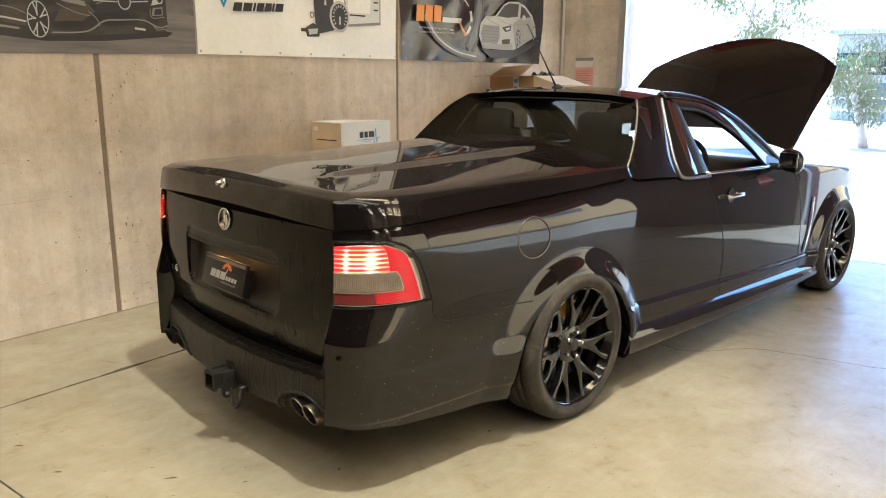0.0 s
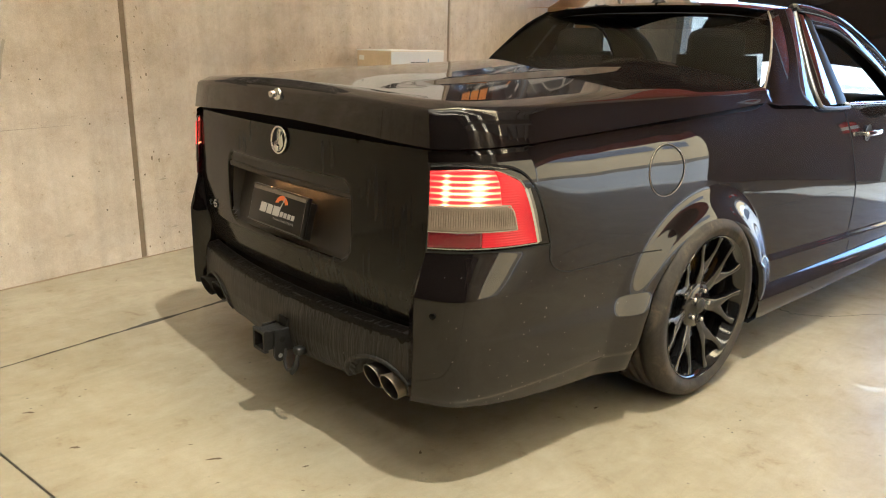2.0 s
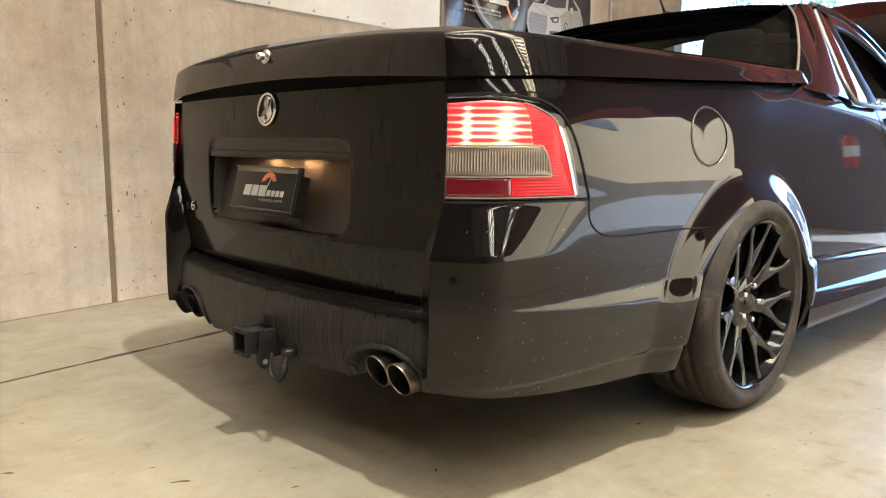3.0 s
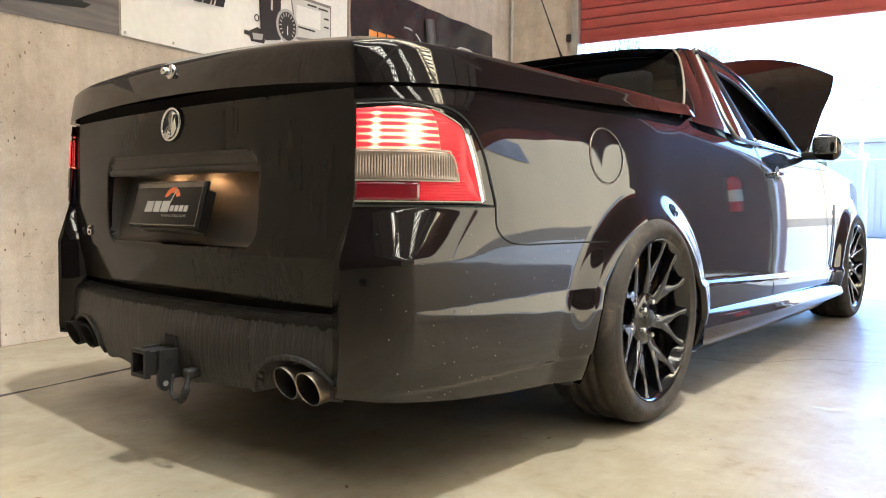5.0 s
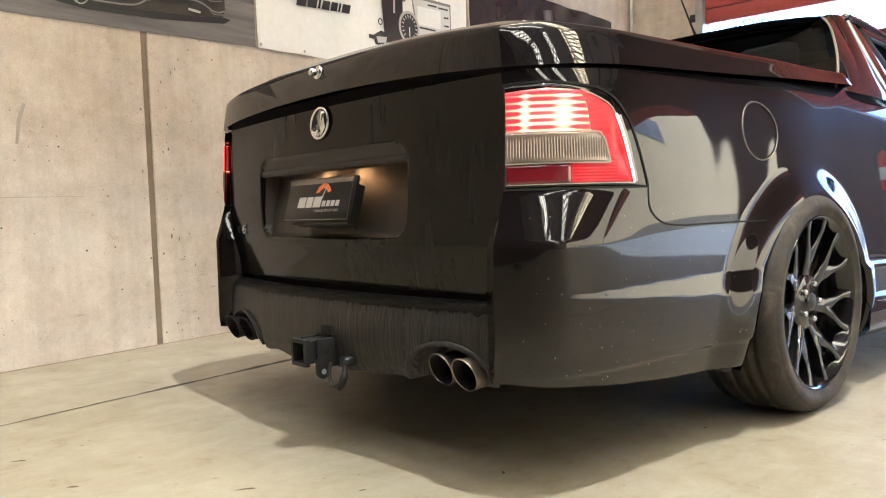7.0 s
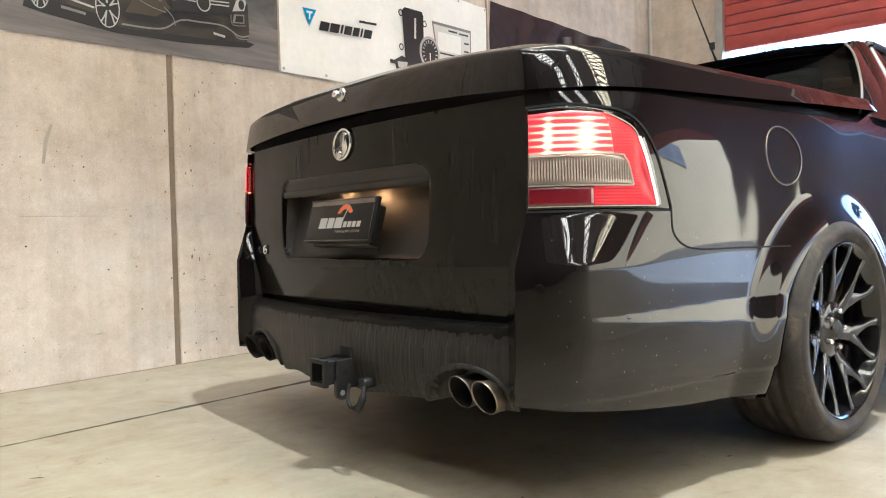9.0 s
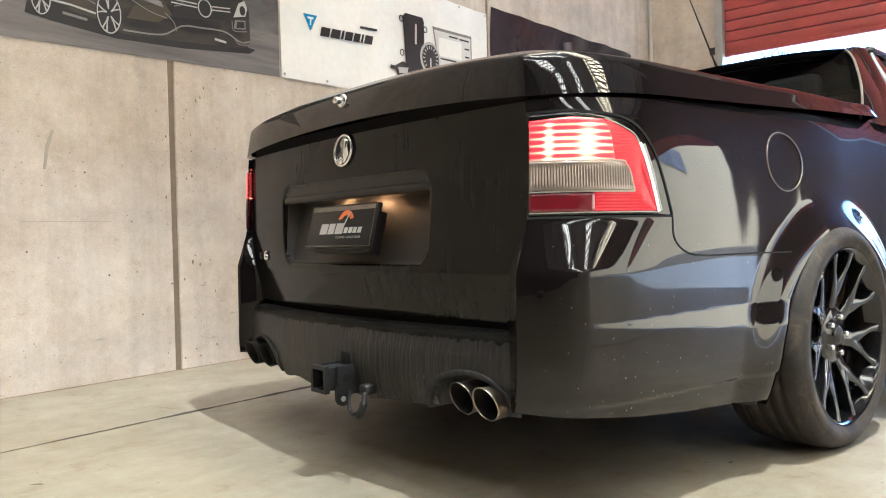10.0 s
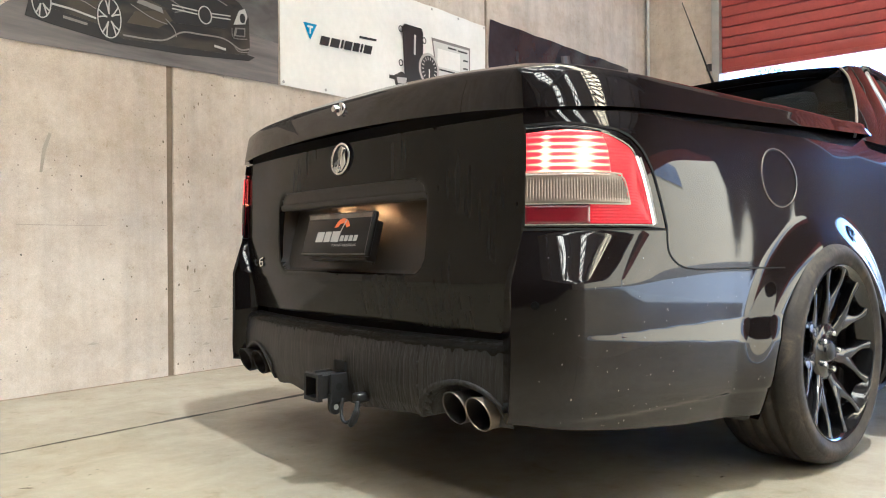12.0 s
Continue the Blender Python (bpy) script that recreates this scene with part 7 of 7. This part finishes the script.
def flap(points, mat):
    p = [ROOM @ Vector(v) for v in points]
    nrm = (p[1] - p[0]).cross(p[2] - p[0]).normalized() * 0.004
    vs = [*p, *[q + nrm for q in p]]
    part("flap", (vs, [(0, 1, 2, 3), (7, 6, 5, 4), (0, 4, 5, 1), (1, 5, 6, 2), (2, 6, 7, 3), (3, 7, 4, 0)]), mat, opened, smooth=False)


flap([(0.16, 4.223, 1.478), (0.66, 4.223, 1.478), (0.60, 4.06, 1.475), (0.05, 4.06, 1.470)], CARD)
flap([(0.657, 4.226, 1.478), (0.657, 4.78, 1.478), (0.93, 4.84, 1.385), (0.90, 4.26, 1.395)], PALE_CARD)
flap([(0.163, 4.226, 1.478), (0.163, 4.78, 1.478), (0.30, 4.80, 1.60), (0.30, 4.24, 1.56)], CARD)
part("tape_strip", box(0.43, 0.49, 4.2165, 4.219, 1.17, 1.476, 0, ROOM), WHITECARD, opened, "white and blue packing tape", smooth=False)
for k in range(4):
    part("tape_mark", box(0.44, 0.48, 4.2145, 4.216, 1.20 + k * 0.07, 1.235 + k * 0.07, 0, ROOM), INK["blue"], opened, smooth=False)
part("packing", moved(ROOM, grid(lambda u, v: (0.44 + 0.19 * u, 4.52 + 0.22 * v, 1.475 + 0.028 * math.sin(9 * u + 3 * v) * math.cos(7 * v) + 0.022 * (u * (1 - u) * 4)), 20, 20)), material("green_plastic_wrap", (0.04, 0.08, 0.07), 0.3, 0, 0.3, 20, 0.3), opened, "crumpled dark green wrap")


def on_end(name, x0, x1, z0, z1, d, mat, parent, label=""):
    return part(name, box(x0, x1, END - d - 0.0015, END - d, z0, z1, 0, ROOM), mat, parent, label, smooth=False)


notice = thing("notice", "pink and white paper notice in a clear sleeve", "notice", tuple(ROOM @ Vector((0.31, END, 1.39))))
on_end("sleeve", 0.19, 0.428, 1.385, 1.70, 0.001, INK["silver"], notice)
on_end("pink_sheet", 0.196, 0.422, 1.392, 1.580, 0.003, material("pink_paper", (0.62, 0.30, 0.25), 0.8, 0, 0.08, 10), notice, "pink printed sheet")
on_end("white_sheet", 0.200, 0.420, 1.583, 1.655, 0.003, material("white_paper", (0.62, 0.58, 0.55), 0.8, 0, 0.06, 10), notice)
on_end("dark_header", 0.200, 0.420, 1.658, 1.690, 0.003, INK["grey"], notice)
for k in range(6):
    on_end("lettering_bar", 0.215, 0.36 + 0.03 * (k % 2), 1.41 + k * 0.026, 1.416 + k * 0.026, 0.005, INK["grey"], notice)
tagged(part("door_switch", box(0.665, 0.725, END - 0.035, END, 2.43, 2.50, 0.004, ROOM), TRIM, smooth=False), "small grey limit switch box beside the shutter", "switch")

# ---- outside, beyond the roller doors ----
RIGHT_WALL = material("cream_rendered_wall", (0.70, 0.475, 0.205), 0.85, 0, 0.10, 0.8, 0.15)
SIGN_GREY = material("faded_sign_grey", (0.24, 0.20, 0.16), 0.6, 0, 0.4, 1.5)
hall = thing("warehouse", "cream rendered warehouse across the yard", "building", tuple(ROOM @ Vector((23, 20, 0))))
part("wall", box(22.0, 31.0, -12.0, 60.0, -0.02, 9.0, 0.02, ROOM), RIGHT_WALL, hall, smooth=False)
# added dark band that dims the wall's foot in the car's reflection
part("dark_wall_foot", box(21.97, 22.1, -12.05, 60.05, -0.02, 0.7, 0.02, ROOM), material("dark_foot_band", (0.24, 0.17, 0.09), 0.85, 0, 0.15, 1.0, 0.2), hall, "dark band added along the foot of the wall", smooth=False)
part("roof", box(21.8, 31.2, -12.2, 60.2, 9.0, 9.3, 0.02, ROOM), GALV, hall, smooth=False)
part("wall_sign", box(21.94, 21.99, 11.0, 19.5, 4.3, 6.0, 0.01, ROOM), SIGN_GREY, hall, smooth=False)

BLUEGREY = material("blue_grey_cladding", (0.40, 0.40, 0.40), 0.6, 0, 0.08, 0.7, 0.1)
shop = thing("workshop_building", "blue-grey workshop building with a dark fascia sign", "building", tuple(ROOM @ Vector((3, 32, 0))))
part("wall", box(-1.75, 9.6, 32.0, 40.0, -0.02, 3.3, 0.02, ROOM), BLUEGREY, shop, smooth=False)
part("roof", box(-2.0, 9.9, 31.7, 40.3, 3.3, 3.5, 0.02, ROOM), GALV, shop, smooth=False)
sign = part("fascia_sign", box(-1.72, 3.6, 31.9, 31.98, 1.75, 2.60, 0.01, ROOM), INK["black"], shop, "dark fascia sign with lettering bars", smooth=False)
x = -1.60
for w, c in ((0.28, "green"), (0.26, "green"), (0.26, "green"), (0.26, "green"), (0.5, ""), (0.42, "pale"), (0.36, "pale")):
    if c:
        part("lettering_bar", box(x, x + w, 31.87, 31.89, 2.15, 2.42, 0, ROOM), material("green_letter", (0.03, 0.35, 0.20), 0.5) if c == "green" else INK["white"], sign, smooth=False)
    x += w + 0.08
for k in range(5):
    part("lettering_bar", box(-1.50 + k * 0.26, -1.32 + k * 0.26, 31.87, 31.89, 1.86, 2.02, 0, ROOM), INK["white"], sign, smooth=False)
part("window", box(-0.9, 1.4, 31.94, 31.99, 0.6, 1.45, 0.01, ROOM), INK["haze"], shop, smooth=False)
part("door", box(2.2, 3.2, 31.94, 31.99, 0.0, 1.55, 0.01, ROOM), INK["white"], shop, smooth=False)

PALEGREY = material("pale_grey_paint", (0.42, 0.40, 0.36), 0.6, 0, 0.08, 0.7, 0.1)
cabin = thing("site_container", "pale grey steel container beside the yard", "container", tuple(ROOM @ Vector((5, 20, 0))))
part("container_body", box(2.40, 8.4, 20.0, 22.4, -0.02, 1.95, 0.02, ROOM), PALEGREY, cabin, smooth=False)
for k in range(20):
    part("rib", box(2.5 + k * 0.29, 2.62 + k * 0.29, 19.97, 20.0, 0.05, 1.88, 0.005, ROOM), PALEGREY, cabin, smooth=False)
tagged(part("bollard", moved(ROOM, tube([(3.32, 17.0, -0.02), (3.32, 17.0, 1.9)], 0.06, 12)), BLUEGREY), "pale grey steel post in the yard", "post")

FENCE_WHITE = material("white_fence_paint", (0.75, 0.75, 0.73), 0.5, 0, 0.06, 3)
fence = thing("fence", "white painted post and rail fence across the yard", "fence", tuple(ROOM @ Vector((0, 21, 0))))
for k in range(9):
    part("post", box(-6.2 + k * 1.05, -6.1 + k * 1.05, 21.0, 21.1, -0.02, 1.12, 0.01, ROOM), FENCE_WHITE, fence, smooth=False)
for z in (0.35, 0.68, 1.0):
    part("rail", box(-6.3, 2.3, 20.96, 21.0, z, z + 0.07, 0.008, ROOM), FENCE_WHITE, fence, smooth=False)

BARK = material("gum_bark", (0.55, 0.48, 0.38), 0.85, 0, 0.3, 5, 0.4)
LEAF = material("gum_leaves", (0.19, 0.20, 0.085), 0.5, 0, 0.35, 3.0)


def tree(x, y, height, spread, n, seed, low=1.6):
    rnd = random.Random(seed)
    ob = thing("tree", "slender gum tree with sparse drooping sunlit leaves", "tree", tuple(ROOM @ Vector((x, y, 0))), "trees in the yard")
    top = Vector((x + rnd.uniform(-0.3, 0.3), y, height * 0.8))
    trunk = [Vector((x, y, -0.02)).lerp(top, t) + Vector((0.10 * math.sin(4 * t + seed), 0.08 * math.cos(5 * t), 0)) for t in np.linspace(0, 1, 9)]
    part("trunk", moved(ROOM, tube(trunk, [0.11 * (1 - 0.75 * t) for t in np.linspace(0, 1, 9)], 8)), BARK, ob)
    tips = []
    for k in range(12):
        p = trunk[3 + k % 6]
        a, l = rnd.uniform(0, 6.28), spread * rnd.uniform(0.5, 1.0)
        q = p + Vector((l * math.cos(a), l * math.sin(a), rnd.uniform(0.2, 0.9) * spread * 0.6))
        mid = p.lerp(q, 0.5) + Vector((0, 0, 0.15))
        part("limb", moved(ROOM, tube([p, mid, q], [0.035, 0.02, 0.008], 6)), BARK, ob)
        tips += [mid.lerp(q, t) for t in (0.2, 0.5, 0.8, 1.0)]
    vs, fs = [], []
    for k in range(n):
        c = rnd.choice(tips)
        p = c + Vector((rnd.gauss(0, 0.22), rnd.gauss(0, 0.22), rnd.gauss(-0.08, 0.22)))
        if p.z < low:
            continue
        d = Vector((rnd.gauss(0, 0.5), rnd.gauss(0, 0.5), -1)).normalized() * rnd.uniform(0.07, 0.13)
        s = d.orthogonal().normalized() * 0.014
        i = len(vs)
        vs += [p, p + d * 0.5 + s, p + d, p + d * 0.5 - s]
        fs.append((i, i + 1, i + 2, i + 3))
    part("crown", moved(ROOM, (vs, fs)), LEAF, ob, smooth=False, kind="stuff")


tree(-0.4, 15.5, 4.6, 1.5, 5200, 3)
tree(1.5, 17.5, 2.4, 0.65, 3600, 8, 0.5)
tree(-1.6, 21.0, 6.0, 1.8, 5200, 5)
tree(3.0, 26.5, 6.0, 2.0, 3000, 11)
